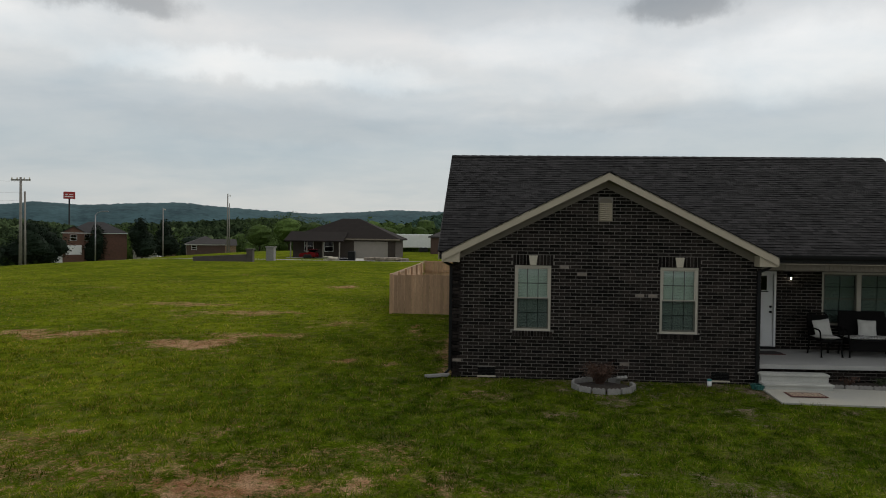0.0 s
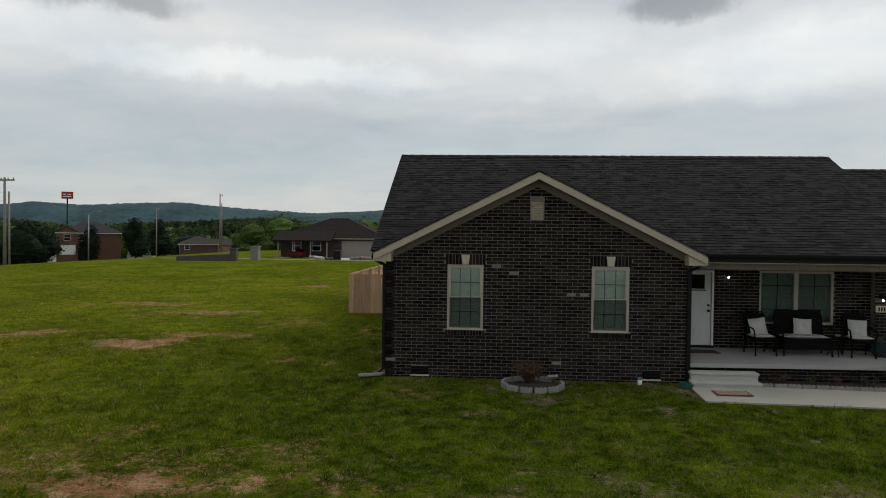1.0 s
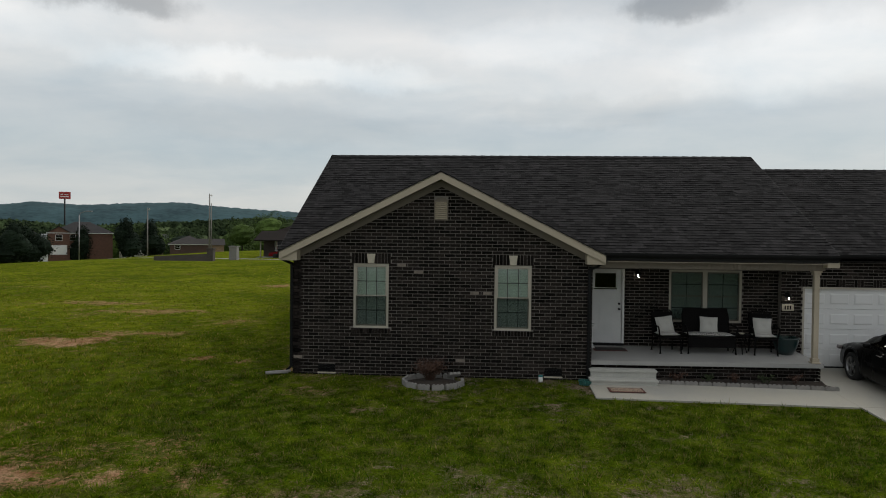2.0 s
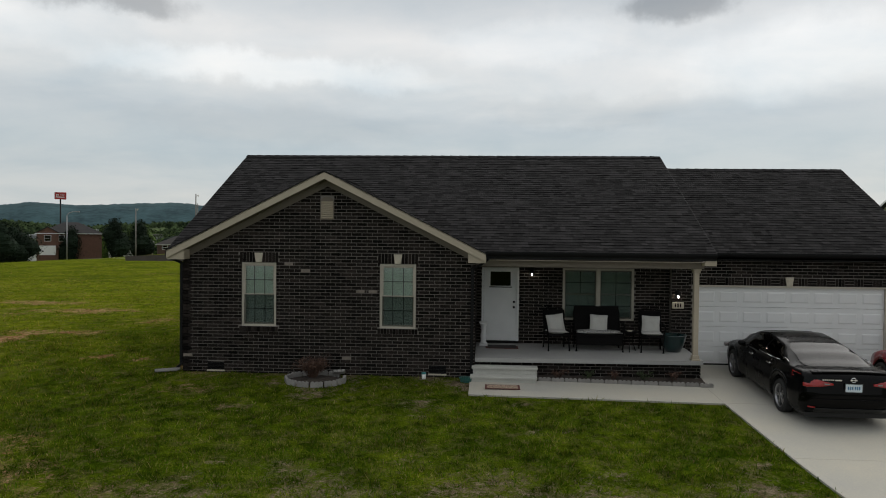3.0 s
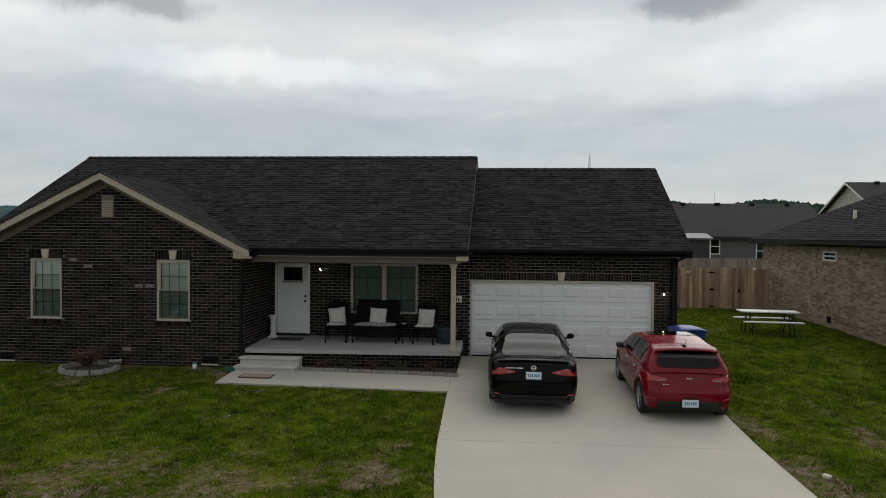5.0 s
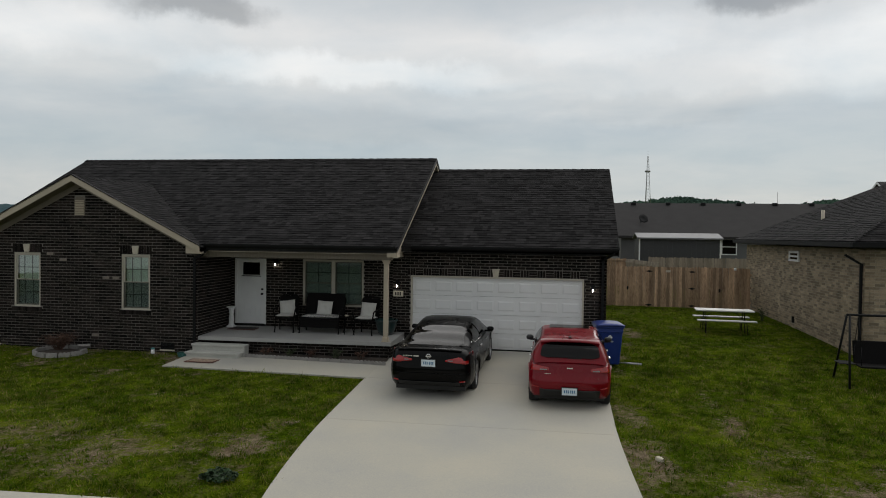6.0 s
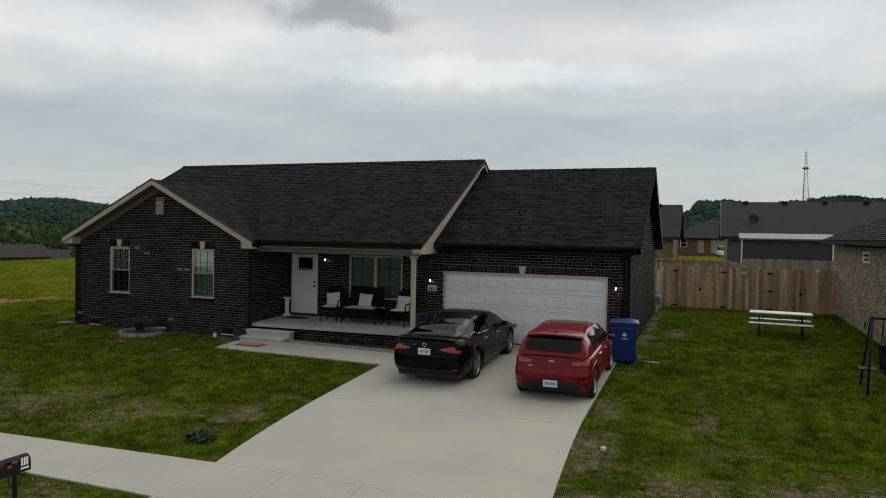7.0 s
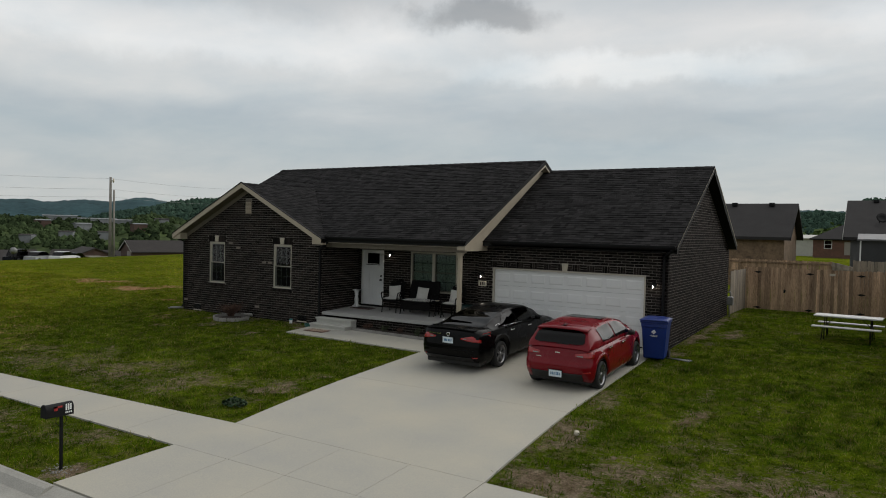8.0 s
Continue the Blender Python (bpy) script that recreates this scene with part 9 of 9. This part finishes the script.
M_FOREST = material("far_foliage", (0.020, 0.038, 0.014), 0.95, vary=0.5, scale=0.05, fine=1.2, tint=(0.050, 0.078, 0.018), random_mix=0.45, bump=0.0, spec=0.1)
M_CONIFER = material("dark_conifer", (0.012, 0.020, 0.012), 0.95, vary=0.4, scale=1.0, fine=8, random_mix=0.35, bump=0.0, spec=0.1)
M_BARK = material("bark", (0.05, 0.04, 0.032), 0.95, vary=0.3, scale=5)


def leafage(rnd, vs, fs, c, rx, rz, n, size, cone=False):
    """n small leaf sprays filling a rounded or conical crown."""
    for _ in range(n):
        while True:
            p = Vector((rnd.uniform(-1, 1), rnd.uniform(-1, 1), rnd.uniform(-1, 1)))
            if 0.25 < p.length < 1:
                break
        q = Vector((p.x * rx, p.y * rx, p.z * rz))
        if cone:
            k = max(0.25, 1 - max(0, p.z) ** 1.6 * 0.55)
            q.x, q.y = q.x * k, q.y * k
        else:
            q *= 1 + 0.28 * noise.noise((Vector(c) + q) * (1.6 / rx))
        o = Vector(c) + q
        u = Vector((rnd.uniform(-1, 1), rnd.uniform(-1, 1), rnd.uniform(-0.6, 0.6))).normalized() * size * rnd.uniform(0.6, 1.3)
        w = Vector((rnd.uniform(-1, 1), rnd.uniform(-1, 1), rnd.uniform(-1, 1))).normalized() * size * rnd.uniform(0.4, 0.9)
        k = len(vs)
        vs += [tuple(o - u), tuple(o + w), tuple(o + u), tuple(o - w)]
        fs.append((k, k + 1, k + 2, k + 3))


def woods():
    rnd = random.Random(11)
    vs, fs = [], []
    count = 0
    while count < 1900:
        a = rnd.uniform(-60, 85)
        r = 135 * (5.2 ** rnd.random())
        x, y = -math.sin(radians(a)) * r, math.cos(radians(a)) * r
        if -34 < a < 4 and r < 190:
            continue
        if a > 12 and r < 250:
            continue
        if 4 <= a < 14 and r < 150:
            continue
        if noise.noise(Vector((x * 0.012, y * 0.012, 5))) < -0.12 + (0.15 if a > 30 else 0):
            continue
        h = rnd.uniform(5, 11) * (0.8 if r < 250 else 1.1)
        z = ground(x, y)
        R = h * rnd.uniform(0.38, 0.55)
        c = (x, y, z + h * 0.58)
        t0 = len(vs)
        for j in range(3):
            rad = R * (0.5, 0.86, 0.5)[j]
            zz = z + h * (0.25, 0.55, 0.85)[j]
            for i in range(7):
                an = i * math.tau / 7
                rr_ = rad * rnd.uniform(0.75, 1.0)
                vs.append((x + rr_ * math.cos(an), y + rr_ * math.sin(an), zz + rnd.uniform(-0.08, 0.08) * h))
        vs.append((x, y, z + h * 0.95))
        for j in range(2):
            for i in range(7):
                fs.append((t0 + j * 7 + i, t0 + j * 7 + (i + 1) % 7, t0 + (j + 1) * 7 + (i + 1) % 7, t0 + (j + 1) * 7 + i))
        for i in range(7):
            fs.append((t0 + 14 + i, t0 + 14 + (i + 1) % 7, t0 + 21))
        leafage(rnd, vs, fs, c, R, h * 0.46, 70 if r < 320 else 36, 0.075 * h)
        count += 1
    tagged(raw("far_woods", vs, fs, M_FOREST), "dense green spring woods across the valley", "woods", kind="stuff")


def lump(rnd, vs, fs, x, y, z, rx, rz, seed):
    """The dense, uneven inside of a crown."""
    t0, m_, k_ = len(vs), 11, 8
    for j in range(k_ + 1):
        p = -1 + 2 * j / k_
        r = rx * 0.70 * math.sqrt(max(0.0, 1 - p * p))
        for i in range(m_):
            a = i * math.tau / m_
            q = r * (1 + 0.35 * noise.noise(Vector((math.cos(a) * 1.7 + x, math.sin(a) * 1.7 + y, p * 2.5 + seed))))
            vs.append((x + q * math.cos(a), y + q * math.sin(a), z + p * rz * 0.80))
    fs += [(t0 + j * m_ + i, t0 + j * m_ + (i + 1) % m_, t0 + (j + 1) * m_ + (i + 1) % m_, t0 + (j + 1) * m_ + i) for j in range(k_) for i in range(m_)]


def tree(x, y, h, w, label, mat, cone, seed, n=1500, size=0.16):
    rnd = random.Random(seed)
    z = gz(x, y)
    ob = thing("tree", label, "tree", pose(x, y, z))
    bm = bmesh.new()
    cyl(bm, (0, 0, -0.3), (0.05, 0, h * 0.5), 0.028 * h, 0.016 * h, n=8)
    cyl(bm, (0.05, 0, h * 0.5), (0.0, 0.05, h * 0.88), 0.016 * h, 0.005 * h, n=8)
    for k in range(7):
        a, zz = k * 2.4, h * (0.25 + 0.08 * k)
        cyl(bm, (0, 0, zz), (math.cos(a) * w * 0.6, math.sin(a) * w * 0.6, zz + h * 0.12), 0.008 * h, 0.003 * h, n=5)
    part("trunk", bm, M_BARK, ob)
    vs, fs = [], []
    lobes = [(0.0, 0.0, 0.0, 1.0)]
    if cone:
        lobes = [(rnd.uniform(-0.35, 0.35) * w, rnd.uniform(-0.35, 0.35) * w, zz * h, k) for zz, k in ((-0.16, 1.0), (-0.05, 0.92), (0.08, 0.74), (0.20, 0.50), (-0.20, 0.85))]
    for lx_, ly_, lz_, lk in lobes:
        lump(rnd, vs, fs, lx_, ly_, h * 0.53 + lz_, w * lk, h * (0.43 if not cone else 0.27), seed)
        leafage(rnd, vs, fs, (lx_, ly_, h * 0.53 + lz_), w * lk, h * (0.48 if not cone else 0.30), n // len(lobes), size * h / 6)
    raw("crown", vs, fs, mat, ob)


for k, (tx, ty, th, tw) in enumerate(((-101.7, 132.3, 11.0, 3.6), (-102.4, 140.4, 10.5, 3.2), (-102.8, 161.6, 10.5, 2.7), (-90.2, 161.3, 11.5, 2.9), (-88.0, 169.5, 11.0, 2.9), (-106.9, 125.9, 9.0, 3.0), (-114.7, 135.3, 9.0, 3.0))):
    tree(tx, ty, th + 0.6, tw * 1.25, "dense dark evergreen tree beyond the field", M_CONIFER, True, 100 + k, 4500, 0.12)
for k, (tx, ty, th, tw) in enumerate(((-33.6, 118.6, 6.5, 4.0), (-41.4, 128.7, 8, 4.2), (-28.5, 130.4, 6.2, 4.5), (-49.2, 133, 7, 3.8), (-21.5, 132.3, 6.2, 4.2), (-37.2, 142.6, 6.8, 4.6))):
    tree(tx, ty, th, tw, "leafy young green tree behind the far house", M_FOREST, False, 200 + k, 3000, 0.11)
rb = random.Random(64)
for k in range(16):
    a, r = 23.5 + k * 1.0 + rb.uniform(-0.4, 0.4), rb.uniform(240, 300)
    tree(0.9 - math.sin(radians(a)) * r, -16.8 + math.cos(radians(a)) * r, rb.uniform(10.5, 15.0), rb.uniform(5.0, 7.5), "broad dark green tree in the wood beyond the field", M_FOREST if k % 3 else M_CONIFER, False, 300 + k, 2200, 0.13)
woods()
# scattered town roofs and sheds in the valley
# pale walls, dulled towards blue-grey so the colour carries the haze
M_FARPALE = material("hazed_pale_wall", (0.20, 0.21, 0.215), 0.8, vary=0.2, scale=0.3, fine=2)
for k, (a, f, w, pale) in enumerate(((63.6, 0.3, 7, 1), (62.3, 0.55, 9, 0), (61.2, 0.72, 22, 1), (60.9, 0.35, 8, 1), (59.6, 0.5, 10, 1), (58.8, 0.74, 30, 1), (58.2, 0.4, 8, 1), (56.8, 0.62, 14, 1), (55.6, 0.45, 9, 0), (54.0, 0.55, 9, 1), (34.6, 0.4, 10, 1), (31.0, 0.55, 12, 1), (26.0, 0.4, 8, 1))):
    r_ = 380 + 240 * f
    far_house("pale town building on the valley slope" if pale else "brown town building on the valley slope", pose(-math.sin(radians(a)) * r_, math.cos(radians(a)) * r_, -24.2 + (MID(a) + 24) * math.sin(min(1.0, f * 1.15) * math.pi / 2), 0, 0, a + (k * 37 % 50) - 25), w, 7.0, 5.0, "gable", 0.14, M_FARPALE if pale else BRB, M_FARPALE if k % 3 else M_BROWNROOF)
rt = random.Random(42)
for k in range(26):
    a = rt.uniform(24, 74) if k < 20 else rt.uniform(14, 30)
    r = rt.uniform(190, 420)
    x, y = -math.sin(radians(a)) * r, math.cos(radians(a)) * r
    b = thing("far_building", rt.choice(("small pale building in the valley", "small grey roofed building in the valley")), "building", pose(x, y, ground(x, y) + 1.5, 0, 0, rt.uniform(0, 90)), "buildings in the valley")
    w, d, h = rt.uniform(5, 14), rt.uniform(5, 9), rt.uniform(2.5, 4)
    bm = bmesh.new()
    box(bm, -w / 2, w / 2, -d / 2, d / 2, -3, h)
    part("wall", bm, rt.choice((M_PALESIDING, M_WHITE, M_BUFFBRICK)), b)
    bm = bmesh.new()
    prism(bm, [(-d / 2 - 0.4, h - 0.1), (0, h + d * 0.22), (d / 2 + 0.4, h - 0.1)], -w / 2 - 0.4, w / 2 + 0.4, "x")
    part("roof", bm, rt.choice((M_BROWNROOF, M_FARROOF, M_PALESIDING)), b)


# ---- grass blades and lawn weeds ----
def blade_material():
    m = bpy.data.materials.new("grass_blade")
    m.use_nodes = True
    n, l = m.node_tree.nodes, m.node_tree.links
    bsdf = n["Principled BSDF"]
    geo = n.new("ShaderNodeNewGeometry")
    r = n.new("ShaderNodeValToRGB")
    els = r.color_ramp.elements
    els[0].position, els[0].color = 0.0, (0.030, 0.074, 0.004, 1)
    els[1].position, els[1].color = 1.0, (0.23, 0.18, 0.08, 1)
    els.new(0.45).color = (0.070, 0.117, 0.006, 1)
    els.new(0.80).color = (0.140, 0.162, 0.015, 1)
    l.new(geo.outputs["Random Per Island"], r.inputs[0])
    t = n.new("ShaderNodeTexNoise")
    t.inputs["Scale"].default_value, t.inputs["Detail"].default_value = 0.55, 6.0
    t.inputs["Roughness"].default_value = 0.65
    l.new(geo.outputs["Position"], t.inputs["Vector"])
    k = n.new("ShaderNodeMapRange")
    k.inputs["From Min"].default_value, k.inputs["From Max"].default_value = 0.35, 0.65
    k.inputs["To Min"].default_value, k.inputs["To Max"].default_value = 0.74, 1.26
    l.new(t.outputs["Fac"], k.inputs[0])
    t2 = n.new("ShaderNodeTexNoise")
    t2.inputs["Scale"].default_value, t2.inputs["Detail"].default_value, t2.inputs["Roughness"].default_value = 2.6, 6.0, 0.7
    l.new(geo.outputs["Position"], t2.inputs["Vector"])
    k2 = n.new("ShaderNodeMapRange")
    k2.inputs["From Min"].default_value, k2.inputs["From Max"].default_value = 0.36, 0.64
    k2.inputs["To Min"].default_value, k2.inputs["To Max"].default_value = 0.45, 1.5
    l.new(t2.outputs["Fac"], k2.inputs[0])
    kk = n.new("ShaderNodeMath")
    kk.operation = "MULTIPLY"
    l.new(k.outputs[0], kk.inputs[0])
    l.new(k2.outputs[0], kk.inputs[1])
    # paler, yellower grass out in the open field
    across = n.new("ShaderNodeSeparateXYZ")
    l.new(geo.outputs["Position"], across.inputs[0])
    out_west = n.new("ShaderNodeMapRange")
    out_west.inputs["From Min"].default_value, out_west.inputs["From Max"].default_value = 1.0, -9.0
    l.new(across.outputs["X"], out_west.inputs[0])
    pale = n.new("ShaderNodeMix")
    pale.data_type, pale.blend_type = "RGBA", "MULTIPLY"
    pale.inputs["B"].default_value = (1.75, 1.38, 1.2, 1)
    l.new(out_west.outputs[0], pale.inputs["Factor"])
    l.new(r.outputs[0], pale.inputs["A"])
    sc = n.new("ShaderNodeVectorMath")
    sc.operation = "SCALE"
    l.new(pale.outputs["Result"], sc.inputs[0])
    l.new(kk.outputs[0], sc.inputs["Scale"])
    l.new(sc.outputs[0], bsdf.inputs["Base Color"])
    bsdf.inputs["Roughness"].default_value = 0.8
    bsdf.inputs["Specular IOR Level"].default_value = 0.0
    tr = n.new("ShaderNodeBsdfTranslucent")
    l.new(sc.outputs[0], tr.inputs["Color"])
    mx = n.new("ShaderNodeMixShader")
    mx.inputs[0].default_value = 0.35
    out = n["Material Output"]
    l.new(bsdf.outputs[0], mx.inputs[1])
    l.new(tr.outputs[0], mx.inputs[2])
    l.new(mx.outputs[0], out.inputs[0])
    return m


def paved(x, y):
    if edge_l(y) - 0.02 < x < edge_r(y) + 0.02 and y < 2:
        return True
    if 7.05 < x < 12.7 and -1.57 - (x - 7) * 0.04 < y < 2:
        return True
    if -10.19 < y < far_edge(x) + 0.02:
        return True
    if 0 < x < 18.3 and y > -0.02 and (x < 7.2 or y > 1.7):
        return True
    if y < -12.2 or (x > 25.15 and 2.65 < y < 15.1) or (12.8 < x < 18.6 and y < -10.1):
        return True
    return ((x - 3.5) / 0.7) ** 2 + ((y + 0.66) / 0.56) ** 2 < 1


def build_grass():
    rng = np.random.default_rng(7)
    zones = ((-24, 13.2, -12.2, -2.5, 290), (-24, 12.8, -2.5, 5, 170), (18, 27, -12.2, 3, 260), (18, 27, 3, 13.9, 90), (-30, 0, 5, 16, 45), (-34, 0, 16, 26, 25), (-40, 0, 26, 42, 9))
    base = []
    for x0, x1, y0, y1, den in zones:
        n = int((x1 - x0) * (y1 - y0) * den)
        for x, y, q in zip(rng.uniform(x0, x1, n), rng.uniform(y0, y1, n), rng.random(n)):
            if paved(x, y):
                continue
            c = noise.noise(Vector((x * 1.1, y * 1.1, 4))) * 0.55 + noise.noise(Vector((x * 3.1, y * 3.1, 8))) * 0.55
            if q < 0.68 + 0.8 * c - 0.85 * worn(x, y):
                base.append((x, y, ground(x, y), 0.8 + 0.75 * c))
    b = np.array(base)
    k = 3
    n = len(b) * k
    px = np.repeat(b[:, 0], k) + rng.normal(0, 0.035, n)
    py = np.repeat(b[:, 1], k) + rng.normal(0, 0.035, n)
    pz = np.repeat(b[:, 2], k) - 0.004
    h = np.clip(rng.normal(0.062, 0.025, n), 0.02, 0.15) * np.clip(np.repeat(b[:, 3], k), 0.35, 1.7)
    a = rng.uniform(0, 2 * math.pi, n)
    lean = rng.uniform(0.2, 1.1, n) * h
    la = rng.uniform(0, 2 * math.pi, n)
    w = rng.uniform(0.006, 0.013, n)
    co = np.empty((n, 3, 3))
    co[:, 0] = np.stack([px - np.cos(a) * w, py - np.sin(a) * w, pz], 1)
    co[:, 1] = np.stack([px + np.cos(a) * w, py + np.sin(a) * w, pz], 1)
    co[:, 2] = np.stack([px + np.cos(la) * lean, py + np.sin(la) * lean, pz + h], 1)
    me = bpy.data.meshes.new("grass")
    me.vertices.add(3 * n)
    me.vertices.foreach_set("co", co.ravel())
    me.loops.add(3 * n)
    me.loops.foreach_set("vertex_index", np.arange(3 * n, dtype=np.int32))
    me.polygons.add(n)
    me.polygons.foreach_set("loop_start", np.arange(0, 3 * n, 3, dtype=np.int32))
    me.polygons.foreach_set("loop_total", np.full(n, 3, dtype=np.int32))
    me.update(calc_edges=True)
    me.materials.append(blade_material())
    tagged(new("grass", me), "short uneven green and straw lawn grass", "grass", kind="stuff")


build_grass()
